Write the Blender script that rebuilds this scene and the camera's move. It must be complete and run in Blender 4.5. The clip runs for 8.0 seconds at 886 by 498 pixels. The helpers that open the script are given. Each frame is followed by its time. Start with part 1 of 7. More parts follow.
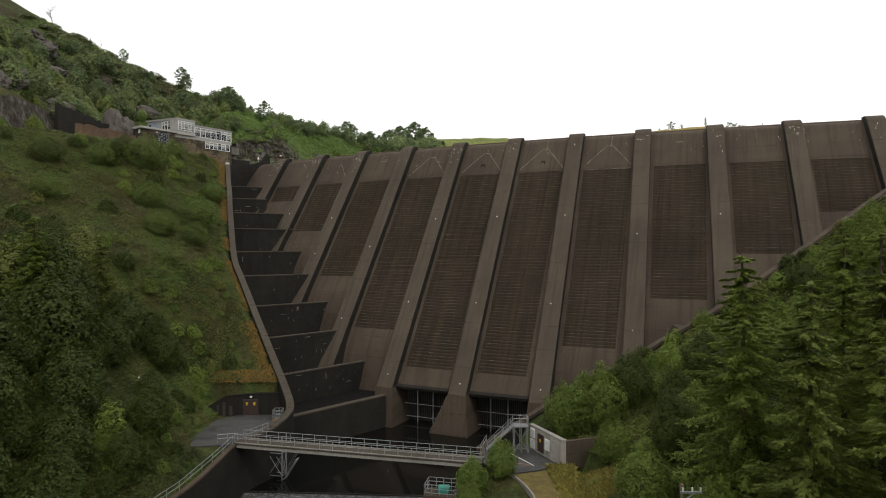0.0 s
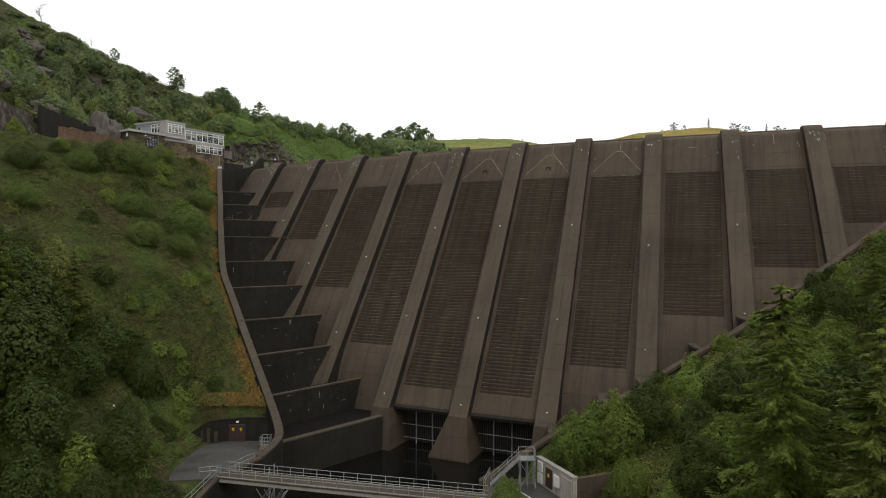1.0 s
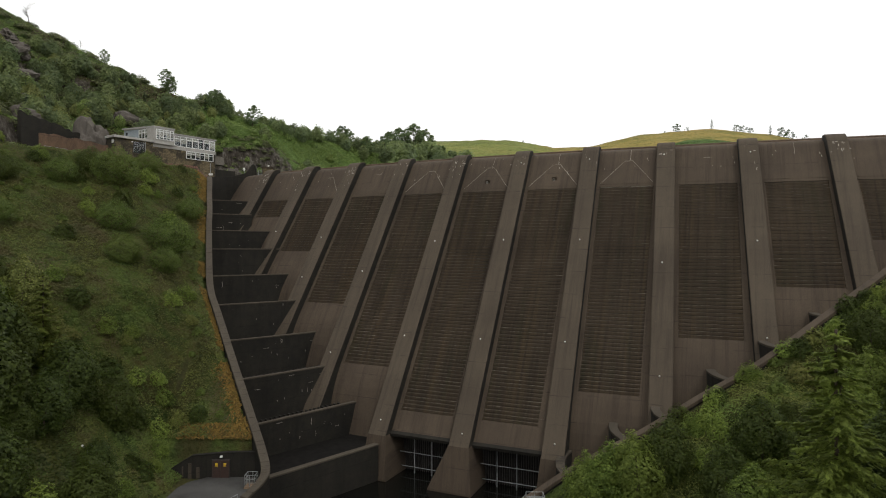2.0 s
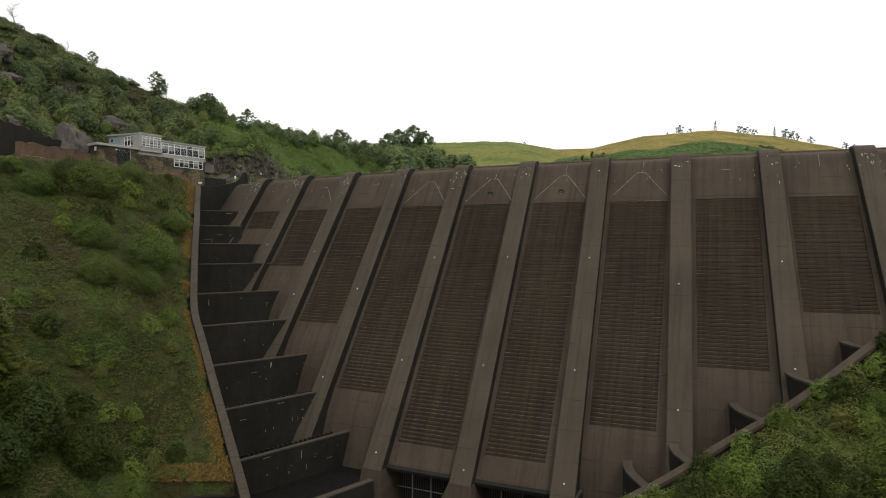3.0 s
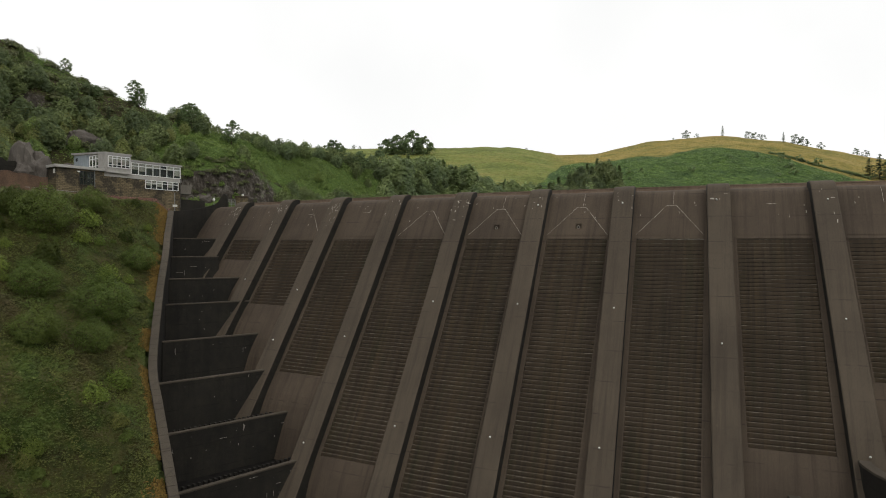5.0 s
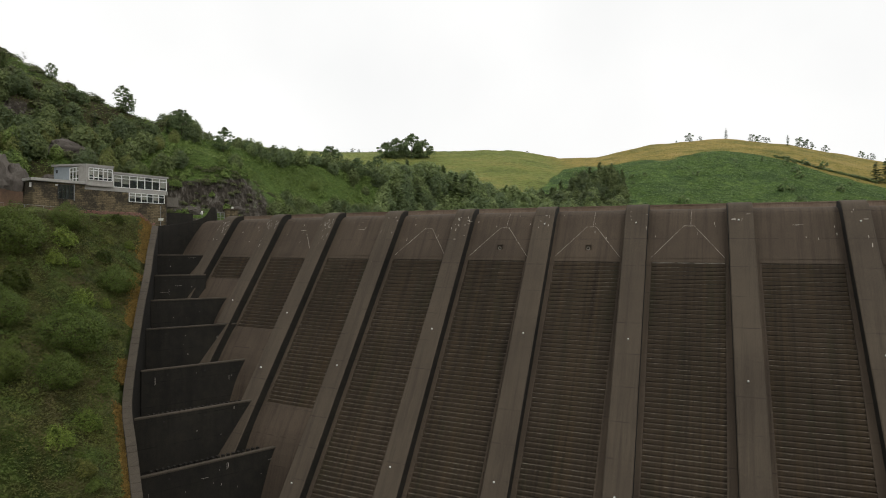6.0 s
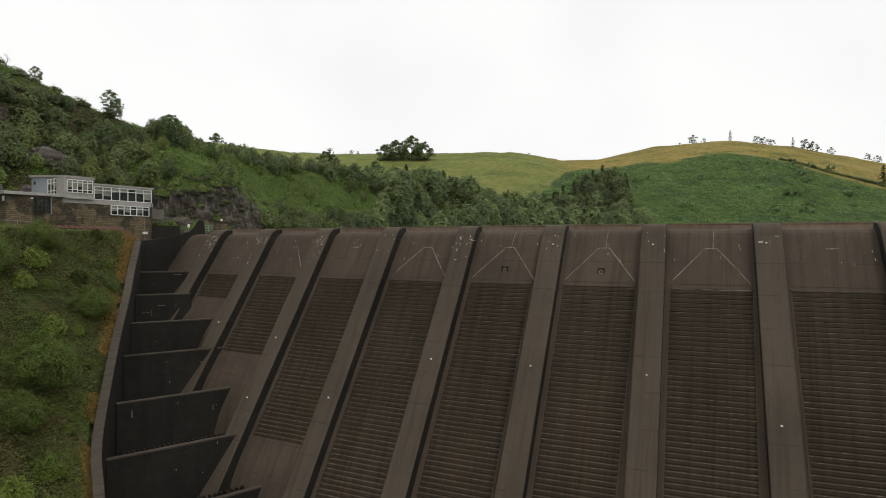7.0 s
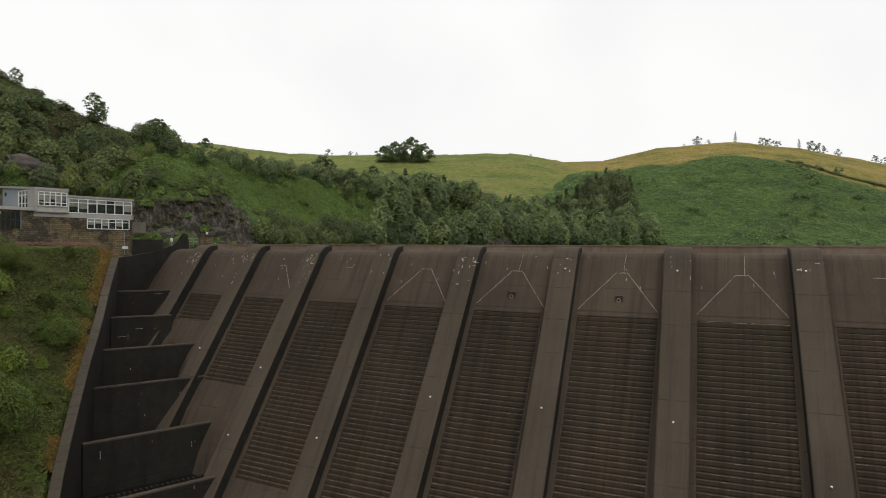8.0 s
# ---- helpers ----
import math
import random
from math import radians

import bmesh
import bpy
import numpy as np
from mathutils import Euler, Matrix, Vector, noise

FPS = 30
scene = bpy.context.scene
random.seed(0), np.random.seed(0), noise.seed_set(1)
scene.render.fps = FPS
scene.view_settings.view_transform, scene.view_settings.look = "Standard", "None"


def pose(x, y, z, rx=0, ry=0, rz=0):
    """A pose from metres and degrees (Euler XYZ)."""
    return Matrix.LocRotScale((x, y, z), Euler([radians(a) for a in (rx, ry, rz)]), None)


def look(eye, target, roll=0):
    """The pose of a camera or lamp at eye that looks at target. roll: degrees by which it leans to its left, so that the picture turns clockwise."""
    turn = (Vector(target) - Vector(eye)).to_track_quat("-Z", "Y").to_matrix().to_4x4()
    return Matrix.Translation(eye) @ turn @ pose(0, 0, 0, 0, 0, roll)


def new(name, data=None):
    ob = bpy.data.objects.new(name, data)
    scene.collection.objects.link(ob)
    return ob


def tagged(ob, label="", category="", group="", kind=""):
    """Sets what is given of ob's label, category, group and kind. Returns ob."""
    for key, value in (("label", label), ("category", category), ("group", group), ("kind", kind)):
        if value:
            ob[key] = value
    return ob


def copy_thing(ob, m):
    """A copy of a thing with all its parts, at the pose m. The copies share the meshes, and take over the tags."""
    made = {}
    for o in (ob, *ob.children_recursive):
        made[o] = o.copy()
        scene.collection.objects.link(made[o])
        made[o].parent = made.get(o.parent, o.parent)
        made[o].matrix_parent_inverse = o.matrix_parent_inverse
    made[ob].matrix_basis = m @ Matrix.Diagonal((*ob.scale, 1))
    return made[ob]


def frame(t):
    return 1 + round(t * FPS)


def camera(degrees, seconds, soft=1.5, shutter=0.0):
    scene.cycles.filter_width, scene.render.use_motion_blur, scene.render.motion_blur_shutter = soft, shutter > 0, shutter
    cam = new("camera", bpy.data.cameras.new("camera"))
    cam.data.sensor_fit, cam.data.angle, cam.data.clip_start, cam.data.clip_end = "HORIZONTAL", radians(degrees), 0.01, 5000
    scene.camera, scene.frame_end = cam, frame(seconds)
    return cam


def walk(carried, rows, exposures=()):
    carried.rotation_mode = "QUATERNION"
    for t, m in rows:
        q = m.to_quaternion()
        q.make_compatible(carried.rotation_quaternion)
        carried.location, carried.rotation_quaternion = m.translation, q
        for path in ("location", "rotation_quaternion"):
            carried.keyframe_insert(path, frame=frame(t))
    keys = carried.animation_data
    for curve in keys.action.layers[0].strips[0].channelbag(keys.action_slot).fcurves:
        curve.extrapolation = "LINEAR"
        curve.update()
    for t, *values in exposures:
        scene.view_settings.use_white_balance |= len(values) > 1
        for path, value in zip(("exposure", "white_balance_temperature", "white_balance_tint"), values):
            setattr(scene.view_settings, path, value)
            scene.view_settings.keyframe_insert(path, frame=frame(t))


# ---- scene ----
cam = camera(70.9, 8.0, soft=1.0)
METRES, EYE, TILT, LEAN, TURN = 64.0, 33.0, 0.0, 0.0, 0.0
ROWS = [
    (0.0, 0.0, 0.0, 0.0, -0.0, 0.0, 0.0),
    (0.5, -0.0003, 0.0497, 0.0155, -0.0, -0.02, -0.03),
    (1.0, -0.0005, 0.1009, 0.0355, 0.0, -0.05, -0.07),
    (1.5, -0.001, 0.1531, 0.0577, -0.01, -0.06, -0.1),
    (3.0, -0.0026, 0.3218, 0.1326, -0.04, -0.16, -0.17),
    (3.5, -0.0027, 0.3815, 0.1591, -0.05, -0.15, -0.19),
    (4.0, -0.0027, 0.441, 0.1852, -0.05, -0.11, -0.2),
    (4.5, -0.0027, 0.4993, 0.2125, -0.04, -0.13, -0.22),
    (6.0, -0.0014, 0.6685, 0.2921, -0.04, -0.05, -0.19),
    (6.5, -0.0016, 0.7244, 0.3182, -0.05, -0.08, -0.2),
    (7.0, -0.0014, 0.7837, 0.3442, -0.02, -0.1, -0.22),
    (7.5, -0.0016, 0.8483, 0.3705, -0.02, -0.14, -0.24),
    (8.0, -0.0025, 0.9174, 0.3963, -0.01, -0.19, -0.28),
]
walk(cam, [(t, pose(0, 0, EYE, TILT, LEAN, TURN) @ pose(METRES * x, METRES * y, METRES * z, 90 + pitch, roll, yaw)) for t, x, y, z, yaw, pitch, roll in ROWS],
     exposures=[(0.0, 0.04), (3.0, -0.07), (4.5, -0.12), (6.0, -0.17), (8.0, -0.21)])

# ---- world and light: a bright overcast sky with a faint sun behind cloud ----
scene.view_settings.exposure = 0.0
SUN_ELEVATION, SUN_AZIMUTH = radians(52), radians(150)   # azimuth from +y towards +x


def build_world():
    world = bpy.data.worlds.new("overcast_sky")
    scene.world = world
    world.use_nodes = True
    nt = world.node_tree
    nt.nodes.clear()
    out = nt.nodes.new("ShaderNodeOutputWorld")
    bg = nt.nodes.new("ShaderNodeBackground")
    sky = nt.nodes.new("ShaderNodeTexSky")
    sky.sky_type = "NISHITA"
    sky.sun_disc = False
    sky.sun_elevation = SUN_ELEVATION
    sky.sun_rotation = SUN_AZIMUTH
    sky.dust_density = 4.0
    gray = nt.nodes.new("ShaderNodeHueSaturation")
    gray.inputs["Saturation"].default_value = 0.10
    cloud = nt.nodes.new("ShaderNodeMix")
    cloud.data_type = "RGBA"
    cloud.inputs[0].default_value = 0.9
    coord = nt.nodes.new("ShaderNodeTexCoord")
    noise_tex = nt.nodes.new("ShaderNodeTexNoise")
    noise_tex.inputs["Scale"].default_value = 3.2
    noise_tex.inputs["Detail"].default_value = 5.0
    noise_tex.inputs["Roughness"].default_value = 0.45
    ramp = nt.nodes.new("ShaderNodeValToRGB")
    ramp.color_ramp.elements[0].position = 0.30
    ramp.color_ramp.elements[0].color = (11.3, 11.35, 11.3, 1)
    ramp.color_ramp.elements[1].position = 0.60
    ramp.color_ramp.elements[1].color = (12.2, 12.2, 12.1, 1)
    nt.links.new(coord.outputs["Generated"], noise_tex.inputs["Vector"])
    nt.links.new(noise_tex.outputs["Fac"], ramp.inputs["Fac"])
    nt.links.new(sky.outputs["Color"], gray.inputs["Color"])
    nt.links.new(gray.outputs["Color"], cloud.inputs[6])
    nt.links.new(ramp.outputs["Color"], cloud.inputs[7])
    nt.links.new(cloud.outputs[2], bg.inputs["Color"])
    bg.inputs["Strength"].default_value = 0.1
    nt.links.new(bg.outputs["Background"], out.inputs["Surface"])
    lamp = bpy.data.lights.new("sun", "SUN")
    lamp.energy = 0.7
    lamp.angle = radians(14)
    lamp.color = (1.0, 0.96, 0.88)
    ob = new("sun", lamp)
    d = Vector((math.sin(SUN_AZIMUTH) * math.cos(SUN_ELEVATION), math.cos(SUN_AZIMUTH) * math.cos(SUN_ELEVATION), math.sin(SUN_ELEVATION)))
    ob.matrix_world = look(d * 400, (0, 0, 0))


build_world()

# ---- materials ----
def nodes_of(name, rough=0.8, metal=0.0, spec=0.3):
    m = bpy.data.materials.new(name)
    m.use_nodes = True
    nt = m.node_tree
    b = nt.nodes["Principled BSDF"]
    b.inputs["Roughness"].default_value = rough
    b.inputs["Metallic"].default_value = metal
    b.inputs["Specular IOR Level"].default_value = spec
    return m, nt, b


def N(nt, kind, **values):
    n = nt.nodes.new(kind)
    for key, v in values.items():
        n.inputs[key.replace("_", " ")].default_value = v
    return n


def ramp_of(nt, fac, stops):
    r = nt.nodes.new("ShaderNodeValToRGB")
    e = r.color_ramp.elements
    while len(e) < len(stops):
        e.new(0.5)
    for el, (p, c) in zip(e, stops):
        el.position = p
        el.color = (*c, 1) if len(c) == 3 else c
    nt.links.new(fac, r.inputs["Fac"])
    return r.outputs["Color"]


def mix(nt, fac, a, b, how="MIX"):
    m = nt.nodes.new("ShaderNodeMix")
    m.data_type = "RGBA"
    m.blend_type = how
    for socket, v in ((m.inputs[0], fac), (m.inputs[6], a), (m.inputs[7], b)):
        if isinstance(v, bpy.types.NodeSocket):
            nt.links.new(v, socket)
        elif isinstance(v, (int, float)):
            socket.default_value = v
        else:
            socket.default_value = (*v, 1)
    return m.outputs[2]


def place_of(nt, scale=(1, 1, 1)):
    g = nt.nodes.new("ShaderNodeNewGeometry")
    mp = nt.nodes.new("ShaderNodeMapping")
    mp.inputs["Scale"].default_value = scale
    nt.links.new(g.outputs["Position"], mp.inputs["Vector"])
    return mp.outputs["Vector"]


def fall_line(nt, across, down):
    """Place along the dam and height alone, so that streaks run straight down its sloping faces."""
    g = nt.nodes.new("ShaderNodeNewGeometry")
    dot = nt.nodes.new("ShaderNodeVectorMath")
    dot.operation = "DOT_PRODUCT"
    dot.inputs[1].default_value = (math.cos(-0.4223) * across, math.sin(-0.4223) * across, 0)
    nt.links.new(g.outputs["Position"], dot.inputs[0])
    sep = nt.nodes.new("ShaderNodeSeparateXYZ")
    nt.links.new(g.outputs["Position"], sep.inputs[0])
    z = nt.nodes.new("ShaderNodeMath")
    z.operation = "MULTIPLY"
    z.inputs[1].default_value = down
    nt.links.new(sep.outputs["Z"], z.inputs[0])
    both = nt.nodes.new("ShaderNodeCombineXYZ")
    nt.links.new(dot.outputs["Value"], both.inputs["X"])
    nt.links.new(z.outputs[0], both.inputs["Z"])
    return both.outputs[0]


def noise_of(nt, vec, scale, detail=4.0, rough=0.55):
    n = N(nt, "ShaderNodeTexNoise", Scale=scale, Detail=detail, Roughness=rough)
    nt.links.new(vec, n.inputs["Vector"])
    return n.outputs["Fac"]


def bump_of(nt, b, height, strength, dist):
    bp = N(nt, "ShaderNodeBump", Strength=strength, Distance=dist)
    nt.links.new(height, bp.inputs["Height"])
    nt.links.new(bp.outputs["Normal"], b.inputs["Normal"])


def concrete(name, dark, light, streak=0.35, lift=1.9, tint=(0.055, 0.05, 0.03), rough=0.85, blotch=0.3):
    """Weathered cast concrete: cloudy grime, run-down streaks, lift joints and pores."""
    m, nt, b = nodes_of(name, rough, 0, 0.25)
    p = place_of(nt)
    big = noise_of(nt, p, 0.09, 5, 0.6)
    mid = noise_of(nt, p, 0.7, 5, 0.65)
    fine = noise_of(nt, p, 6.0, 4, 0.7)
    col = ramp_of(nt, big, [(0.3, dark), (0.7, light)])
    col = mix(nt, ramp_of(nt, mid, [(0.4, (0, 0, 0)), (0.8, (blotch, blotch, blotch))]), col, tint)
    runs = noise_of(nt, fall_line(nt, 1.1, 0.05), 1.0, 5, 0.7)
    col = mix(nt, ramp_of(nt, runs, [(0.48, (0, 0, 0)), (0.72, (streak, streak, streak))]), col, tuple(c * 0.35 for c in dark))
    col = mix(nt, ramp_of(nt, fine, [(0.4, (0.0, 0.0, 0.0)), (0.8, (0.22, 0.22, 0.22))]), col, tuple(c * 1.25 for c in light))
    # casting lifts: thin darker joints at even heights
    sep = nt.nodes.new("ShaderNodeSeparateXYZ")
    nt.links.new(p, sep.inputs[0])
    md = nt.nodes.new("ShaderNodeMath")
    md.operation = "PINGPONG"
    md.inputs[1].default_value = lift
    nt.links.new(sep.outputs["Z"], md.inputs[0])
    joint = ramp_of(nt, md.outputs[0], [(0.0, (0.8, 0.8, 0.8)), (0.055, (0.25, 0.25, 0.25)), (0.09, (0, 0, 0))])
    broken = ramp_of(nt, noise_of(nt, place_of(nt, (0.5, 0.5, 0.2)), 1.0, 4, 0.7), [(0.42, (0, 0, 0)), (0.6, (1, 1, 1))])
    col = mix(nt, mix(nt, 1.0, joint, broken, "MULTIPLY"), col, tuple(c * 0.4 for c in dark))
    # scattered dark spots, old shutter-tie holes and pits
    thin = noise_of(nt, fall_line(nt, 4.5, 0.10), 1.0, 6, 0.75)
    col = mix(nt, ramp_of(nt, thin, [(0.54, (0, 0, 0)), (0.70, (streak * 0.7, streak * 0.7, streak * 0.7))]), col, tuple(c * 0.5 for c in dark))
    seep = ramp_of(nt, noise_of(nt, place_of(nt, (0.8, 0.8, 0.1)), 1.0, 5, 0.75), [(0.60, (0, 0, 0)), (0.68, (0.5, 0.5, 0.5))])
    col = mix(nt, mix(nt, 1.0, joint, seep, "MULTIPLY"), col, tuple(min(0.4, c * 3.0) for c in light))
    grain = noise_of(nt, p, 17.0, 4, 0.8)
    col = mix(nt, ramp_of(nt, grain, [(0.36, (0.55, 0.55, 0.55)), (0.50, (0, 0, 0))]), col, tuple(c * 0.5 for c in dark))
    col = mix(nt, ramp_of(nt, grain, [(0.56, (0, 0, 0)), (0.70, (0.45, 0.45, 0.45))]), col, tuple(c * 1.6 for c in light))
    spots = ramp_of(nt, noise_of(nt, p, 2.6, 2, 0.5), [(0.72, (0, 0, 0)), (0.78, (blotch, blotch, blotch))])
    col = mix(nt, spots, col, tuple(c * 0.45 for c in dark))
    nt.links.new(col, b.inputs["Base Color"])
    bump_of(nt, b, fine, 0.35, 0.04)
    return m


def plain(name, colour, rough=0.6, metal=0.0, vary=0.25, scale=3.0, spec=0.4):
    m, nt, b = nodes_of(name, rough, metal, spec)
    p = place_of(nt)
    f = noise_of(nt, p, scale, 5, 0.6)
    lo = tuple(c * (1 - vary) for c in colour)
    hi = tuple(min(1, c * (1 + vary)) for c in colour)
    g = noise_of(nt, p, scale * 9, 3, 0.6)
    col = ramp_of(nt, f, [(0.3, lo), (0.7, hi)])
    col = mix(nt, ramp_of(nt, g, [(0.45, (0, 0, 0)), (0.8, (0.4, 0.4, 0.4))]), col, tuple(c * 0.6 for c in colour))
    nt.links.new(col, b.inputs["Base Color"])
    bump_of(nt, b, g, 0.2, 0.02)
    return m


def foliage(name, dark, light, yellow=(0.12, 0.13, 0.02), thin=0.25):
    """Leaves: every clump and every plant a little different, some light let through."""
    m, nt, b = nodes_of(name, 0.6, 0, 0.25)
    g = nt.nodes.new("ShaderNodeNewGeometry")
    info = nt.nodes.new("ShaderNodeObjectInfo")
    col = ramp_of(nt, g.outputs["Random Per Island"], [(0.0, dark), (0.55, light), (1.0, tuple(c * 1.35 for c in light))])
    tone = ramp_of(nt, info.outputs["Random"], [(0.0, (0.0, 0.0, 0.0)), (1.0, (0.55, 0.55, 0.55))])
    col = mix(nt, tone, col, yellow)
    p = noise_of(nt, place_of(nt), 0.55, 3)
    col = mix(nt, ramp_of(nt, p, [(0.4, (0.0, 0.0, 0.0)), (0.7, (0.25, 0.25, 0.25))]), col, tuple(c * 0.8 for c in dark))
    nt.links.new(col, b.inputs["Base Color"])
    tr = nt.nodes.new("ShaderNodeBsdfTranslucent")
    nt.links.new(col, tr.inputs["Color"])
    ms = nt.nodes.new("ShaderNodeMixShader")
    ms.inputs[0].default_value = thin
    out = nt.nodes["Material Output"]
    nt.links.new(b.outputs[0], ms.inputs[1])
    nt.links.new(tr.outputs[0], ms.inputs[2])
    nt.links.new(ms.outputs[0], out.inputs["Surface"])
    return m


def maths(nt, how, a, b, c=None):
    n = nt.nodes.new("ShaderNodeMath")
    n.operation = how
    for socket, v in zip(n.inputs, (a, b, c)):
        if isinstance(v, bpy.types.NodeSocket):
            nt.links.new(v, socket)
        elif v is not None:
            socket.default_value = v
    return n.outputs[0]


def grey_steps(nt, fac, stops):
    return ramp_of(nt, fac, [(p, (v, v, v)) for p, v in stops])


# the upper edge of the bracken on the far hills: share of x from -150 to 400, share of y from 380 to 580
PASTURE_LINE = ((0.0, 0.02), (0.34, 0.02), (0.40, 0.42), (0.44, 0.68), (0.47, 0.735), (0.49, 0.70), (0.57, 0.625), (0.635, 0.707), (0.70, 0.692), (0.72, 0.64), (0.757, 0.52), (0.80, 0.45), (0.9, 0.32))


def hillside():
    """Bracken and rough grass; golden pasture on the far hilltops, heather on the near one, bare rock where it is steep."""
    m, nt, b = nodes_of("hillside_turf", 0.9, 0, 0.15)
    p = place_of(nt)
    sep = nt.nodes.new("ShaderNodeSeparateXYZ")
    nt.links.new(p, sep.inputs[0])
    X, Y, Z = sep.outputs
    mid = noise_of(nt, p, 0.22, 6, 0.7)
    fine = noise_of(nt, p, 1.1, 6, 0.72)
    bracken = ramp_of(nt, mid, [(0.3, (0.045, 0.085, 0.026)), (0.45, (0.10, 0.17, 0.043)), (0.60, (0.155, 0.24, 0.056)), (0.75, (0.21, 0.27, 0.07))])
    bracken = mix(nt, grey_steps(nt, noise_of(nt, place_of(nt, (0.5, 1, 1)), 0.06, 6, 0.65), [(0.48, 0.0), (0.62, 0.55)]), bracken, (0.035, 0.068, 0.028))
    clump = noise_of(nt, p, 0.42, 7, 0.75)
    col = mix(nt, grey_steps(nt, clump, [(0.40, 0.6), (0.53, 0.0)]), bracken, (0.022, 0.045, 0.018))
    col = mix(nt, grey_steps(nt, fine, [(0.36, 0.45), (0.52, 0.0)]), col, (0.018, 0.038, 0.011))
    # heather and dead fern on the near hill
    near = maths(nt, "LESS_THAN", Y, 300)
    brown = ramp_of(nt, fine, [(0.3, (0.034, 0.030, 0.016)), (0.55, (0.075, 0.058, 0.032)), (0.72, (0.125, 0.072, 0.052))])
    patch = grey_steps(nt, noise_of(nt, p, 0.07, 6, 0.65), [(0.47, 0.0), (0.55, 0.8)])
    col = mix(nt, mix(nt, 1.0, patch, near, "MULTIPLY"), col, brown)
    bank = maths(nt, "LESS_THAN", Y, 190)
    olive = ramp_of(nt, mid, [(0.32, (0.05, 0.052, 0.012)), (0.5, (0.11, 0.105, 0.024)), (0.7, (0.19, 0.155, 0.045))])
    col = mix(nt, maths(nt, "MULTIPLY", bank, 0.35), col, olive)
    moor = N(nt, "ShaderNodeMapRange", From_Min=76.0, From_Max=86.0)
    nt.links.new(Z, moor.inputs["Value"])
    west = maths(nt, "LESS_THAN", X, -84)
    thin = grey_steps(nt, noise_of(nt, p, 0.12, 6, 0.7), [(0.40, 0.1), (0.56, 0.75)])
    col = mix(nt, mix(nt, 1.0, maths(nt, "MULTIPLY", moor.outputs[0], west), thin, "MULTIPLY"), col, brown)
    # fresh bracken on the slope above the lake
    fern = ramp_of(nt, fine, [(0.3, (0.07, 0.115, 0.03)), (0.52, (0.13, 0.20, 0.05)), (0.72, (0.20, 0.28, 0.075))])
    slope = maths(nt, "MULTIPLY", maths(nt, "MULTIPLY", maths(nt, "GREATER_THAN", X, -84), maths(nt, "GREATER_THAN", Y, 193)), maths(nt, "MULTIPLY", near, maths(nt, "GREATER_THAN", Z, 58.5)))
    col = mix(nt, maths(nt, "MULTIPLY", slope, 0.75), col, fern)
    # golden pasture above the bracken line of the far hills
    at_x = N(nt, "ShaderNodeMapRange", From_Min=-150.0, From_Max=400.0)
    nt.links.new(X, at_x.inputs["Value"])
    line = grey_steps(nt, at_x.outputs[0], PASTURE_LINE)
    share = maths(nt, "MULTIPLY_ADD", Y, 1 / 200.0, -380 / 200.0)
    wobble = maths(nt, "MULTIPLY_ADD", noise_of(nt, p, 0.05, 5, 0.6), 0.10, -0.05)
    over = maths(nt, "SUBTRACT", maths(nt, "ADD", share, wobble), line)
    mask = N(nt, "ShaderNodeMapRange", From_Min=-0.008, From_Max=0.012)
    nt.links.new(over, mask.inputs["Value"])
    gold = ramp_of(nt, noise_of(nt, place_of(nt, (0.6, 1, 1)), 0.05, 8, 0.75), [(0.34, (0.13, 0.15, 0.035)), (0.45, (0.28, 0.235, 0.06)), (0.56, (0.39, 0.295, 0.085)), (0.68, (0.44, 0.32, 0.12))])
    lea = ramp_of(nt, noise_of(nt, place_of(nt, (0.4, 1, 1)), 0.05, 8, 0.75), [(0.34, (0.13, 0.165, 0.04)), (0.48, (0.215, 0.255, 0.065)), (0.60, (0.28, 0.275, 0.08)), (0.70, (0.36, 0.27, 0.10))])
    golden = N(nt, "ShaderNodeMapRange", From_Min=80.0, From_Max=105.0)
    nt.links.new(X, golden.inputs["Value"])
    straw = mix(nt, golden.outputs[0], lea, gold)
    straw = mix(nt, grey_steps(nt, noise_of(nt, place_of(nt, (0.4, 1, 1)), 0.14, 6, 0.7), [(0.60, 0.0), (0.68, 0.6)]), straw, (0.07, 0.10, 0.028))
    tuft = noise_of(nt, place_of(nt, (0.6, 1, 1)), 0.45, 8, 0.8)
    straw = mix(nt, grey_steps(nt, tuft, [(0.42, 0.55), (0.52, 0.0)]), straw, (0.10, 0.105, 0.03))
    straw = mix(nt, grey_steps(nt, tuft, [(0.54, 0.0), (0.66, 0.5)]), straw, (0.36, 0.29, 0.12))
    col = mix(nt, mask.outputs[0], col, straw)
    # bare rock on steep ground above the road
    geo = nt.nodes.new("ShaderNodeNewGeometry")
    up = nt.nodes.new("ShaderNodeSeparateXYZ")
    nt.links.new(geo.outputs["Normal"], up.inputs[0])
    steep = N(nt, "ShaderNodeMapRange", From_Min=0.66, From_Max=0.54)
    nt.links.new(maths(nt, "MULTIPLY_ADD", noise_of(nt, p, 0.5, 5, 0.7), 0.2, maths(nt, "SUBTRACT", up.outputs[2], 0.1)), steep.inputs["Value"])
    high = maths(nt, "GREATER_THAN", Z, 58.3)
    rock = ramp_of(nt, noise_of(nt, place_of(nt, (1, 1, 0.35)), 0.9, 7, 0.75), [(0.32, (0.03, 0.025, 0.02)), (0.5, (0.085, 0.072, 0.058)), (0.66, (0.25, 0.23, 0.20))])
    col = mix(nt, maths(nt, "MULTIPLY", steep.outputs[0], high), col, rock)
    nt.links.new(col, b.inputs["Base Color"])
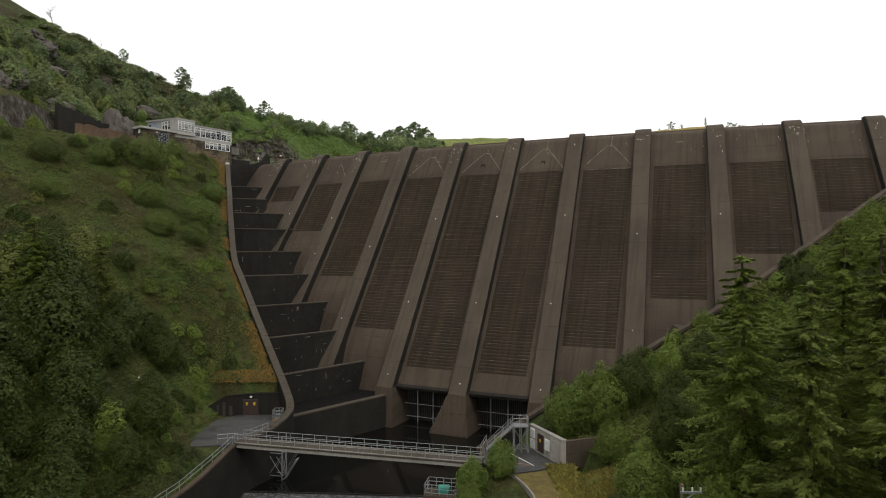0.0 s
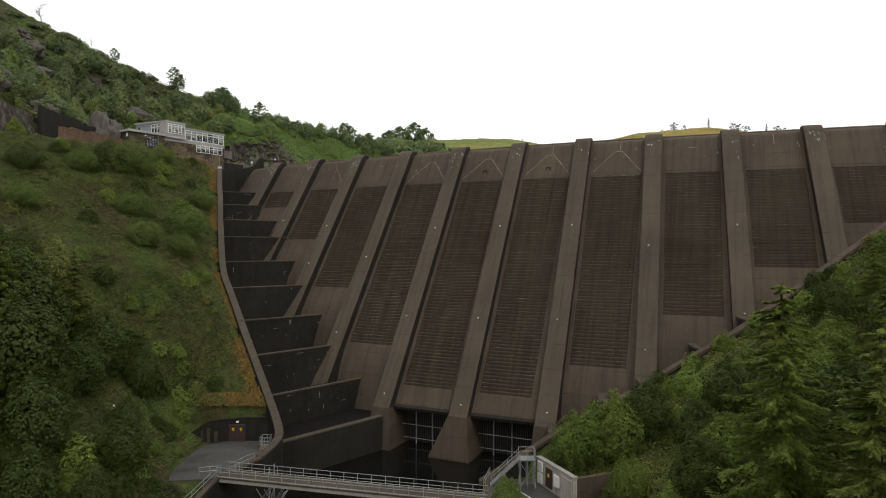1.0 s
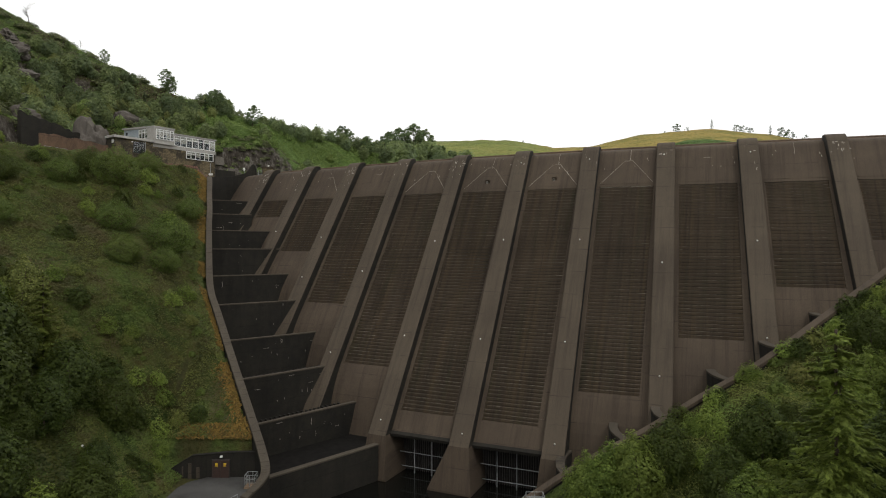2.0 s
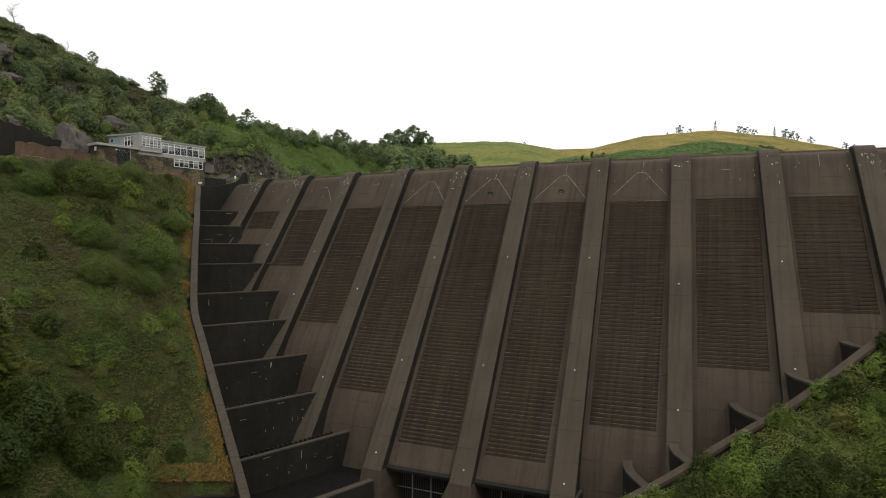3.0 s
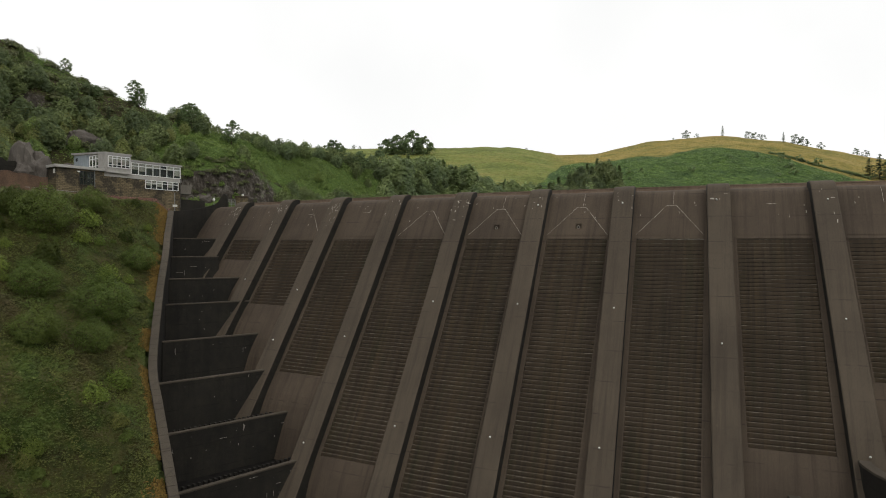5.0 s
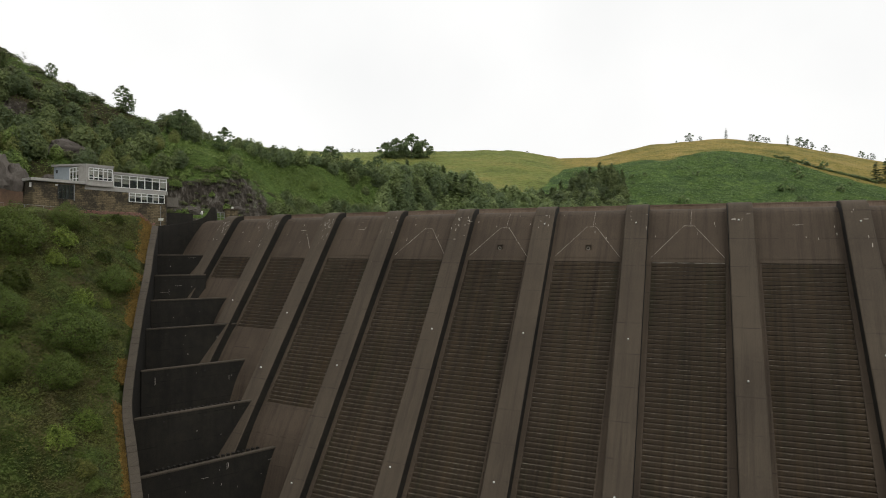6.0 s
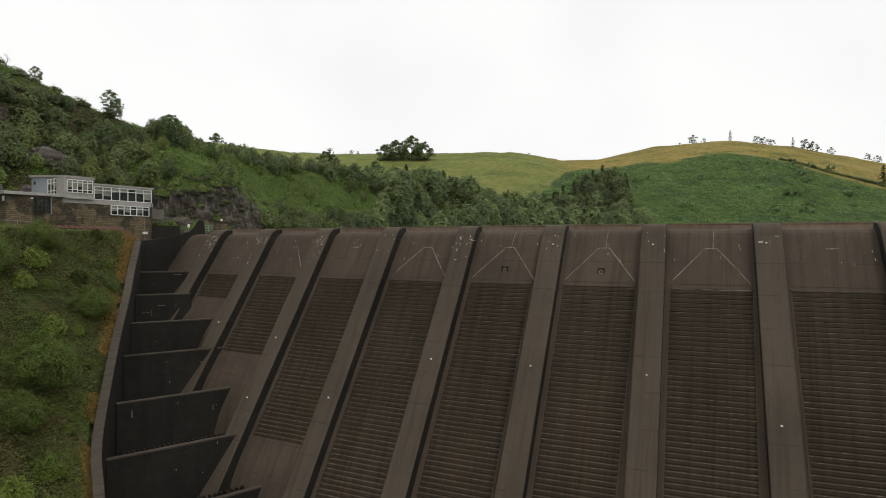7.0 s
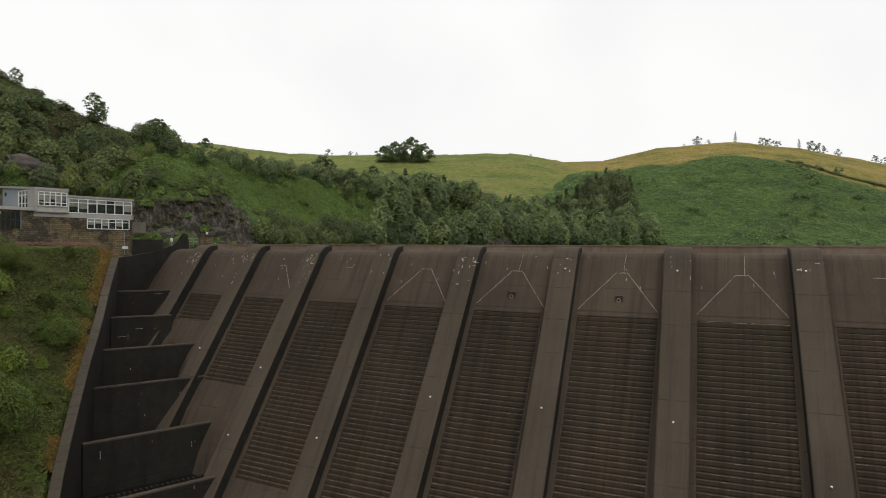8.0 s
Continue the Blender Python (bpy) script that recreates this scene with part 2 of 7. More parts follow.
    bump_of(nt, b, maths(nt, "MULTIPLY_ADD", clump, 1.5, fine), 1.0, 1.4)
    return m


CONCRETE = concrete("stained_concrete", (0.054, 0.040, 0.029), (0.095, 0.071, 0.050), 0.6, blotch=0.2)
CONCRETE_PIER = concrete("buttress_concrete", (0.062, 0.048, 0.035), (0.098, 0.077, 0.055), 0.5, tint=(0.060, 0.054, 0.040), blotch=0.25)
CONCRETE_DARK = concrete("algae_shade_black_concrete", (0.010, 0.009, 0.008), (0.025, 0.022, 0.018), 0.5)
CONCRETE_COPING = concrete("coping_concrete", (0.050, 0.041, 0.031), (0.084, 0.069, 0.052), 0.4)
CONCRETE_PALE = concrete("pale_concrete", (0.22, 0.205, 0.18), (0.36, 0.34, 0.30), 0.35)
CONCRETE_WORN = concrete("worn_render", (0.10, 0.09, 0.075), (0.20, 0.18, 0.155), 0.5)
SLAT = concrete("slat_concrete", (0.047, 0.035, 0.024), (0.085, 0.063, 0.043), 0.6, lift=50, tint=(0.060, 0.039, 0.020))
SLAT_EDGE = concrete("limed_and_lit_slat_edge", (0.055, 0.044, 0.033), (0.125, 0.10, 0.077), 0.6, lift=50, tint=(0.05, 0.038, 0.028))


def rust_runs(m):
    """Broad rusty and mossy runs down the slatted panels."""
    nt = m.node_tree
    b = nt.nodes["Principled BSDF"]
    old = b.inputs["Base Color"].links[0].from_socket
    runs = noise_of(nt, fall_line(nt, 0.75, 0.02), 1.0, 5, 0.65)
    col = mix(nt, grey_steps(nt, runs, [(0.48, 0.0), (0.68, 0.55)]), old, (0.088, 0.060, 0.032))
    black = noise_of(nt, fall_line(nt, 1.05, 0.025), 1.4, 4, 0.6)
    col = mix(nt, grey_steps(nt, black, [(0.48, 0.0), (0.70, 0.5)]), col, (0.022, 0.019, 0.015))
    moss = noise_of(nt, fall_line(nt, 0.5, 0.06), 1.3, 5, 0.6)
    col = mix(nt, grey_steps(nt, moss, [(0.54, 0.0), (0.66, 0.4)]), col, (0.034, 0.036, 0.018))
    nt.links.new(col, b.inputs["Base Color"])
    return m


rust_runs(SLAT)
rust_runs(SLAT_EDGE)


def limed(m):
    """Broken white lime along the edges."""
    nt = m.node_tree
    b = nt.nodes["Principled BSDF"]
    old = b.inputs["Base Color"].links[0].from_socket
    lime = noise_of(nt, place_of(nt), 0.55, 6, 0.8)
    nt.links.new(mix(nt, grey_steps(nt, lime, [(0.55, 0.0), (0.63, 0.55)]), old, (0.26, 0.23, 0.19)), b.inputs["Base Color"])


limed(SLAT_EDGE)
# near-black: the shade in slots, openings and drain holes is in this colour
RECESS = plain("shaded_recess", (0.022, 0.019, 0.017), 0.9, 0, 0.4, 0.6)
BLACK_FLOOR = plain("black_floor_concrete", (0.011, 0.010, 0.009), 0.9, 0, 0.4, 0.8, 0.08)
LIME = plain("lime_bleed", (0.40, 0.37, 0.32), 0.8, 0, 0.35, 5)
TURF = hillside()
LEAF = foliage("broad_leaves", (0.070, 0.112, 0.022), (0.158, 0.22, 0.040), (0.175, 0.20, 0.038), 0.45)
LEAF_DARK = foliage("dark_leaves", (0.025, 0.042, 0.008), (0.060, 0.086, 0.014), (0.072, 0.086, 0.013), 0.4)
NEEDLE = foliage("conifer_needles", (0.11, 0.15, 0.028), (0.205, 0.26, 0.052), (0.21, 0.235, 0.045), 0.6)
BARK = plain("bark", (0.09, 0.07, 0.05), 0.9, 0, 0.4, 4)

# ---- building blocks ----
def mesh_of(name, bm, materials, smooth=False):
    me = bpy.data.meshes.new(name)
    bm.to_mesh(me)
    bm.free()
    for m in materials if isinstance(materials, (list, tuple)) else [materials]:
        me.materials.append(m)
    if smooth:
        me.polygons.foreach_set("use_smooth", [True] * len(me.polygons))
    return me


def part(name, bm, material, parent=None, label="", smooth=False):
    """One bmesh as one mesh object, under a thing or a part."""
    ob = new(name, mesh_of(name, bm, material, smooth))
    if parent is not None:
        ob.parent = parent
    if label:
        ob["label"] = label
    return ob


def thing(name, label, category, group="", kind="", at=None):
    e = new(name)
    e.empty_display_size = 0.3
    if at is not None:
        e.matrix_basis = at
    return tagged(e, label, category, group, kind)


def poly_mesh(verts, faces):
    bm = bmesh.new()
    vs = [bm.verts.new(v) for v in verts]
    for f in faces:
        bm.faces.new([vs[i] for i in f])
    bmesh.ops.recalc_face_normals(bm, faces=bm.faces)
    return bm


def box(bm, lo, hi, m=None, bevel=0.0):
    """An axis-aligned box from lo to hi, moved by m, added to bm."""
    x0, y0, z0 = lo
    x1, y1, z1 = hi
    co = [(x0, y0, z0), (x1, y0, z0), (x1, y1, z0), (x0, y1, z0), (x0, y0, z1), (x1, y0, z1), (x1, y1, z1), (x0, y1, z1)]
    vs = [bm.verts.new(m @ Vector(c) if m is not None else c) for c in co]
    fs = [bm.faces.new([vs[i] for i in f]) for f in ((3, 2, 1, 0), (4, 5, 6, 7), (0, 1, 5, 4), (1, 2, 6, 5), (2, 3, 7, 6), (3, 0, 4, 7))]
    if bevel:
        bmesh.ops.bevel(bm, geom=list({e for f in fs for e in f.edges}), offset=bevel, segments=1, affect="EDGES")
    return bm


def boxed(lo, hi, m=None, bevel=0.0):
    return box(bmesh.new(), lo, hi, m, bevel)


def tube(bm, a, b, r, sides=6, r2=None):
    """A round bar from a to b, added to bm."""
    a, b = Vector(a), Vector(b)
    q = (b - a).to_track_quat("Z", "Y")
    rings = []
    for p, rad in ((a, r), (b, r if r2 is None else r2)):
        rings.append([bm.verts.new(p + q @ Vector((rad * math.cos(i * math.tau / sides), rad * math.sin(i * math.tau / sides), 0))) for i in range(sides)])
    for i in range(sides):
        j = (i + 1) % sides
        bm.faces.new((rings[0][i], rings[0][j], rings[1][j], rings[1][i]))
    bm.faces.new(rings[0][::-1])
    bm.faces.new(rings[1])
    return bm


def tubed(pairs, r, sides=6):
    bm = bmesh.new()
    for a, b in pairs:
        tube(bm, a, b, r, sides)
    return bm


def loft(rows, closed=True, caps=True):
    """A skin through rows of equally many points."""
    bm = bmesh.new()
    vr = [[bm.verts.new(p) for p in r] for r in rows]
    n = len(rows[0])
    for a, b in zip(vr, vr[1:]):
        for i in range(n if closed else n - 1):
            j = (i + 1) % n
            bm.faces.new((a[i], a[j], b[j], b[i]))
    if closed and caps:
        bm.faces.new(vr[0][::-1])
        bm.faces.new(vr[-1])
    bmesh.ops.recalc_face_normals(bm, faces=bm.faces)
    return bm


# ---- plan of the dam: a gentle arc; k counts the buttresses, off is downstream ----
DAM_X, DAM_Y, DAM_TURN, DAM_BEND, BAY = 15.03, 138.98, -0.4223, 0.00194, 14.067
SLOPE = 0.665
PIER_OUT = 2.1       # how far a buttress stands proud of the bay wall
PIER_HALF = 1.625
WATER = 0.0


def on_dam(s, off, z):
    th = DAM_TURN + DAM_BEND * s
    x = DAM_X + (math.sin(th) - math.sin(DAM_TURN)) / DAM_BEND
    y = DAM_Y - (math.cos(th) - math.cos(DAM_TURN)) / DAM_BEND
    return Vector((x + math.sin(th) * off, y - math.cos(th) * off, z))


def profile(out, top, radius, low):
    """Offsets and heights of a face: battered from low up, then rounded over to a level crest and down behind."""
    a = math.atan2(1, SLOPE)                 # angle of the batter above level
    z1 = top - radius * (1 - math.cos(a))
    pts = [(out + SLOPE * (50.2 - low), low)]
    o1 = out + SLOPE * (50.2 - z1)
    pts.append((o1, z1))
    for i in range(1, 9):
        b = a * (1 - i / 8)
        pts.append((o1 - radius * (math.sin(a) - math.sin(b)), z1 + radius * (math.cos(b) - math.cos(a))))
    return pts


# side walls of the stepped overflow channels: x, y and coping height
LEFT_WALL = [(-58.6, 170.9, 56.2), (-57.1, 167.1, 54.5), (-54.9, 161.0, 51.0), (-52.2, 154.0, 47.0), (-49.6, 146.7, 43.0), (-46.9, 139.5, 39.0), (-43.05, 129.5, 33.0), (-40.9, 124.8, 30.0), (-38.2, 120.5, 27.0), (-32.5, 111.3, 20.5), (-26.2, 101.2, 13.5), (-24.0, 97.6, 11.0), (-22.6, 94.6, 9.3), (-22.9, 92.6, 8.3), (-24.2, 90.0, 7.3)]
RIGHT_WALL = [(95.0, 103.5, 56.5), (80.0, 100.3, 48.5), (65.2, 96.9, 40.0), (48.8, 93.2, 30.0), (39.0, 91.2, 24.0), (31.8, 90.9, 20.0), (24.6, 90.2, 16.0), (16.7, 89.9, 12.0), (9.9, 89.0, 8.0), (4.7, 88.3, 5.0)]


# ---- the ground: one sheet ----
def signed_distance(X, Y, poly):
    """Distance to a plan polyline, positive on its left, and the height carried along it."""
    best = np.full(X.shape, 1e9)
    side = np.zeros(X.shape)
    high = np.zeros(X.shape)
    for (ax, ay, az), (bx, by, bz) in zip(poly, poly[1:]):
        dx, dy = bx - ax, by - ay
        t = np.clip(((X - ax) * dx + (Y - ay) * dy) / (dx * dx + dy * dy), 0, 1)
        d = np.hypot(X - ax - t * dx, Y - ay - t * dy)
        near = d < best
        best = np.where(near, d, best)
        side = np.where(near, np.sign(dx * (Y - ay) - dy * (X - ax)), side)
        high = np.where(near, az + t * (bz - az), high)
    return best * side, high


def soft_noise(X, Y, scale, seed):
    """Smooth value noise, the same at every build."""
    rs = np.random.RandomState(seed)
    g = rs.rand(64, 64)
    u, v = X / scale, Y / scale
    i, j = np.floor(u).astype(int), np.floor(v).astype(int)
    fu, fv = u - i, v - j
    fu, fv = fu * fu * (3 - 2 * fu), fv * fv * (3 - 2 * fv)
    a, b, c, d = g[i % 64, j % 64], g[(i + 1) % 64, j % 64], g[i % 64, (j + 1) % 64], g[(i + 1) % 64, (j + 1) % 64]
    return (a * (1 - fu) + b * fu) * (1 - fv) + (c * (1 - fu) + d * fu) * fv - 0.5


LEFT_EDGE = [(-75.0, 215.0, 57.3), (-65.0, 186.0, 57.3)] + LEFT_WALL + [(-27.6, 83.0, 7.0), (-30.0, 72.0, 5.0), (-36.0, 56.0, 3.0), (-44.0, 20.0, 2.5), (-60, -60, 2.5), (-90, -400, 2.5)]
RIGHT_EDGE = [(150.0, 125.0, 60.0), (110, 113, 57.5)] + RIGHT_WALL[:-1] + [(8.0, 84.5, 6.2), (4.5, 79.0, 6.2), (2.0, 70.0, 4.0), (-2.0, 56.0, 2.5), (-8.0, 20.0, 2.5), (-20, -60, 2.5), (-50, -400, 2.5)]
HILL_FOOT = [(-190.0, -60.0, 0), (-135.0, 40.0, 0), (-106.0, 95.0, 0), (-97.0, 120.0, 0), (-92.0, 146.0, 0), (-88.0, 164.0, 0), (-89.0, 182.0, 0), (-77.0, 193.0, 0), (-58.0, 203.0, 0), (-44.0, 222.0, 0), (-28.0, 248.0, 0), (-5.0, 278.0, 0), (25.0, 306.0, 0), (60.0, 332.0, 0), (120.0, 360.0, 0)]
RIDGE_X = [-190, -166, -143, -126, -115, -106, -93, -75, -55, -40, -20, 0, 30, 60]
RIDGE_Z = [145, 129, 115, 107, 101.3, 97.2, 92.2, 86.5, 83, 82.5, 82.5, 81, 77, 70]
FAR_X = [-420, -300, -194, -130, -90, -12, 57, 106, 136, 180, 249, 303, 385, 520]
FAR_Z = [150, 150, 146, 138, 136.5, 138, 139.5, 132, 133.5, 144, 150.5, 144.5, 130, 120]


def cliffs(X, Y, dh):
    """Ledges of bare rock above the road, along the left of the office and high on the hill."""
    edge = 3.0 + 5.0 * soft_noise(X, Y, 9, 41)
    low = np.clip((Y - 128) / 10, 0, 1) * np.clip((228 - Y) / 14, 0, 1) * np.clip(0.35 + 1.6 * soft_noise(X, Y, 13, 44), 0, 1)
    low = np.where(Y > 184, np.maximum(low, np.clip((Y - 184) / 6, 0, 1) * np.clip((230 - Y) / 12, 0, 1)), low)
    step = 5.5 * low * np.clip((dh - edge) / 2.0, 0, 1) * np.clip((dh - edge) / 2.0, 0, 1)
    lift = 34 + 8.0 * soft_noise(X, Y, 16, 47)
    upper = np.clip((-100 - X) / 8, 0, 1) * np.clip(0.5 + 1.4 * soft_noise(X, Y, 18, 51), 0, 1)
    return step * np.clip((34 - dh) / 20, 0, 1) + 5.0 * upper * np.clip((dh - lift) / 2.4, 0, 1) * np.clip((62 - dh) / 16, 0, 1)


def ground_height(X, Y):
    rough = 1.6 * soft_noise(X, Y, 17, 3) + 0.9 * soft_noise(X, Y, 6.5, 5) + 0.5 * soft_noise(X, Y, 2.6, 8)
    # left bank: rises from the side wall, steep at first, to a terrace, then the hill behind
    ex = np.array([q[:2] for q in LEFT_EDGE])[::-1]
    ez = np.array([q[2] for q in LEFT_EDGE])[::-1]
    edge_x = np.interp(Y, ex[:, 1], ex[:, 0])
    edge_z = np.interp(Y, ex[:, 1], ez)
    dl = edge_x - X
    d = np.clip(dl - 1.6, 0, None)
    left = edge_z - 0.7 + 0.85 * np.minimum(d, 14) + 0.53 * np.clip(d - 14, 0, None) + rough * np.clip(d / 5, 0, 1)
    yard = 6.7 + 1.1 * np.clip(-35.0 - X, 0, None) + 0.25 * np.clip(82 - Y, 0, 40)
    above = 7.8 + 2.2 * np.clip((X + 39.5) / 2.5, 0, 1) + 1.15 * np.clip(-36.5 - X, 0, None) + 0.9 * np.clip(Y - 99.4, 0, None)
    left = np.where((Y > 60) & (Y < 99.4), np.minimum(left, np.where(Y > 80, yard, yard + 0.4 * (80 - Y))), left)
    left = np.where(Y >= 99.4, np.minimum(left, np.maximum(above, edge_z - 0.7)), left)
    left = np.minimum(left, 57.7 + 0.15 * rough)
    dh, _ = signed_distance(X, Y, HILL_FOOT)
    cap = np.interp(X, RIDGE_X, RIDGE_Z) + 1.6 * soft_noise(X, Y, 40, 11) - np.interp(X, [-85, -58], [0.20, 0.05]) * np.clip(Y - 232, 0, 120)
    rock = 5.0 * np.clip(soft_noise(X, Y, 22, 21) + 0.15, 0, 1) * np.clip(dh / 5, 0, 1) * np.clip((60 - dh) / 20, 0, 1)
    hill = 57.9 + 0.80 * np.clip(dh, 0, None) + rock + rough * np.clip(dh / 6, 0, 1) + cliffs(X, Y, dh)
    over = np.clip(hill - cap, 0, None)
    hill = np.minimum(hill, cap) + 0.06 * np.minimum(over, 40)
    left = np.where(dh > 0, hill, left)
    # right bank: falls away from its side wall towards the stream
    dr, zr = signed_distance(X, Y, RIGHT_EDGE)
    right = zr - 0.7 - 0.36 * np.clip(dr - 1.2, 0, 60) + 0.55 * np.clip(dr - 60, 0, 160) + rough * np.clip((dr - 2) / 5, 0, 1)
    right = np.maximum(right, 4.6 + 0.35 * np.clip(X - 20, 0, 80) + 0.3 * rough * np.clip((X - 18) / 6, 0, 1))
    right = np.where(zr < 6.25, np.minimum(right, zr - 0.1 + 0.02 * np.clip(dr, 0, 12)) + 0.5 * np.clip(dr - 12, 0, 90), right)
    lot = (X > 4.6) & (X < 17.5) & (Y > 70) & (Y < 88)
    strip = (X > 5.0 - 0.3 * np.clip(74 - Y, 0, 12)) & (X < 16) & (Y > 58) & (Y < 80)
    right = np.where(strip, np.maximum(right, 5.95 - 0.10 * np.clip(73 - Y, 0, 15) - 0.9 * np.clip(7.5 - X, 0, 4) * np.clip((74 - Y) / 4, 0, 1)), right)
    right = np.where(lot, np.minimum(right, 6.0 + 2.2 * np.clip(X - 12.4 - 0.45 * (82 - Y), 0, 9)), right)
    bed = np.full(X.shape, -4.0)
    off = (X - DAM_X) * math.sin(DAM_TURN) - (Y - DAM_Y) * math.cos(DAM_TURN)
    z = np.where(dl > 0.9, left, np.where(dr > 0.7, right, bed))
    far_ridge = np.interp(X * 590 / np.clip(Y, 300, None), FAR_X, FAR_Z)
    f = np.clip((Y - 320) / 275, 0, 1)
    f = 0.55 * f + 0.45 * f * f * (3 - 2 * f)
    shoulder = 13 * np.clip((Y - 318) / 40, 0, 1) * np.clip((490 - Y) / 110, 0, 1) * np.interp(X, [-60, -20, 40, 95], [1.0, 0.75, 0.3, 0.0])
    far = 52 + (far_ridge - 52) * f + shoulder + 5 * soft_noise(X, Y, 60, 31) * f * (1 - f) * 3 + rough * 0.8 - 0.03 * np.clip(Y - 600, 0, 2000)
    up = np.maximum(np.where(dh > 0, hill, 48.0), np.where(Y > 318, far, 48.0))
    bankside = (off < -9) & ((dl > 0.9) | (dr > 0.7)) & (Y < 330)
    z = np.where(bankside, np.maximum(z, np.where(dl > 0.9, up, z)), np.where(off < -9, up, z))
    return z


def spread(*stretches):
    out = []
    for a, b, step in stretches:
        out += list(np.arange(a, b, step))
    return np.array(out + [stretches[-1][1]])


def build_ground():
    xs = spread((-2600, -900, 340), (-900, -420, 40), (-420, -180, 8), (-180, -124, 3), (-124, 104, 1.25), (104, 420, 8), (420, 900, 40), (900, 2600, 340))
    ys = spread((-2600, -600, 400), (-600, -60, 45), (-60, 36, 4), (36, 210, 1.25), (210, 330, 3.5), (330, 640, 5), (640, 1000, 40), (1000, 3200, 440))
    X, Y = np.meshgrid(xs, ys)
    Z = ground_height(X, Y)
    nx, ny = len(xs), len(ys)
    co = np.stack([X, Y, Z], -1).reshape(-1, 3)
    idx = np.arange(nx * ny).reshape(ny, nx)
    quads = np.stack([idx[:-1, :-1], idx[:-1, 1:], idx[1:, 1:], idx[1:, :-1]], -1).reshape(-1, 4)
    me = bpy.data.meshes.new("ground")
    me.from_pydata(co.tolist(), [], quads.tolist())
    me.polygons.foreach_set("use_smooth", [True] * len(me.polygons))
    me.materials.append(TURF)
    return tagged(new("ground", me), "steep valley sides of bracken, heather and rough grass", "ground", kind="structure")


build_ground()


def ground_at(x, y):
    return float(ground_height(np.array([float(x)]), np.array([float(y)]))[0])

# ---- water ----
def water_sheet(name, x0, x1, y0, y1, z, label, mat):
    bm = poly_mesh([(x0, y0, z), (x1, y0, z), (x1, y1, z), (x0, y1, z)], [(0, 1, 2, 3)])
    return tagged(part(name, bm, mat), label, "water", kind="structure")


def water_material():
    m, nt, b = nodes_of("dark_water", 0.06, 0, 0.5)
    b.inputs["Base Color"].default_value = (0.006, 0.006, 0.005, 1)
    b.inputs["IOR"].default_value = 1.33
    p = place_of(nt)
    bump_of(nt, b, noise_of(nt, p, 1.1, 3, 0.5), 0.12, 0.06)
    return m


DARK_WATER = water_material()
bm = poly_mesh([(-44, 85.6, WATER), (26, 81.1, WATER), (26, 150, WATER), (-44, 150, WATER)], [(0, 1, 2, 3)])
tagged(part("water", bm, DARK_WATER), "black still pool at the foot of the dam", "water", kind="structure")
water_sheet("water_below", -70, 26, -300, 85, -0.75, "dark stream below the weir", DARK_WATER)

# ---- the dam ----
dam = thing("dam", "tall dark weathered concrete buttress dam with slatted bays", "dam", kind="structure")
PANEL_TOP = 49.75
PANEL_LOW = {0: 99, 1: 45.7, 2: 37.4, 3: 26.9, 4: 16.65, 5: 10.4, 6: 10.4, 7: 15.7, 8: 24.2, 9: 32.2, 10: 39.65, 11: 46.5, 12: 99, 13: 99}
WALL_LOW = {5: 7.0, 6: 7.0}
KINK = {1: 42.5, 2: 33.2, 3: 23.8, 4: 16.2, 7: 14.8, 8: 20.5, 9: 29.0, 10: 36.5}    # below this height a bay wall stands steeper
STEEP = 0.28
SLAT_PITCH = 0.56
FIRST, LAST = 1, 13


def panel_sides(k, z):
    """Left and right end of the slats in bay k at the height z, from its middle line."""
    f = (PANEL_TOP - z) / 35.0
    return -4.72, (5.0 - 0.9 * f if k > 5 else 4.7 - 0.15 * f)



def buttress(k):
    s = (k - 6) * BAY
    pts = profile(PIER_OUT, 58.5, 2.6, 7.0)
    back = [(pts[-1][0] - 0.8, 58.45), (pts[-1][0] - 1.0, 50.0), (-2.0 + SLOPE * 43, -3.0), (pts[0][0] - 0.05, -3.0)]
    ring = pts + back
    rows = []
    c = 0.12
    for ds, inset in ((-PIER_HALF, c), (-PIER_HALF + c, 0), (PIER_HALF - c, 0), (PIER_HALF, c)):
        rows.append([on_dam(s + ds, o - (inset if i < len(pts) else 0), z - (inset if 1 < i < len(pts) else 0)) for i, (o, z) in enumerate(ring)])
    bm = loft(rows)
    # both flanks take the darker concrete: algae, with their shade in the colour
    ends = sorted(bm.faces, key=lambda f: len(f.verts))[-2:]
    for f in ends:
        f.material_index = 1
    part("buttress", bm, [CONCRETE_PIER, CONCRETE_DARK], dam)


def eased(at, kink, bottom):
    """The foot of a bay wall: from the dam's slope it grows steeper in easy steps."""
    out, (o, z) = [at(kink)], at(kink)
    for share in (0.25, 0.5, 0.75):
        dz = min(1.6, (kink - bottom) / 6)
        o, z = o + (SLOPE + (STEEP - SLOPE) * share) * dz, z - dz
        out.append((o, z))
    out.append((o + STEEP * (z - bottom), bottom))
    return out[::-1]


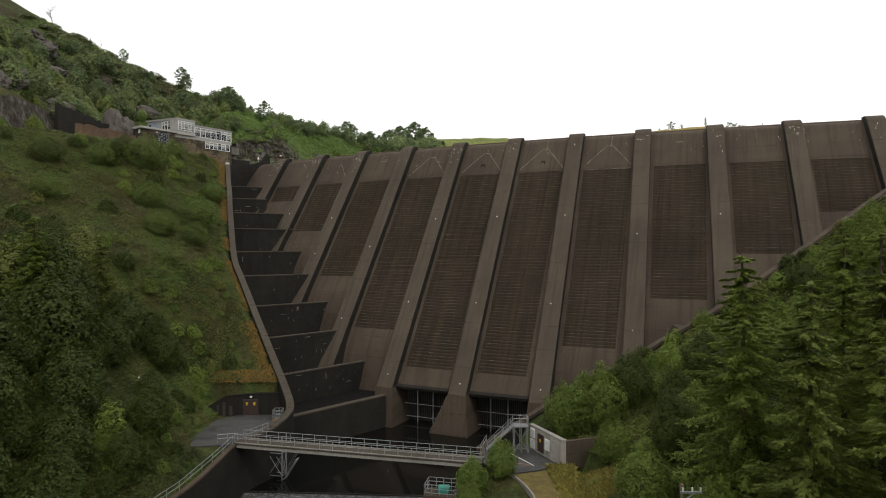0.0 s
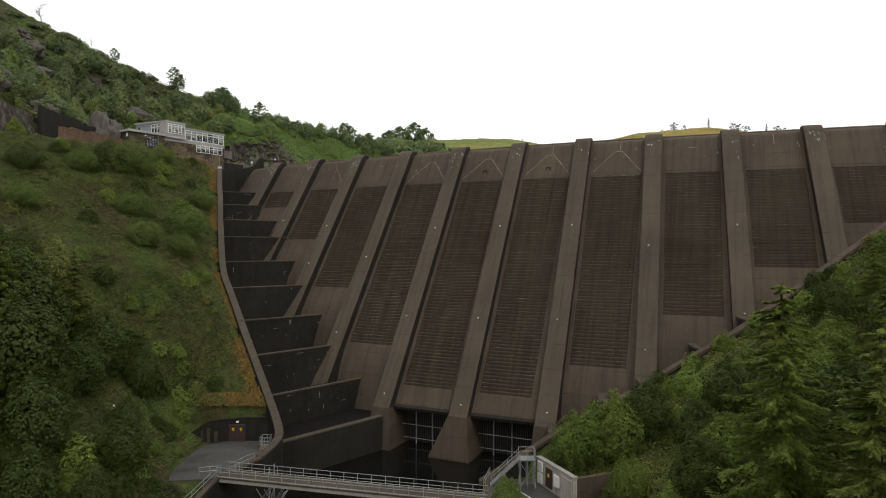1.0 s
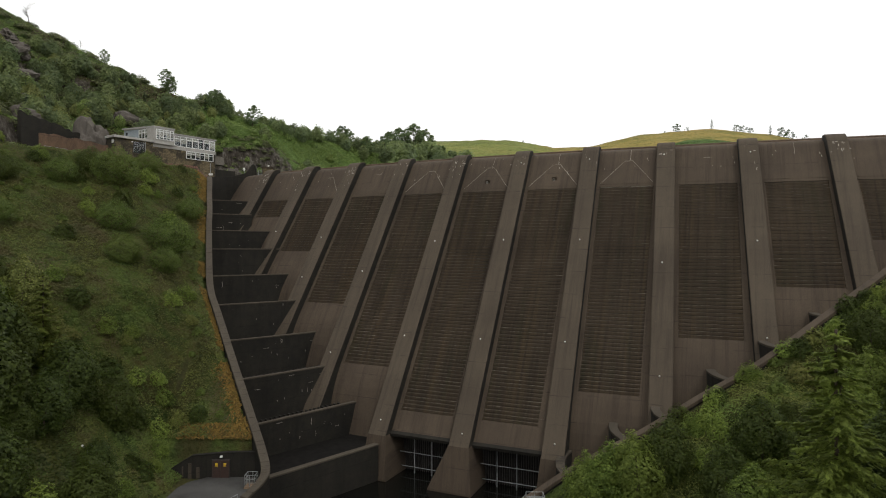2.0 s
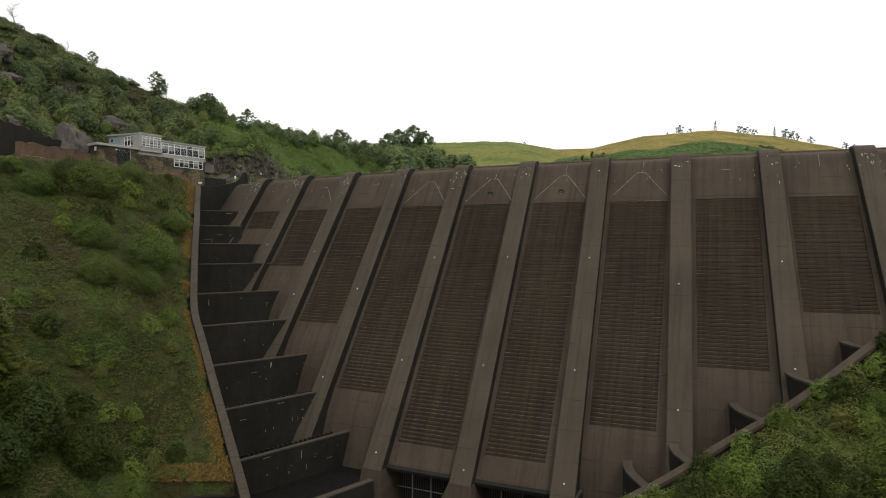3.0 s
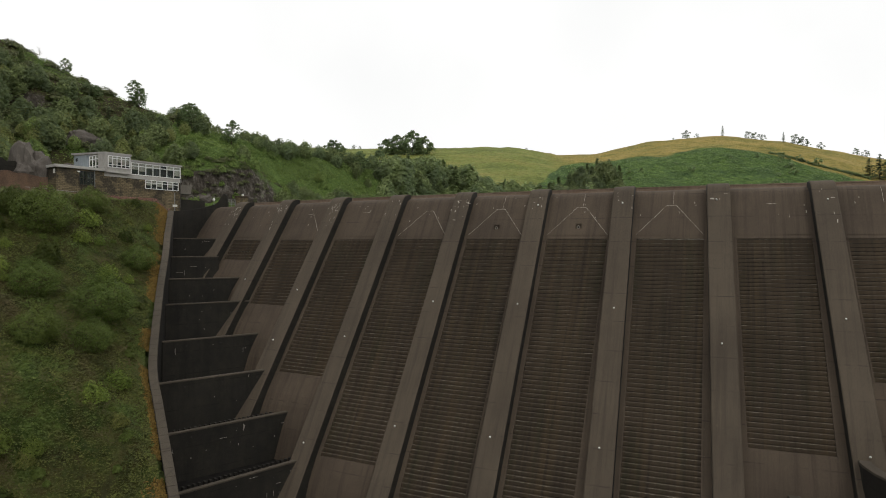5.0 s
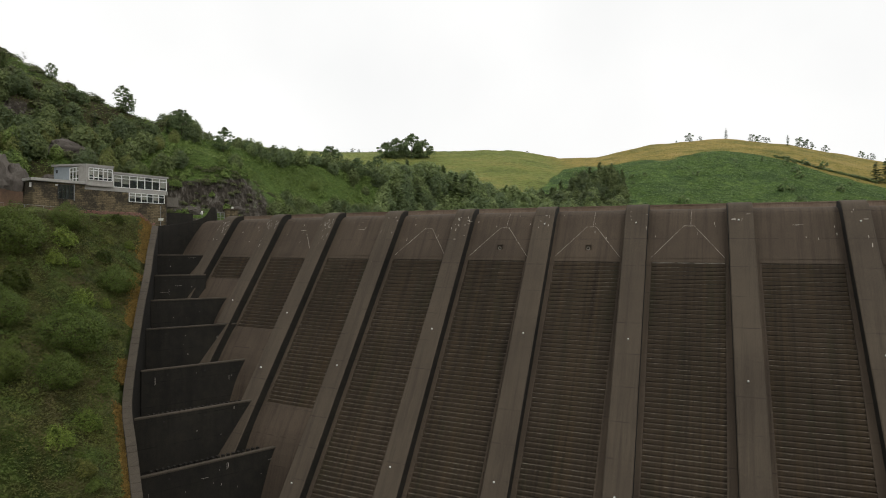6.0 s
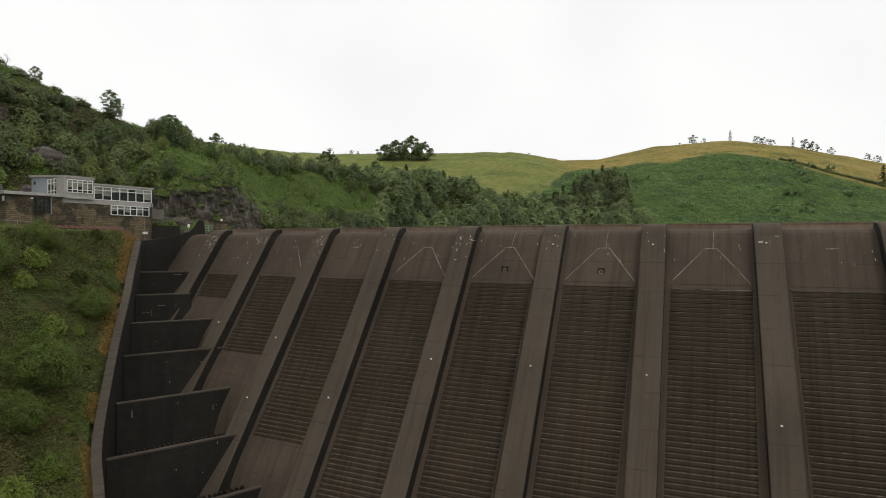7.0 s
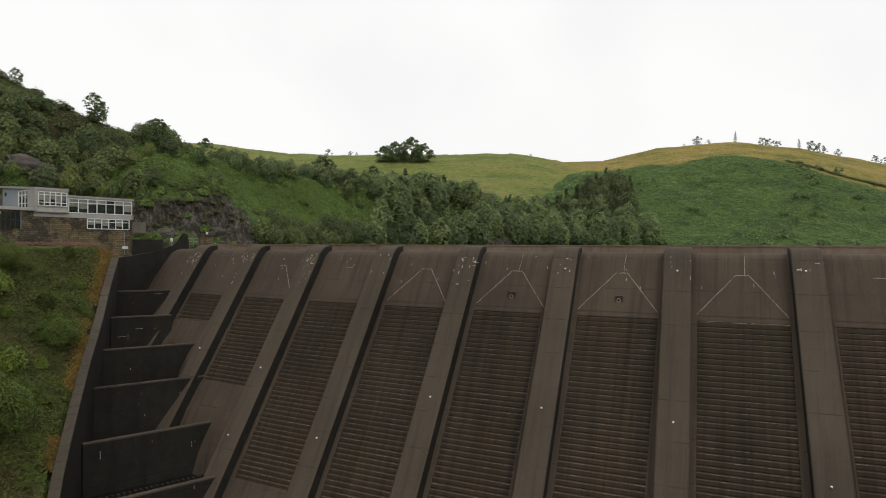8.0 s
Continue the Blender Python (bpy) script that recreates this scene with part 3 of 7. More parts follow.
def bay_wall(k):
    """The wall between buttress k and the next, with its recess for the slats."""
    s = (k + 0.5 - 6) * BAY
    half = BAY / 2 - PIER_HALF + 0.05
    low = PANEL_LOW[k]
    bottom = WALL_LOW.get(k, -3.0)
    pts = profile(0.3, 57.75, 2.6, bottom)
    steps = 6
    near = -half if k else -5.0      # the first bay is cut short by the wing wall
    bm = bmesh.new()

    def strip(s0, s1, chain, n):
        cols = []
        for i in range(n + 1):
            ss = s0 + (s1 - s0) * i / n
            cols.append([bm.verts.new(on_dam(s + ss, o, z)) for o, z in chain])
        for a, b in zip(cols, cols[1:]):
            for i in range(len(chain) - 1):
                bm.faces.new((a[i], b[i], b[i + 1], a[i + 1]))

    def at(z):
        return (0.3 + SLOPE * (50.2 - z), z)
    kink = KINK.get(k, bottom)
    foot = [at(kink)] if kink == bottom else eased(at, kink, bottom)
    upper = [at(PANEL_TOP)] + pts[1:] + [(-11.0, 57.7)]
    if low > PANEL_TOP:
        strip(near, half, pts + [(-11.0, 57.7)], steps)
        wall = part("bay_wall", bm, CONCRETE, dam)
        return wall
    strip(-half, half, upper, steps)
    strip(-half, half, foot + [at(low)], steps)

    # cheeks, head and sill of the recess, 0.75 m deep
    deep = 0.75

    def inn(z):
        o, zz = at(z)
        return (o - deep, zz)

    def quad(*corners):
        return bm.faces.new([bm.verts.new(on_dam(s + ds, *p)) for ds, p in corners])
    l0, r0 = panel_sides(k, low)
    l1, r1 = panel_sides(k, PANEL_TOP)
    quad((-half, at(low)), (l0, at(low)), (l1, at(PANEL_TOP)), (-half, at(PANEL_TOP)))
    quad((r0, at(low)), (half, at(low)), (half, at(PANEL_TOP)), (r1, at(PANEL_TOP)))
    strip(-half, half, [(foot[0][0] - 4.0, bottom), foot[0]], 2)
    for a, b in ((l0, l1), (r0, r1)):
        quad((a, at(low)), (b, at(PANEL_TOP)), (b, inn(PANEL_TOP)), (a, inn(low)))
    for z, l, r in ((low, l0, r0), (PANEL_TOP, l1, r1)):
        quad((l, at(z)), (r, at(z)), (r, inn(z)), (l, inn(z)))
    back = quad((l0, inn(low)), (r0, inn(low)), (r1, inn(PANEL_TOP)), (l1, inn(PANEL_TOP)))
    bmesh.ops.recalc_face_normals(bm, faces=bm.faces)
    # the back is coloured dark for the shade behind the slats
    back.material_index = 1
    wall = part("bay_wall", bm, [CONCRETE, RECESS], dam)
    # raised frame strips beside the slats, their edges worn pale
    for a, b, w in ((l0, l1, -0.22), (r0, r1, 0.22)):
        rows = [[on_dam(s + ds, at(z)[0] + o, z) for ds, o in ((c - 0.02, -0.2), (c - 0.02, 0.07), (c + w, 0.07), (c + w, -0.2))] for c, z in ((a, low), (b, PANEL_TOP))]
        part("frame_strip", loft(rows), CONCRETE, wall)
    for z0, z1, out in ((49.85, 50.15, 0.10), (50.42, 50.56, 0.06)):
        rows = [[on_dam(s + ds, o, z) for o, z in ((0.3 + SLOPE * (50.2 - z0) - 0.1, z0), (0.3 + SLOPE * (50.2 - z0) + out, z0), (0.3 + SLOPE * (50.2 - z1) + out, z1), (0.3 + SLOPE * (50.2 - z1) - 0.1, z1))] for ds in (l1 - 0.15, 0, r1 + 0.15)]
        part("lintel", loft(rows), CONCRETE, wall)
    slats(k, s, low, wall)
    return wall


def slats(k, s, low, wall):
    """Long precast slats one above the other, the light on their upper edges painted paler."""
    n = int(round((PANEL_TOP - low) / SLAT_PITCH))
    pitch = (PANEL_TOP - low) / n
    for i in range(n):
        z0 = low + i * pitch
        front = 0.3 + SLOPE * (50.2 - z0) - 0.30
        step = SLOPE * pitch
        top = z0 + pitch * 0.89
        ring = [(front - 0.55, z0), (front - 0.03, z0), (front, z0 + 0.03), (front, top - 0.045), (front - 0.03, top), (front - 0.11, top + 0.004), (front - step - 0.25, top), (front - 0.75, top)]
        left, right = panel_sides(k, z0)
        rows = [[on_dam(s + ds, o, z) for o, z in ring] for ds in (left + 0.02, 0, right - 0.02)]
        bm = loft(rows)
        bm.faces.ensure_lookup_table()
        for f in bm.faces:            # the upper edge and ledge are painted paler: caught light, lime and dust
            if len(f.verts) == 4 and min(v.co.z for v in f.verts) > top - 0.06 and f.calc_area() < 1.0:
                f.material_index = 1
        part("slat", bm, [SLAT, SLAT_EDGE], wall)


for k in range(FIRST, LAST + 1):
    buttress(k)
for k in range(FIRST - 1, LAST):
    bay_wall(k)


def swept_wall(name, poly, thick, deep, label, mat_wall, mat_cope, out=1, cope=0.45, stones=False):
    """A wall along a plan line with a coping; out: the side of the line on which its thickness lies."""
    wall = thing(name, label, "retaining wall", kind="structure")
    p = [Vector(q) for q in poly]
    # round the corners of the line
    fine = []
    for i in range(len(p) - 1):
        p0, p1, p2, p3 = p[max(i - 1, 0)], p[i], p[i + 1], p[min(i + 2, len(p) - 1)]
        for j in range(5):
            t = j / 5
            fine.append(0.5 * ((2 * p1) + (p2 - p0) * t + (2 * p0 - 5 * p1 + 4 * p2 - p3) * t * t + (3 * p1 - p0 - 3 * p2 + p3) * t ** 3))
    fine.append(p[-1])
    rows_w, rows_c = [], []
    for i, q in enumerate(fine):
        d = (fine[min(i + 1, len(fine) - 1)] - fine[max(i - 1, 0)])
        d.z = 0
        d.normalize()
        n = Vector((-d.y, d.x, 0)) * out
        low = min(q.z - deep, -3.0)
        rows_w.append([Vector((*(q + n * 0.1).xy, low)), Vector((*(q + n * 0.1).xy, q.z - cope)), Vector((*(q + n * (thick - 0.1)).xy, q.z - cope)), Vector((*(q + n * (thick - 0.1)).xy, low))])
        rows_c.append([q + Vector((0, 0, -cope)), q + Vector((0, 0, -0.06)), q + n * 0.06, q + n * (thick - 0.06), q + n * thick + Vector((0, 0, -0.06)), q + n * thick + Vector((0, 0, -cope))])
    part("wall_face", loft(rows_w), mat_wall, wall)
    if not stones:
        part("coping", loft(rows_c), mat_cope, wall, "paler weathered concrete coping")
        return wall
    # separate coping stones, none quite in line with the next
    rs = random.Random(3)
    for a, b in zip(rows_c, rows_c[1:]):
        k = max(1, round((a[2] - b[2]).length / 1.15))
        for i in range(k):
            f0, f1 = i / k + 0.012 / k, (i + 1) / k - 0.02 / k
            up = Vector((0, 0, rs.uniform(-0.02, 0.02)))
            part("coping_stone", loft([[p.lerp(q, f0) + up for p, q in zip(a, b)], [p.lerp(q, f1) + up for p, q in zip(a, b)]]), mat_cope, wall)
    return wall


swept_wall("wall_left", LEFT_WALL, 1.2, 9, "dark curved concrete side wall with a pale coping", CONCRETE_DARK, CONCRETE_COPING, out=-1, cope=0.32, stones=True)
swept_wall("wall_right", RIGHT_WALL, 1.3, 9, "dark concrete side wall stepping down the wooded bank", CONCRETE_DARK, CONCRETE, out=1)

LEFT_STEPS = [((-58.3, 169.5), (-47.6, 174.5), 50.25), ((-55.4, 162.3), (-47.3, 166.8), 46.40), ((-52.6, 154.9), (-39.8, 163.1), 42.22), ((-49.9, 147.4), (-37.0, 156.8), 38.00), ((-46.9, 139.6), (-31.9, 152.2), 32.50),
              ((-43.7, 131.0), (-28.6, 144.1), 27.36), ((-40.4, 123.8), (-23.1, 139.6), 21.48), ((-35.3, 115.7), (-19.5, 132.1), 16.19), ((-31.0, 108.7), (-13.3, 128.0), 10.55)]


def cross_wall(a, b, top, floor, thick, name, label):
    """A level wall across the channel with a rounded pale top."""
    a, b = Vector(a), Vector(b)
    d = (b - a).normalized()
    n = Vector((d.y, -d.x))
    w = thing(name, label, "wall", "stepped walls of the overflow channel", "structure")

    def row(p, ins):
        q0, q1 = p, p - n * thick
        return [Vector((q0.x, q0.y, floor)), Vector((q0.x, q0.y, top - 0.24)), Vector((q1.x, q1.y, top - 0.24)), Vector((q1.x, q1.y, floor))]
    part("wall_face", loft([row(a, 0), row(b, 0)]), CONCRETE_DARK, w)
    rows = []
    for p in (a, b):
        q = [p + n * 0.07, p + n * 0.07, p, p - n * (thick - 0.02), p - n * (thick + 0.05), p - n * (thick + 0.05)]
        rows.append([Vector((v.x, v.y, top + dz)) for v, dz in zip(q, (-0.24, -0.06, 0, 0, -0.06, -0.24))])
    part("coping", loft(rows), CONCRETE_COPING, w)
    return w


for i, (a, b, top) in enumerate(LEFT_STEPS):
    low = LEFT_STEPS[i + 1][2] - 2.4 if i + 1 < len(LEFT_STEPS) else 4.0
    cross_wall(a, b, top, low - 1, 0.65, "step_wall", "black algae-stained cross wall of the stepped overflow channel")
    # floor behind the wall, up to the next one above
    a0, b0 = (LEFT_STEPS[i - 1][0], LEFT_STEPS[i - 1][1]) if i else ((-58.6, 171.5), (-49.5, 179))
    z = top - 2.0
    bm = loft([[Vector((*a, z)), Vector((*a, z - 2))], [Vector((*b, z)), Vector((*b, z - 2))]], closed=False)
    bm.free()
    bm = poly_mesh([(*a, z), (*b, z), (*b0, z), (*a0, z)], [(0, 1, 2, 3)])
    tagged(part("step_floor", bm, BLACK_FLOOR), "dark concrete floor of a channel step", "floor", "channel floors", "structure")
marks = random.Random(21)
for i, (a, b, top) in enumerate(LEFT_STEPS):
    a, b = Vector((*a, 0)), Vector((*b, 0))
    d = (b - a).normalized()
    n = Vector((d.y, -d.x, 0))
    depth = top - (LEFT_STEPS[i + 1][2] if i + 1 < len(LEFT_STEPS) else 6.0)
    bm = bmesh.new()
    for _ in range(4 + 10 * (i > 5)):
        p = a.lerp(b, marks.uniform(0.08, 0.92)) + n * 0.006
        z = top - 0.5 - marks.uniform(0, 1) * (depth - 1.2)
        w = marks.uniform(0.012, 0.035)
        h = marks.uniform(0.1, 0.35) if marks.random() < 0.75 else marks.uniform(0.4, 1.2)
        if marks.random() < 0.25:
            w, h = marks.uniform(0.2, 0.7), 0.04
        m = Matrix(((d.x, -n.x, 0, p.x), (d.y, -n.y, 0, p.y), (0, 0, 1, z), (0, 0, 0, 1)))
        box(bm, (-w, -0.012, -h), (w, 0.004, 0), m)
    tagged(part("lime_run", bm, LIME), "white lime runs on the cross wall", "lime", "lime on the cross walls", "structure")
    # drain holes as thin dark plates, the shade inside put into their colour
    bm = bmesh.new()
    for f in (0.2, 0.5, 0.8):
        p = a.lerp(b, f) + n * 0.004
        m = Matrix(((d.x, -n.x, 0, p.x), (d.y, -n.y, 0, p.y), (0, 0, 1, top - 1.0), (0, 0, 0, 1)))
        box(bm, (-0.12, -0.01, -0.24), (0.12, 0.004, 0), m)
    tagged(part("weep_hole", bm, RECESS), "small dark drain holes in the cross wall", "hole", "drain holes", "structure")
cross_wall((-24.6, 100.2), (-10.6, 115.4), 6.0, -3, 1.0, "basin_wall", "dark concrete wall along the pool below the dam")
tagged(part("basin_floor", poly_mesh([(-24.6, 100.2, 5.0), (-10.6, 115.4, 5.0), (-14.7, 126, 5.0), (-30.0, 110.8, 5.0)], [(0, 1, 2, 3)]), BLACK_FLOOR), "dark concrete floor beside the pool", "floor", kind="structure")


# right side: shorter cross walls, swept in plan, with thick pale tops
def swept_fin(x, y, top):
    w = thing("step_wall", "dark swept cross wall with a thick pale rounded top", "wall", "stepped walls of the right overflow channel", "structure")
    end = float(np.interp(x, [q[0] for q in RIGHT_WALL][::-1], [q[1] for q in RIGHT_WALL][::-1])) - 0.3
    line = [Vector((x + 2.2, y + 3.2)), Vector((x + 1.0, y + 1.0)), Vector((x + 0.1, y - 1.6)), Vector((x - 0.3, y - 4.2)), Vector((x - 0.1, y - 7.0)), Vector((x + 0.5, (y - 7.0 + end) / 2)), Vector((x + 1.4, end))]
    rows_w, rows_c = [], []
    low = top - 7.0
    for i, p in enumerate(line):
        d = (line[min(i + 1, len(line) - 1)] - line[max(i - 1, 0)]).normalized()
        n = Vector((-d.y, d.x)) * 0.6
        a, b, a1, b1 = p - n, p + n, p - n * 1.1, p + n * 1.1
        rows_w.append([Vector((*a, low)), Vector((*a, top - 0.3)), Vector((*b, top - 0.3)), Vector((*b, low))])
        rows_c.append([Vector((*a1, top - 0.3)), Vector((*a1, top - 0.06)), Vector((*a, top)), Vector((*b, top)), Vector((*b1, top - 0.06)), Vector((*b1, top - 0.3))])
    part("wall_face", loft(rows_w), CONCRETE_DARK, w)
    part("coping", loft(rows_c), CONCRETE_COPING, w)


RIGHT_STEPS = [(71.0, 106.0, 37.5), (62.9, 107.0, 33.0), (55.2, 107.2, 28.6), (46.7, 105.5, 24.6), (39.6, 106.9, 20.1), (30.6, 104.8, 15.0), (25.0, 106.8, 12.0), (16.8, 104.6, 7.6)]
for i, (x, y, z) in enumerate(RIGHT_STEPS):
    swept_fin(x, y, z)
    nxt = RIGHT_STEPS[i - 1] if i else (78, 107, 0)
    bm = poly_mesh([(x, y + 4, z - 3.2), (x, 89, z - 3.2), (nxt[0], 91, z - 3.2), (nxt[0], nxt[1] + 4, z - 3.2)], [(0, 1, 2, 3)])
    tagged(part("step_floor", bm, BLACK_FLOOR), "dark concrete floor of a channel step", "floor", "channel floors", "structure")

# wing wall that closes the left end of the crest, with a pointed end
wing = thing("wing_wall", "black concrete wing wall with a hooked pointed end", "wall", kind="structure")
WING = [(-58.7, 170.8, 56.15), (-58.5, 172.4, 56.25), (-58.0, 174.3, 56.45), (-57.0, 176.9, 56.85), (-55.9, 179.0, 57.3), (-54.7, 180.4, 57.75), (-53.5, 181.3, 58.3), (-52.8, 181.7, 59.0), (-52.3, 182.0, 60.1), (-51.9, 182.2, 60.7), (-51.5, 182.3, 60.85), (-51.1, 182.3, 60.5), (-50.9, 182.2, 59.5), (-50.7, 182.2, 57.0)]
rows_w = []
for x, y, z in WING:
    bx, by = x - 0.75 * min(1.0, max(0.0, (182 - y) / 8)), y + 0.7
    rows_w.append([Vector((x, y, 44)), Vector((x, y, z - 0.05)), Vector((x - 0.03, y + 0.05, z)), Vector((bx + 0.03, by - 0.05, z)), Vector((bx, by, z - 0.05)), Vector((bx, by, 44))])
part("wall_face", loft(rows_w), CONCRETE_DARK, wing)

# upstream parapet along the crest
rows_w = []
for i in range(60):
    s = (0.55 - 6 + i * 0.212) * BAY
    rows_w.append([on_dam(s, o, z) for o, z in ((-9.6, 55.0), (-9.6, 58.52), (-9.52, 58.55), (-9.52, 58.72), (-10.3, 58.72), (-10.3, 55.0))])
PARAPET = concrete("rusty_parapet_concrete", (0.16, 0.11, 0.08), (0.27, 0.21, 0.16), 0.5, lift=30, tint=(0.16, 0.08, 0.04))
part("parapet", loft(rows_w), PARAPET, dam, "low brown-stained parapet along the crest")


# ---- sluice bays, footings and marks on the dam ----
STEEL = plain("galvanised_steel", (0.30, 0.31, 0.31), 0.5, 0.5, 0.2, 4)
DARK_STEEL = plain("rusty_dark_steel", (0.06, 0.055, 0.05), 0.6, 0.3, 0.3, 3)
WHITE_PAINT = plain("white_paint", (0.74, 0.73, 0.69), 0.55, 0, 0.12, 2)


def footing(k, left, right):
    """Splayed foot of a buttress standing in the pool."""
    s = (k - 6) * BAY
    rows = []
    for z, grow in ((-3.0, 1.0), (0.3, 0.92), (4.0, 0.4), (7.0, 0.0)):
        o = PIER_OUT + SLOPE * (50.2 - z)
        o_front = PIER_OUT + SLOPE * (50.2 - 7.0) + 1.6 * grow + 0.02
        rows.append([on_dam(s - PIER_HALF - left * grow - 0.02, o_front - 9, z), on_dam(s - PIER_HALF - left * grow - 0.02, o_front, z), on_dam(s + PIER_HALF + right * grow + 0.02, o_front, z), on_dam(s + PIER_HALF + right * grow + 0.02, o_front - 9, z)])
    part("footing", loft(rows), CONCRETE, dam)


footing(6, 3.0, 0.9)
footing(5, 0.5, 0.9)
footing(7, 0.6, 0.6)


def sluice(k):
    """A dark opening under the bay wall with a barred gate, a post and walkway rails."""
    s = (k + 0.5 - 6) * BAY
    half = BAY / 2 - PIER_HALF
    o = 0.3 + SLOPE * (50.2 - 7.0) - 3.6
    g = thing("sluice_gate", "rusty barred sluice gate under the dam wall", "gate", "sluice gates")
    th = DAM_TURN + DAM_BEND * s
    m = Matrix.Translation(on_dam(s, o, 0)) @ Matrix.Rotation(th, 4, "Z")
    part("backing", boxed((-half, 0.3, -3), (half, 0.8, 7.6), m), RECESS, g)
    for i in range(27):
        x = -half + 0.25 + i * (2 * half - 0.5) / 26
        part("bar", boxed((x - 0.05, 0, -2), (x + 0.05, 0.12, 7.2), m), DARK_STEEL, g)
    for z in (1.0, 3.4):
        part("rail", tubed([(m @ Vector((-half, -1.2, z)), m @ Vector((half, -1.2, z)))], 0.07), STEEL, g)
    for x in (-half * 0.45, half * 0.15):
        part("post", tubed([(m @ Vector((x, -1.2, -2)), m @ Vector((x, -1.2, 6.8)))], 0.11), STEEL, g)
    # chamfered beam along the wall's lower edge
    rows = []
    for ds in (-half, half):
        rows.append([on_dam(s + ds, o2, z) for o2, z in ((0.3 + SLOPE * 43.2 - 0.1, 7.5), (0.3 + SLOPE * 43.2 + 0.35, 7.1), (0.3 + SLOPE * 43.2 + 0.2, 6.6), (0.3 + SLOPE * 43.2 - 1.2, 6.6))])
    part("wall_beam", loft(rows), CONCRETE_DARK, dam)


sluice(5)
sluice(6)


def face_strip(bm, pts, width, out):
    """A thin raised band over the bay wall through places of (s, z)."""
    prof = profile(out, 57.75 if out < 1 else 58.5, 2.6, -3.0)

    def off(z):
        if z <= prof[1][1]:
            return out + SLOPE * (50.2 - z)
        zs = [p[1] for p in prof[1:]]
        os = [p[0] for p in prof[1:]]
        return float(np.interp(z, zs, os))
    for (s0, z0), (s1, z1) in zip(pts, pts[1:]):
        d = Vector((s1 - s0, (z1 - z0) * 1.19))
        n = Vector((-d.y, d.x)).normalized() * width / 2
        q = [(s0 + n.x, z0 + n.y), (s1 + n.x, z1 + n.y), (s1 - n.x, z1 - n.y), (s0 - n.x, z0 - n.y)]
        lo = [bm.verts.new(on_dam(a, off(b) - 0.05, b)) for a, b in q]
        hi = [bm.verts.new(on_dam(a, off(b) + 0.02, b)) for a, b in q]
        bm.faces.new(hi)
        for i in range(4):
            j = (i + 1) % 4
            bm.faces.new((lo[i], lo[j], hi[j], hi[i]))


lime = random.Random(3)
for k, parts_shown in ((2, "ar"), (3, "a"), (4, "alr"), (5, "alrv"), (6, "alrv"), (7, "alrvb"), (9, "v"), (8, "a")):
    s = (k + 0.5 - 6) * BAY
    bm = bmesh.new()
    lines = []
    if "a" in parts_shown:
        lines.append([(s - 0.45, 55.1), (s + 1.0, 55.1)])
    if "l" in parts_shown:
        lines.append([(s - 0.45, 55.1), (s - 4.85, 50.45)])
    if "r" in parts_shown:
        lines.append([(s + 1.0, 55.1), (s + 4.9, 50.5)])
    if "v" in parts_shown:
        lines.append([(s + 0.5, 55.1), (s + 0.6, 57.4)])
    if "b" in parts_shown:
        lines.append([(s - 4.6, 49.8), (s + 4.9, 49.76)])
    for (a, za), (b, zb) in lines:
        n = 22
        for i in range(n):
            if lime.random() < 0.07:
                continue
            f0, f1 = i / n, (i + 1) / n
            j = lime.uniform(-0.03, 0.03)
            face_strip(bm, [(a + (b - a) * f0, za + (zb - za) * f0 + j), (a + (b - a) * f1, za + (zb - za) * f1 + j)], lime.uniform(0.025, 0.05), 0.3)
    bmesh.ops.recalc_face_normals(bm, faces=bm.faces)
    part("lime_line", bm, LIME, dam, "white lime bled out of a crack")

# runs of lime and bird droppings near the crest and down the buttresses
for k in range(1, 12):
    bm = bmesh.new()
    n = {1: 20, 2: 20, 3: 18, 5: 16, 10: 14}.get(k, 5)
    for i in range(n):
        s = (k - 6) * BAY + lime.uniform(-PIER_HALF, PIER_HALF) * 0.95
        z = 57.3 - abs(lime.gauss(0, 1.1)) if i % 4 else lime.uniform(52, 57)
        h = lime.uniform(0.1, 0.55)
        prof_z = min(z, 57.6)
        face_strip(bm, [(s, prof_z), (s + lime.uniform(-0.08, 0.08), prof_z - h)] if lime.random() < 0.7 else [(s, prof_z), (s + h, prof_z)], lime.uniform(0.03, 0.1), PIER_OUT)
    for i in range(4):
        s = (k + 0.5 - 6) * BAY + lime.uniform(-5, 5)
        z = lime.uniform(53.0, 57.2)
        face_strip(bm, [(s, z), (s, z - lime.uniform(0.1, 0.4))], lime.uniform(0.03, 0.1), 0.3)
    bmesh.ops.recalc_face_normals(bm, faces=bm.faces)
    part("lime_streaks", bm, LIME, dam, "white lime runs and droppings")


LIME_THIN = plain("thin_lime", (0.20, 0.175, 0.14), 0.8, 0, 0.4, 5)
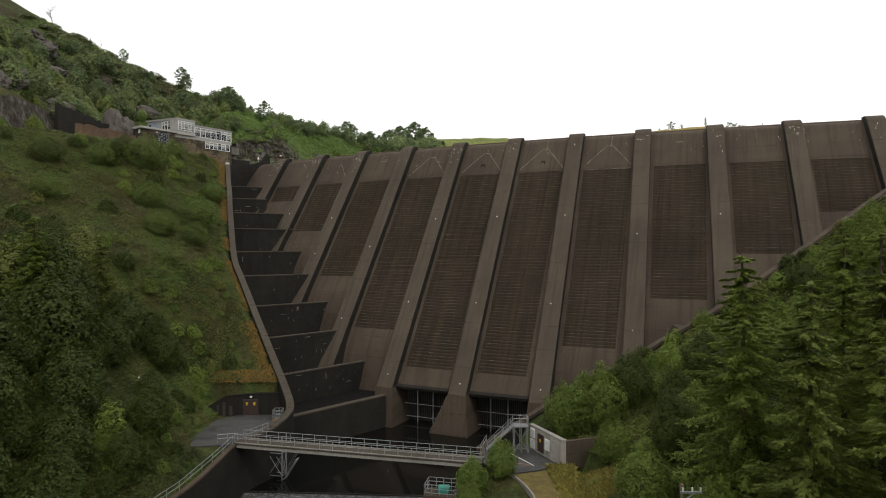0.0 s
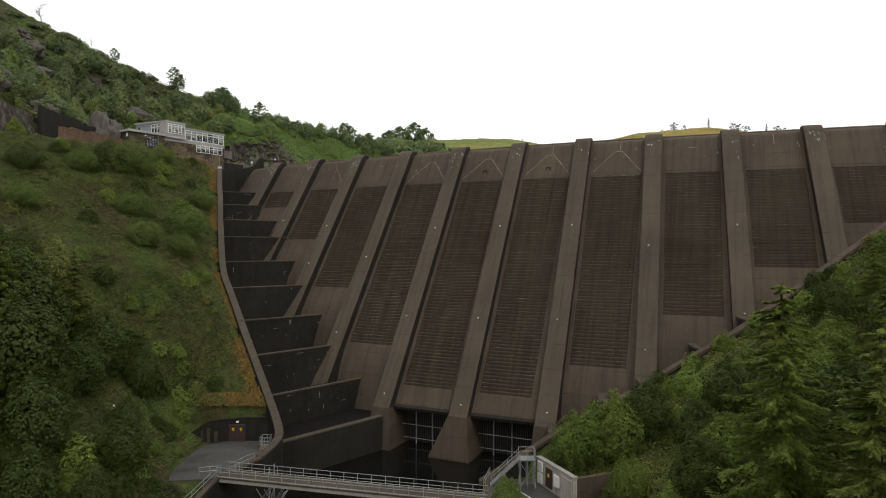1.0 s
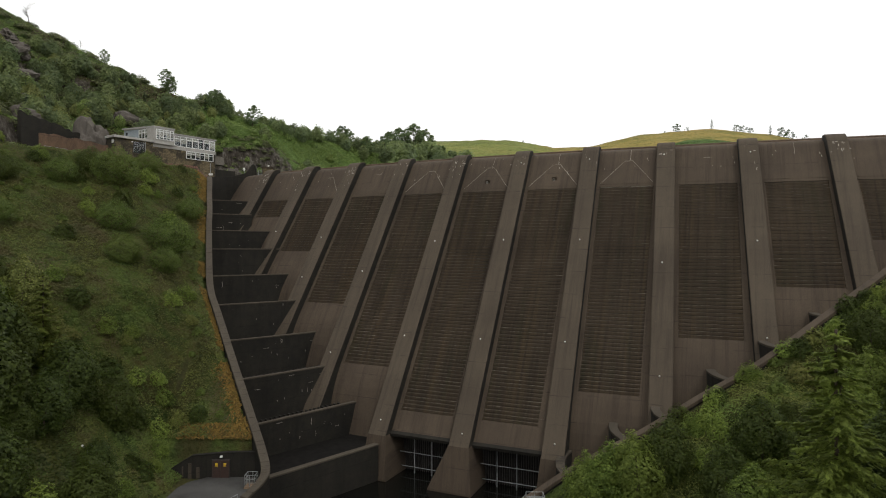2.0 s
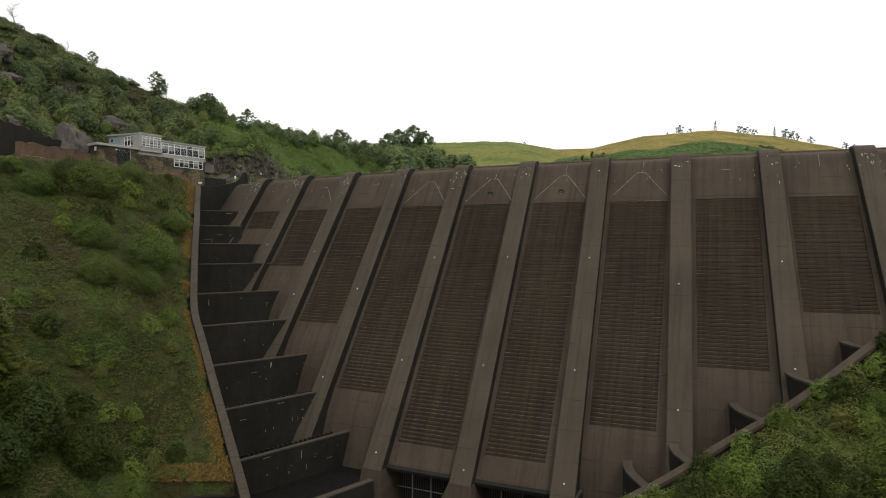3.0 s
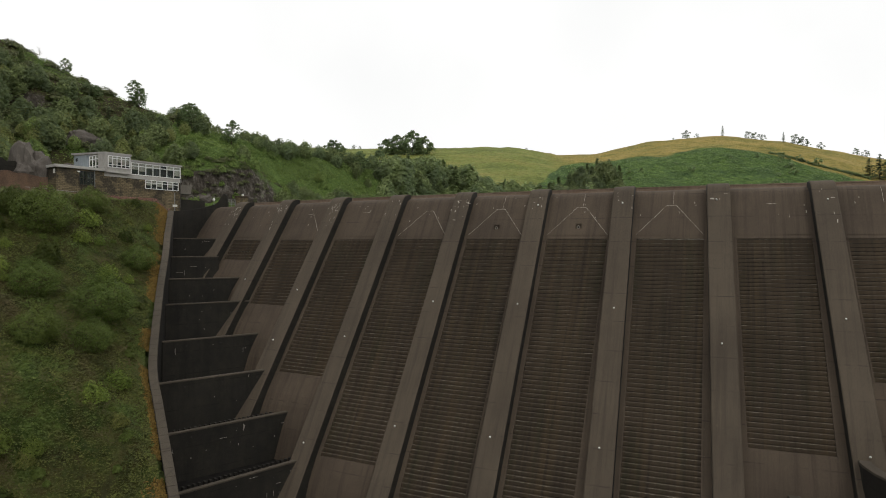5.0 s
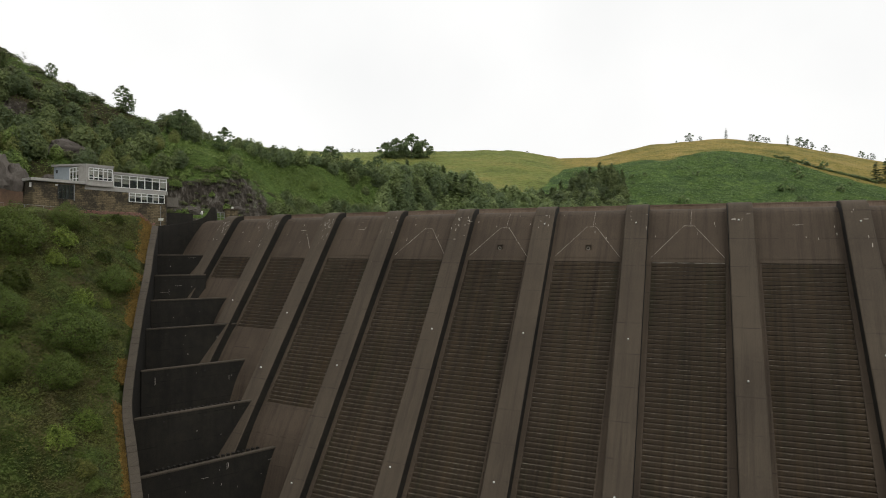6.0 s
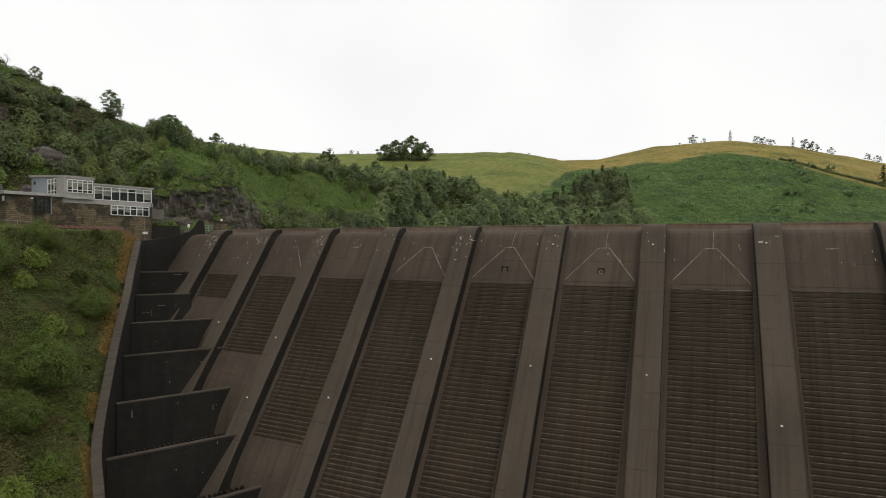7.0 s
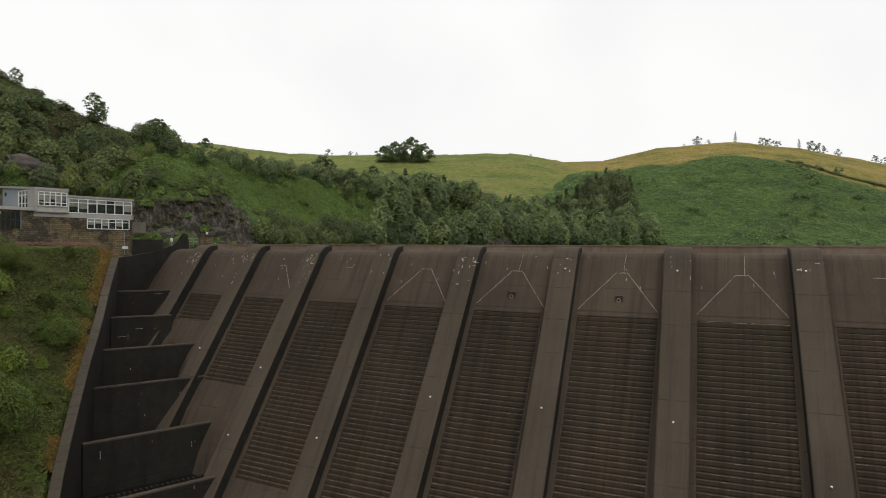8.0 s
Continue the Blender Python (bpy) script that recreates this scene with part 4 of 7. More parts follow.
# broken white lime along the edge of some slats
for k in range(1, 12):
    if PANEL_LOW[k] > 50:
        continue
    bm = bmesh.new()
    low = PANEL_LOW[k]
    n = int(round((PANEL_TOP - low) / SLAT_PITCH))
    pitch = (PANEL_TOP - low) / n
    for i in range(n):
        if lime.random() > 0.5:
            continue
        z = low + (i + 0.87) * pitch
        s0 = (k + 0.5 - 6) * BAY
        o = 0.3 + SLOPE * (50.2 - low - i * pitch) - 0.30
        a = lime.uniform(-4.7, 2)
        end = min(4.7, a + lime.uniform(1.5, 7))
        while a < end:
            b = a + lime.uniform(0.15, 0.9)
            w = lime.uniform(0.006, 0.024)
            q = [on_dam(s0 + x, oo, zz) for x in (a, min(b, 4.7)) for oo, zz in ((o + 0.012, z - w), (o + 0.012, z + 0.008), (o - 0.10, z + 0.012))]
            v = [bm.verts.new(p) for p in q]
            bm.faces.new((v[0], v[3], v[4], v[1]))
            bm.faces.new((v[1], v[4], v[5], v[2]))
            a = b + lime.uniform(0.02, 0.5)
    bmesh.ops.recalc_face_normals(bm, faces=bm.faces)
    part("slat_lime", bm, LIME_THIN, dam, "broken white lime on slat edges")


def face_lamp(k, z, ds):
    s = (k - 6) * BAY + ds
    o = PIER_OUT + SLOPE * (50.2 - z)
    bm = bmesh.new()
    bmesh.ops.create_uvsphere(bm, u_segments=10, v_segments=6, radius=0.13, matrix=Matrix.Translation(on_dam(s, o + 0.14, z)))
    tube(bm, on_dam(s, o - 0.1, z - 0.1), on_dam(s, o + 0.12, z), 0.06)
    part("marker", bm, WHITE_PAINT, dam, "small white survey marker on the buttress", True)


for k, z, ds in ((2, 42.0, -0.2), (3, 40.5, 0.0), (3, 32.0, -0.4), (4, 33.5, 0.0), (5, 39.6, 0.1), (6, 39.8, 0.05), (7, 39.8, 0.05), (8, 35.9, -0.2), (9, 39.5, 0.0), (5, 22.3, -0.3), (6, 22.6, -0.2), (7, 22.95, -0.25), (4, 18.5, -0.3), (8, 19.0, -0.2), (9, 25.0, 0.1), (5, 9.2, 0), (6, 8.8, 0.2), (7, 9.0, 0.1), (8, 55.8, -0.3), (6, 55.6, 0.3), (7, 55.6, 0), (9, 55.5, 0.2)):
    face_lamp(k, z, ds)

# two drain niches in the upper wall
for k in (5, 6):
    s = (k + 0.5 - 6) * BAY + 0.25
    z, o = 51.85, 0.3 + SLOPE * (50.2 - 51.85)
    th = DAM_TURN + DAM_BEND * s
    m = Matrix.Translation(on_dam(s, o, z)) @ Matrix.Rotation(th, 4, "Z")
    bm = bmesh.new()
    for lo, hi in (((-0.46, -0.26, -0.5), (-0.36, 0.9, 0.5)), ((0.36, -0.26, -0.5), (0.46, 0.9, 0.5)), ((-0.36, -0.26, 0.4), (0.36, 0.9, 0.5)), ((-0.36, -0.26, -0.5), (0.36, 0.9, -0.4))):
        box(bm, lo, hi, m)
    part("niche_frame", bm, CONCRETE, dam)
    part("niche_back", boxed((-0.36, -0.12, -0.4), (0.36, 0.3, 0.4), m), CONCRETE, dam)
    # a black plate for the drain's mouth, its inner shade painted
    part("drain_hole", boxed((-0.17, -0.15, -0.21), (0.05, -0.1, 0.03), m, 0.05), RECESS, dam)
    bm = bmesh.new()
    for i in range(16):
        a0, a1 = i * math.tau / 16, (i + 1) * math.tau / 16
        tube(bm, m @ Vector((0.22 * math.cos(a0) - 0.06, -0.16, 0.22 * math.sin(a0) - 0.08)), m @ Vector((0.22 * math.cos(a1) - 0.06, -0.16, 0.22 * math.sin(a1) - 0.08)), 0.06, 5)
    part("drain_ring", bm, CONCRETE_PALE, dam)

# toothed ledge behind the lower step walls
for i in (5, 6, 7, 8):
    a, b, top = LEFT_STEPS[i]
    a, b = Vector(a), Vector(b)
    d = (b - a).normalized()
    n = Vector((-d.y, d.x))
    t = thing("toothed_sill", "row of small concrete teeth along the channel floor", "sill", "toothed sills")
    count = 26
    base = (a.lerp(b, 0.14) + n * 3.0, a.lerp(b, 0.97) + n * 3.0)
    ang = math.atan2(d.y, d.x)
    me = None
    for j in range(count):
        p = base[0].lerp(base[1], j / (count - 1))
        if me is None:
            me = mesh_of("tooth", boxed((-0.16, -0.3, 0), (0.16, 0.3, 1.6), None, 0.03), CONCRETE_DARK)
        ob = new("tooth", me)
        ob.parent = t
        ob.matrix_basis = pose(p.x, p.y, top - 2.05, 0, 0, math.degrees(ang))

# ---- yards, bridge, stairs and rails below the dam ----
def asphalt():
    m, nt, b = nodes_of("worn_asphalt", 0.8, 0, 0.3)
    p = place_of(nt)
    big = noise_of(nt, p, 0.35, 5, 0.6)
    fine = noise_of(nt, p, 14, 3, 0.7)
    col = ramp_of(nt, big, [(0.3, (0.04, 0.039, 0.037)), (0.55, (0.062, 0.06, 0.056)), (0.75, (0.085, 0.082, 0.076))])
    col = mix(nt, ramp_of(nt, fine, [(0.4, (0, 0, 0)), (0.7, (0.4, 0.4, 0.4))]), col, (0.035, 0.034, 0.033))
    nt.links.new(col, b.inputs["Base Color"])
    wet = ramp_of(nt, big, [(0.35, (0.35, 0.35, 0.35)), (0.6, (0.85, 0.85, 0.85))])
    nt.links.new(wet, b.inputs["Roughness"])
    bump_of(nt, b, fine, 0.3, 0.02)
    return m


ASPHALT = asphalt()
STRAW = foliage("dry_grass", (0.10, 0.075, 0.026), (0.25, 0.165, 0.045), (0.28, 0.17, 0.04), 0.3)
YELLOW = plain("yellow_panel_paint", (0.75, 0.5, 0.03), 0.5, 0, 0.05, 3)
BROWN_DOOR = plain("brown_door_paint", (0.05, 0.03, 0.025), 0.5, 0, 0.2, 3)
TIMBER = plain("weathered_timber", (0.20, 0.14, 0.09), 0.85, 0, 0.3, 4)


def slab(name, outline, z, thick, mat, label, category):
    bm = bmesh.new()
    top = [bm.verts.new((x, y, z)) for x, y in outline]
    low = [bm.verts.new((x, y, z - thick)) for x, y in outline]
    bm.faces.new(top)
    bm.faces.new(low[::-1])
    for i in range(len(top)):
        j = (i + 1) % len(top)
        bm.faces.new((top[i], low[i], low[j], top[j]))
    bmesh.ops.recalc_face_normals(bm, faces=bm.faces)
    return tagged(part(name, bm, mat), label, category, kind="structure")


slab("pavement_left", [(-33.6, 82.4), (-35.0, 88), (-35.2, 93), (-34.0, 96.5), (-32, 98.3), (-25.6, 98.3), (-23.8, 94.5), (-24.6, 90.5), (-27.4, 83.4)], 6.85, 0.7, ASPHALT, "worn grey asphalt yard beside the pool", "pavement")
slab("pavement_right", [(4.6, 79.5), (6.4, 85.6), (11.8, 84.2), (14.6, 77.2), (11.4, 75.4), (8.2, 74.3), (6.0, 75.4)], 6.20, 0.7, ASPHALT, "damp dark asphalt yard with painted lines", "pavement")
swept_wall("wall_channel_left", [(-24.2, 90.2, 7.25), (-25.6, 87.0, 7.1), (-27.4, 82.8, 7.1), (-28.4, 78.0, 6.2), (-30.0, 72.0, 5.0), (-36.0, 56.0, 3.0)], 0.7, 8, "dark stained wall of the outflow channel", CONCRETE_DARK, CONCRETE, out=-1, cope=0.3)
swept_wall("wall_channel_right", [(6.4, 87.0, 6.3), (5.2, 83.5, 6.3), (4.4, 79.0, 6.3), (3.4, 74.5, 5.4), (1.6, 69.0, 4.0), (-2.0, 56.0, 2.6)], 0.6, 8, "low dark wall at the right edge of the channel", CONCRETE_DARK, CONCRETE, out=1, cope=0.3)
# mossy path below the yard, with a low kerb along its edge
MOSS = plain("mossy_path", (0.12, 0.09, 0.024), 0.95, 0, 0.45, 0.8)
slab("path", [(8.3, 74.25), (11.4, 75.3), (13.2, 76.3), (13.4, 70.0), (13.8, 64.0), (10.3, 64.0), (10.0, 68.0), (9.3, 71.4)], 6.06, 1.6, MOSS, "mossy yellow-green grass path", "path")
kerb_line = [Vector(p) for p in ((7.7, 74.4, 6.08), (8.6, 73.2, 6.08), (9.25, 71.2, 6.07), (9.8, 68.5, 6.05), (10.1, 64.0, 6.0))]
tagged(part("kerb", loft([[q + Vector((-0.11, 0, -0.9)), q + Vector((0.11, 0, -0.9)), q + Vector((0.11, 0, 0.14)), q + Vector((-0.11, 0, 0.14))] for q in kerb_line]), CONCRETE_PALE), "low pale concrete kerb beside the path", "kerb", kind="structure")
# painted lines and planks on the right yard
for a, b, w, mat in (((8.6, 82.0), (11.2, 77.0), 0.10, WHITE_PAINT), ((7.0, 78.2), (11.0, 77.3), 0.16, TIMBER), ((6.9, 76.9), (10.9, 77.1), 0.16, TIMBER), ((7.4, 84.0), (11.4, 83.4), 0.22, TIMBER)):
    a, b = Vector((*a, 6.206)), Vector((*b, 6.206))
    d = (b - a).normalized()
    n = Vector((-d.y, d.x, 0)) * w / 2
    up = Vector((0, 0, 0.03))
    tagged(part("yard_line" if mat is WHITE_PAINT else "timber_baulk", loft([[a + n, a - n, a - n + up, a + n + up], [b + n, b - n, b - n + up, b + n + up]]), mat), "white painted line on asphalt" if mat is WHITE_PAINT else "rust-brown timber baulk lying on asphalt", "line" if mat is WHITE_PAINT else "timber", kind="structure" if mat is WHITE_PAINT else "")


def railing(points, label, height=1.1, gap=2.0, rails=(1.0, 0.52), r=0.035, name="railing", parent=None):
    t = parent or thing(name, label, "railing", "galvanised railings")
    pts = [Vector(p) for p in points]
    for h in rails:
        part("rail", tubed([(a + Vector((0, 0, height * h)), b + Vector((0, 0, height * h))) for a, b in zip(pts, pts[1:])], r, 5), STEEL, t)
    for a, b in zip(pts, pts[1:]):
        n = max(1, round((b - a).length / gap))
        for i in range(n + (b == pts[-1])):
            p = a.lerp(b, i / n)
            part("post", tubed([(p, p + Vector((0, 0, height)))], r * 1.15, 5), STEEL, t)
    return t


def bridge():
    a, b = Vector((-27.8, 82.8, 1.2)), Vector((4.6, 74.9, 1.2))
    d = (b - a).normalized()
    n = Vector((-d.y, d.x, 0))
    t = thing("footbridge", "pale concrete footbridge with galvanised railings", "bridge")

    def sec(p, lo, hi, w0, w1):
        return [p + n * w0 + Vector((0, 0, lo)), p + n * w1 + Vector((0, 0, lo)), p + n * w1 + Vector((0, 0, hi)), p + n * w0 + Vector((0, 0, hi))]
    part("deck", loft([sec(a, 5.75, 5.98, 0, 2.3), sec(b, 5.75, 5.98, 0, 2.3)]), CONCRETE_COPING, t)
    for w in (0.05, 1.95):
        part("beam", loft([sec(a, 5.35, 5.75, w, w + 0.3), sec(b, 5.35, 5.75, w, w + 0.3)]), CONCRETE_PALE, t)
    for w in (0.0, 2.18):
        part("kerb", loft([sec(a, 5.98, 6.10, w, w + 0.12), sec(b, 5.98, 6.10, w, w + 0.12)]), CONCRETE_PALE, t)
    for w in (0.06, 2.24):
        railing([a + n * w + Vector((0, 0, 6.08)), b + n * w + Vector((0, 0, 6.08))], "", 1.05, 1.75, (1.0, 0.5), 0.04, parent=t)


bridge()
railing([(-27.9, 82.6, 7.1), (-28.9, 78.0, 6.2), (-30.5, 72.0, 5.0), (-34.5, 61.0, 3.5)], "galvanised railing along the channel wall")
railing([(-25.0, 88.9, 7.1), (-26.9, 84.6, 7.1)], "short galvanised railing at the bridge end", 1.1, 1.2)
railing([(-27.9, 84.6, 6.85), (-30.4, 83.9, 6.85)], "short galvanised railing beside the yard", 1.1, 1.2)
railing([(4.9, 81.5, 6.3), (6.0, 85.8, 6.3)], "short galvanised railing above the pool", 1.1, 1.0)


def trestle_stair():
    """Steel trestle and stair from the bridge down to the pool."""
    t = thing("access_stair", "galvanised steel trestle with a stair under the footbridge", "stair")
    o = Vector((-25.0, 89.2, 0))
    d = Vector((0.974, -0.226, 0))
    n = Vector((0.226, 0.974, 0))
    corners = [o, o + d * 2.1, o + d * 2.1 + n * 1.3, o + n * 1.3]
    for p in corners:
        part("leg", tubed([(p + Vector((0, 0, -2)), p + Vector((0, 0, 6.3)))], 0.09), STEEL, t)
    for a, b in ((0, 1), (3, 2), (1, 2), (0, 3)):
        pa, pb = corners[a], corners[b]
        for z0, z1 in ((0.6, 3.6), (3.6, 0.6)):
            part("brace", tubed([(pa + Vector((0, 0, z0)), pb + Vector((0, 0, z1)))], 0.05), STEEL, t)
        for z in (0.6, 3.8):
            part("beam", tubed([(pa + Vector((0, 0, z)), pb + Vector((0, 0, z)))], 0.06), STEEL, t)
    top = o + d * 4.2 + Vector((0, 0, 3.1))
    low = o + d * 2.3 + Vector((0, 0, 0.1))
    for w in (0.1, 1.1):
        part("stringer", tubed([(low + n * w, top + n * w)], 0.07), STEEL, t)
        part("handrail", tubed([(low + n * w + Vector((0, 0, 0.95)), top + n * w + Vector((0, 0, 0.95)))], 0.035), STEEL, t)
    for i in range(12):
        p = low.lerp(top, (i + 0.5) / 12)
        part("tread", loft([[p + n * 0.1 + d * -0.12, p + n * 0.1 + d * 0.12, p + n * 0.1 + d * 0.12 + Vector((0, 0, 0.04)), p + n * 0.1 + d * -0.12 + Vector((0, 0, 0.04))], [p + n * 1.1 + d * -0.12, p + n * 1.1 + d * 0.12, p + n * 1.1 + d * 0.12 + Vector((0, 0, 0.04)), p + n * 1.1 + d * -0.12 + Vector((0, 0, 0.04))]]), STEEL, t)


trestle_stair()


def stair_tower():
    """Steel platform over the side wall with a stair down to the yard."""
    t = thing("stair_tower", "galvanised steel stair rising to a railed platform", "stair")
    x0, y0, x1, y1, z = 9.3, 81.6, 11.2, 83.2, 9.7
    part("platform", boxed((x0, y0, z - 0.12), (x1, y1, z)), STEEL, t)
    for x in (x0 + 0.1, (x0 + x1) / 2, x1 - 0.1):
        for y in (y0 + 0.1, y1 - 0.1):
            part("leg", tubed([(Vector((x, y, 6.1)), Vector((x, y, z - 0.1)))], 0.06), STEEL, t)
    for a, b in (((x0, y0), (x1, y0)), ((x1, y0), (x1, y1)), ((x0, y0), (x0, y1))):
        for p0, p1 in ((6.3, z - 0.2), (z - 0.2, 6.3)):
            part("brace", tubed([(Vector((*a, p0)), Vector((*b, p1)))], 0.04), STEEL, t)
    railing([(x0, y0, z), (x1, y0, z), (x1, y1, z), (x0, y1, z)], "", 1.1, 0.9, (1.0, 0.55), 0.035, parent=t)
    top, low = Vector((x0, y0 + 0.3, z)), Vector((5.8, 82.6, 6.2))
    mid = top.lerp(low, 0.5)
    for w in (0.0, 1.0):
        off = Vector((0.05, w, 0))
        part("stringer", tubed([(top + off, low + off)], 0.07), STEEL, t)
        for h in (1.0, 0.55):
            part("handrail", tubed([(top + off + Vector((0, 0, h)), low + off + Vector((0, 0, h)))], 0.035), STEEL, t)
        for f in (0.1, 0.4, 0.7, 0.97):
            p = top.lerp(low, f) + off
            part("baluster", tubed([(p, p + Vector((0, 0, 1.0)))], 0.03), STEEL, t)
    for i in range(14):
        p = top.lerp(low, (i + 0.5) / 14)
        part("tread", boxed((p.x - 0.14, p.y, p.z - 0.02), (p.x + 0.14, p.y + 1.0, p.z + 0.02)), STEEL, t)
    for y in (0.05, 0.95):
        part("leg", tubed([(Vector((mid.x, mid.y + y, 6.1)), Vector((mid.x, mid.y + y, mid.z)))], 0.05), STEEL, t)


stair_tower()


def hatch_wall():
    """Pale retaining wall set into the right bank, with white hatches and a dark door."""
    a, b = Vector((11.7, 83.8, 1.0)), Vector((14.7, 76.6, 1.0))
    d = (b - a).normalized()
    m = Matrix.Translation(a) @ Matrix.Rotation(math.atan2(d.y, d.x), 4, "Z")
    L = (b - a).length
    t = thing("hatch_wall", "stained whitewashed concrete wall with white hatches and a door", "wall", kind="structure")
    part("wall_face", boxed((0, 0, 4.6), (L, 0.5, 8.3), m), PALE_RENDER, t, "stained whitewashed face")
    part("coping", boxed((-0.1, -0.06, 8.3), (L + 0.1, 0.6, 8.45), m), CONCRETE_PALE, t)
    for x, w, z0, z1 in ((0.4, 1.0, 6.9, 8.1), (0.4, 1.0, 5.5, 6.7), (4.0, 1.1, 6.2, 7.6)):
        part("hatch", boxed((x, -0.22, z0), (x + w, -0.003, z1), m, 0.04), WHITE_PAINT, t, "white painted hatch cover")
    part("door", boxed((2.1, -0.1, 5.5), (3.5, -0.003, 7.8), m), BROWN_DOOR, t, "dark brown steel door")
    part("sign", boxed((2.6, -0.13, 6.8), (2.95, -0.105, 7.2), m), YELLOW, t, "small yellow warning sign")
    part("double_door", boxed((5.6, -0.1, 5.5), (7.6, -0.003, 7.9), m), PALE_RENDER, t, "white painted double doors")
    part("side_wall", boxed((L - 0.5, 0.5, 4.6), (L, 5.0, 8.2), m), CONCRETE_PIER, t, "brown stained side wall")


def stained_render():
    m = concrete("stained_render", (0.27, 0.25, 0.22), (0.50, 0.47, 0.42), 0.85, lift=60, tint=(0.22, 0.16, 0.10))
    return m


PALE_RENDER = stained_render()
hatch_wall()


def sunk_wall():
    """Dark retaining wall at the back of the left yard, with a double door and yellow panels for its lit windows."""
    t = thing("yard_wall", "black stained retaining wall with a door and yellow window panels", "wall", kind="structure")
    rows = []
    for x, y, z in ((-37.6, 95.6, 7.4), (-36.4, 96.9, 8.6), (-34.2, 97.9, 9.9), (-29.5, 98.4, 10.2), (-24.8, 98.6, 10.2)):
        rows.append([Vector((x, y, 6.2)), Vector((x, y, z - 0.1)), Vector((x, y - 0.08, z - 0.1)), Vector((x, y - 0.08, z)), Vector((x, y + 0.6, z)), Vector((x, y + 0.6, 6.2))])
    part("wall_face", loft(rows), CONCRETE_DARK, t)
    for i in range(6):
        x = -36.6 + i * 1.0
        y = 96.9 + 0.30 * i
        part("lime_run", boxed((x, min(y, 98.1) - 0.02 + (0.2 if i < 2 else 0.1), 6.8), (x + 0.45, min(y, 98.1) + 0.2, 8.3 + 0.3 * (i % 3))), CONCRETE_COPING, t, "pale lime run on dark concrete")
    part("door_frame", boxed((-31.5, 98.2 - 0.18, 6.8), (-29.1, 98.4, 9.3)), DARK_STEEL, t)
    for x in (-31.4, -30.25):
        door = part("door", boxed((x, 98.2 - 0.24, 6.85), (x + 1.1, 98.2 - 0.17, 9.2)), BROWN_DOOR, t, "dark brown steel door leaf")
        # the leaf's small window: its warm light is painted as a yellow panel
        part("sign", boxed((x + 0.36, 97.92, 8.4), (x + 0.72, 97.95, 8.85)), YELLOW, door, "yellow panel for the small warm-lit window of the door")
        for j in range(3):
            part("panel_bar", boxed((x + 0.36, 97.90, 8.36 + j * 0.11), (x + 0.74, 97.915, 8.40 + j * 0.11)), BROWN_DOOR, door)
    part("lamp", boxed((-30.4, 97.9, 9.6), (-30.1, 98.25, 9.8)), WHITE_PAINT, t, "small white bulkhead lamp")


sunk_wall()
# railed gauge platform at the end of the side wall
gp = thing("gauge_platform", "small galvanised railed platform on a timber plinth", "platform")
part("plinth", boxed((-25.9, 94.0, 6.7), (-24.4, 95.6, 7.1)), TIMBER, gp)
railing([(-25.8, 94.1, 7.1), (-24.5, 94.1, 7.1), (-24.5, 95.5, 7.1), (-25.8, 95.5, 7.1), (-25.8, 94.1, 7.1)], "", 1.5, 0.75, (1.0, 0.66, 0.33), 0.035, parent=gp)
# metal mesh cage with a green cover in front of the bridge's right end
cg = thing("pump_cage", "galvanised railing cage round a green pump cover", "cage")
railing([(-2.2, 73.0, 4.2), (1.4, 72.2, 4.2), (1.9, 74.6, 4.2), (-1.7, 75.4, 4.2), (-2.2, 73.0, 4.2)], "", 1.2, 0.9, (1.0, 0.6, 0.2), 0.04, parent=cg)
part("floor_plate", poly_mesh([(-2.3, 72.9, 4.15), (1.5, 72.1, 4.15), (2.0, 74.7, 4.15), (-1.8, 75.5, 4.15), (-2.3, 72.9, 0.0), (1.5, 72.1, 0.0), (2.0, 74.7, 0.0), (-1.8, 75.5, 0.0)], [(0, 1, 2, 3), (0, 4, 5, 1), (1, 5, 6, 2), (2, 6, 7, 3), (3, 7, 4, 0)]), CONCRETE, cg)
part("cover", boxed((-0.6, 73.1, 4.2), (0.8, 74.2, 4.95), None, 0.08), plain("green_cover", (0.03, 0.25, 0.2), 0.5, 0, 0.1, 3), cg, "turquoise green pump cover")


def foam():
    m, nt, b = nodes_of("broken_water", 0.3, 0, 0.5)
    p = place_of(nt, (1, 2.5, 1))
    f = noise_of(nt, p, 2.2, 6, 0.75)
    nt.links.new(ramp_of(nt, f, [(0.5, (0.012, 0.012, 0.011)), (0.72, (0.40, 0.41, 0.40))]), b.inputs["Base Color"])
    bump_of(nt, b, f, 0.8, 0.2)
    return m


# weir under the bridge: a low sill with broken water below it
rows_w = []
for o, z in ((1.2, -2.0), (1.2, -0.12), (0.5, 0.03), (0.0, -0.06), (-1.6, -1.0), (-1.6, -2.0)):
    rows_w.append([Vector((-31.0, 84.6 + o, z)), Vector((7.0, 82.2 + o, z))])
weir = thing("weir", "low concrete weir with a line of white water", "weir", kind="structure")
part("sill", loft([[r[0] for r in rows_w], [r[1] for r in rows_w]]), CONCRETE_DARK, weir)
part("broken_water", poly_mesh([(-31, 84.55, 0.0), (7, 82.15, 0.0), (7, 81.0, -0.7), (-31, 83.4, -0.7)], [(0, 1, 2, 3)]), foam(), weir, "white broken water over the sill")

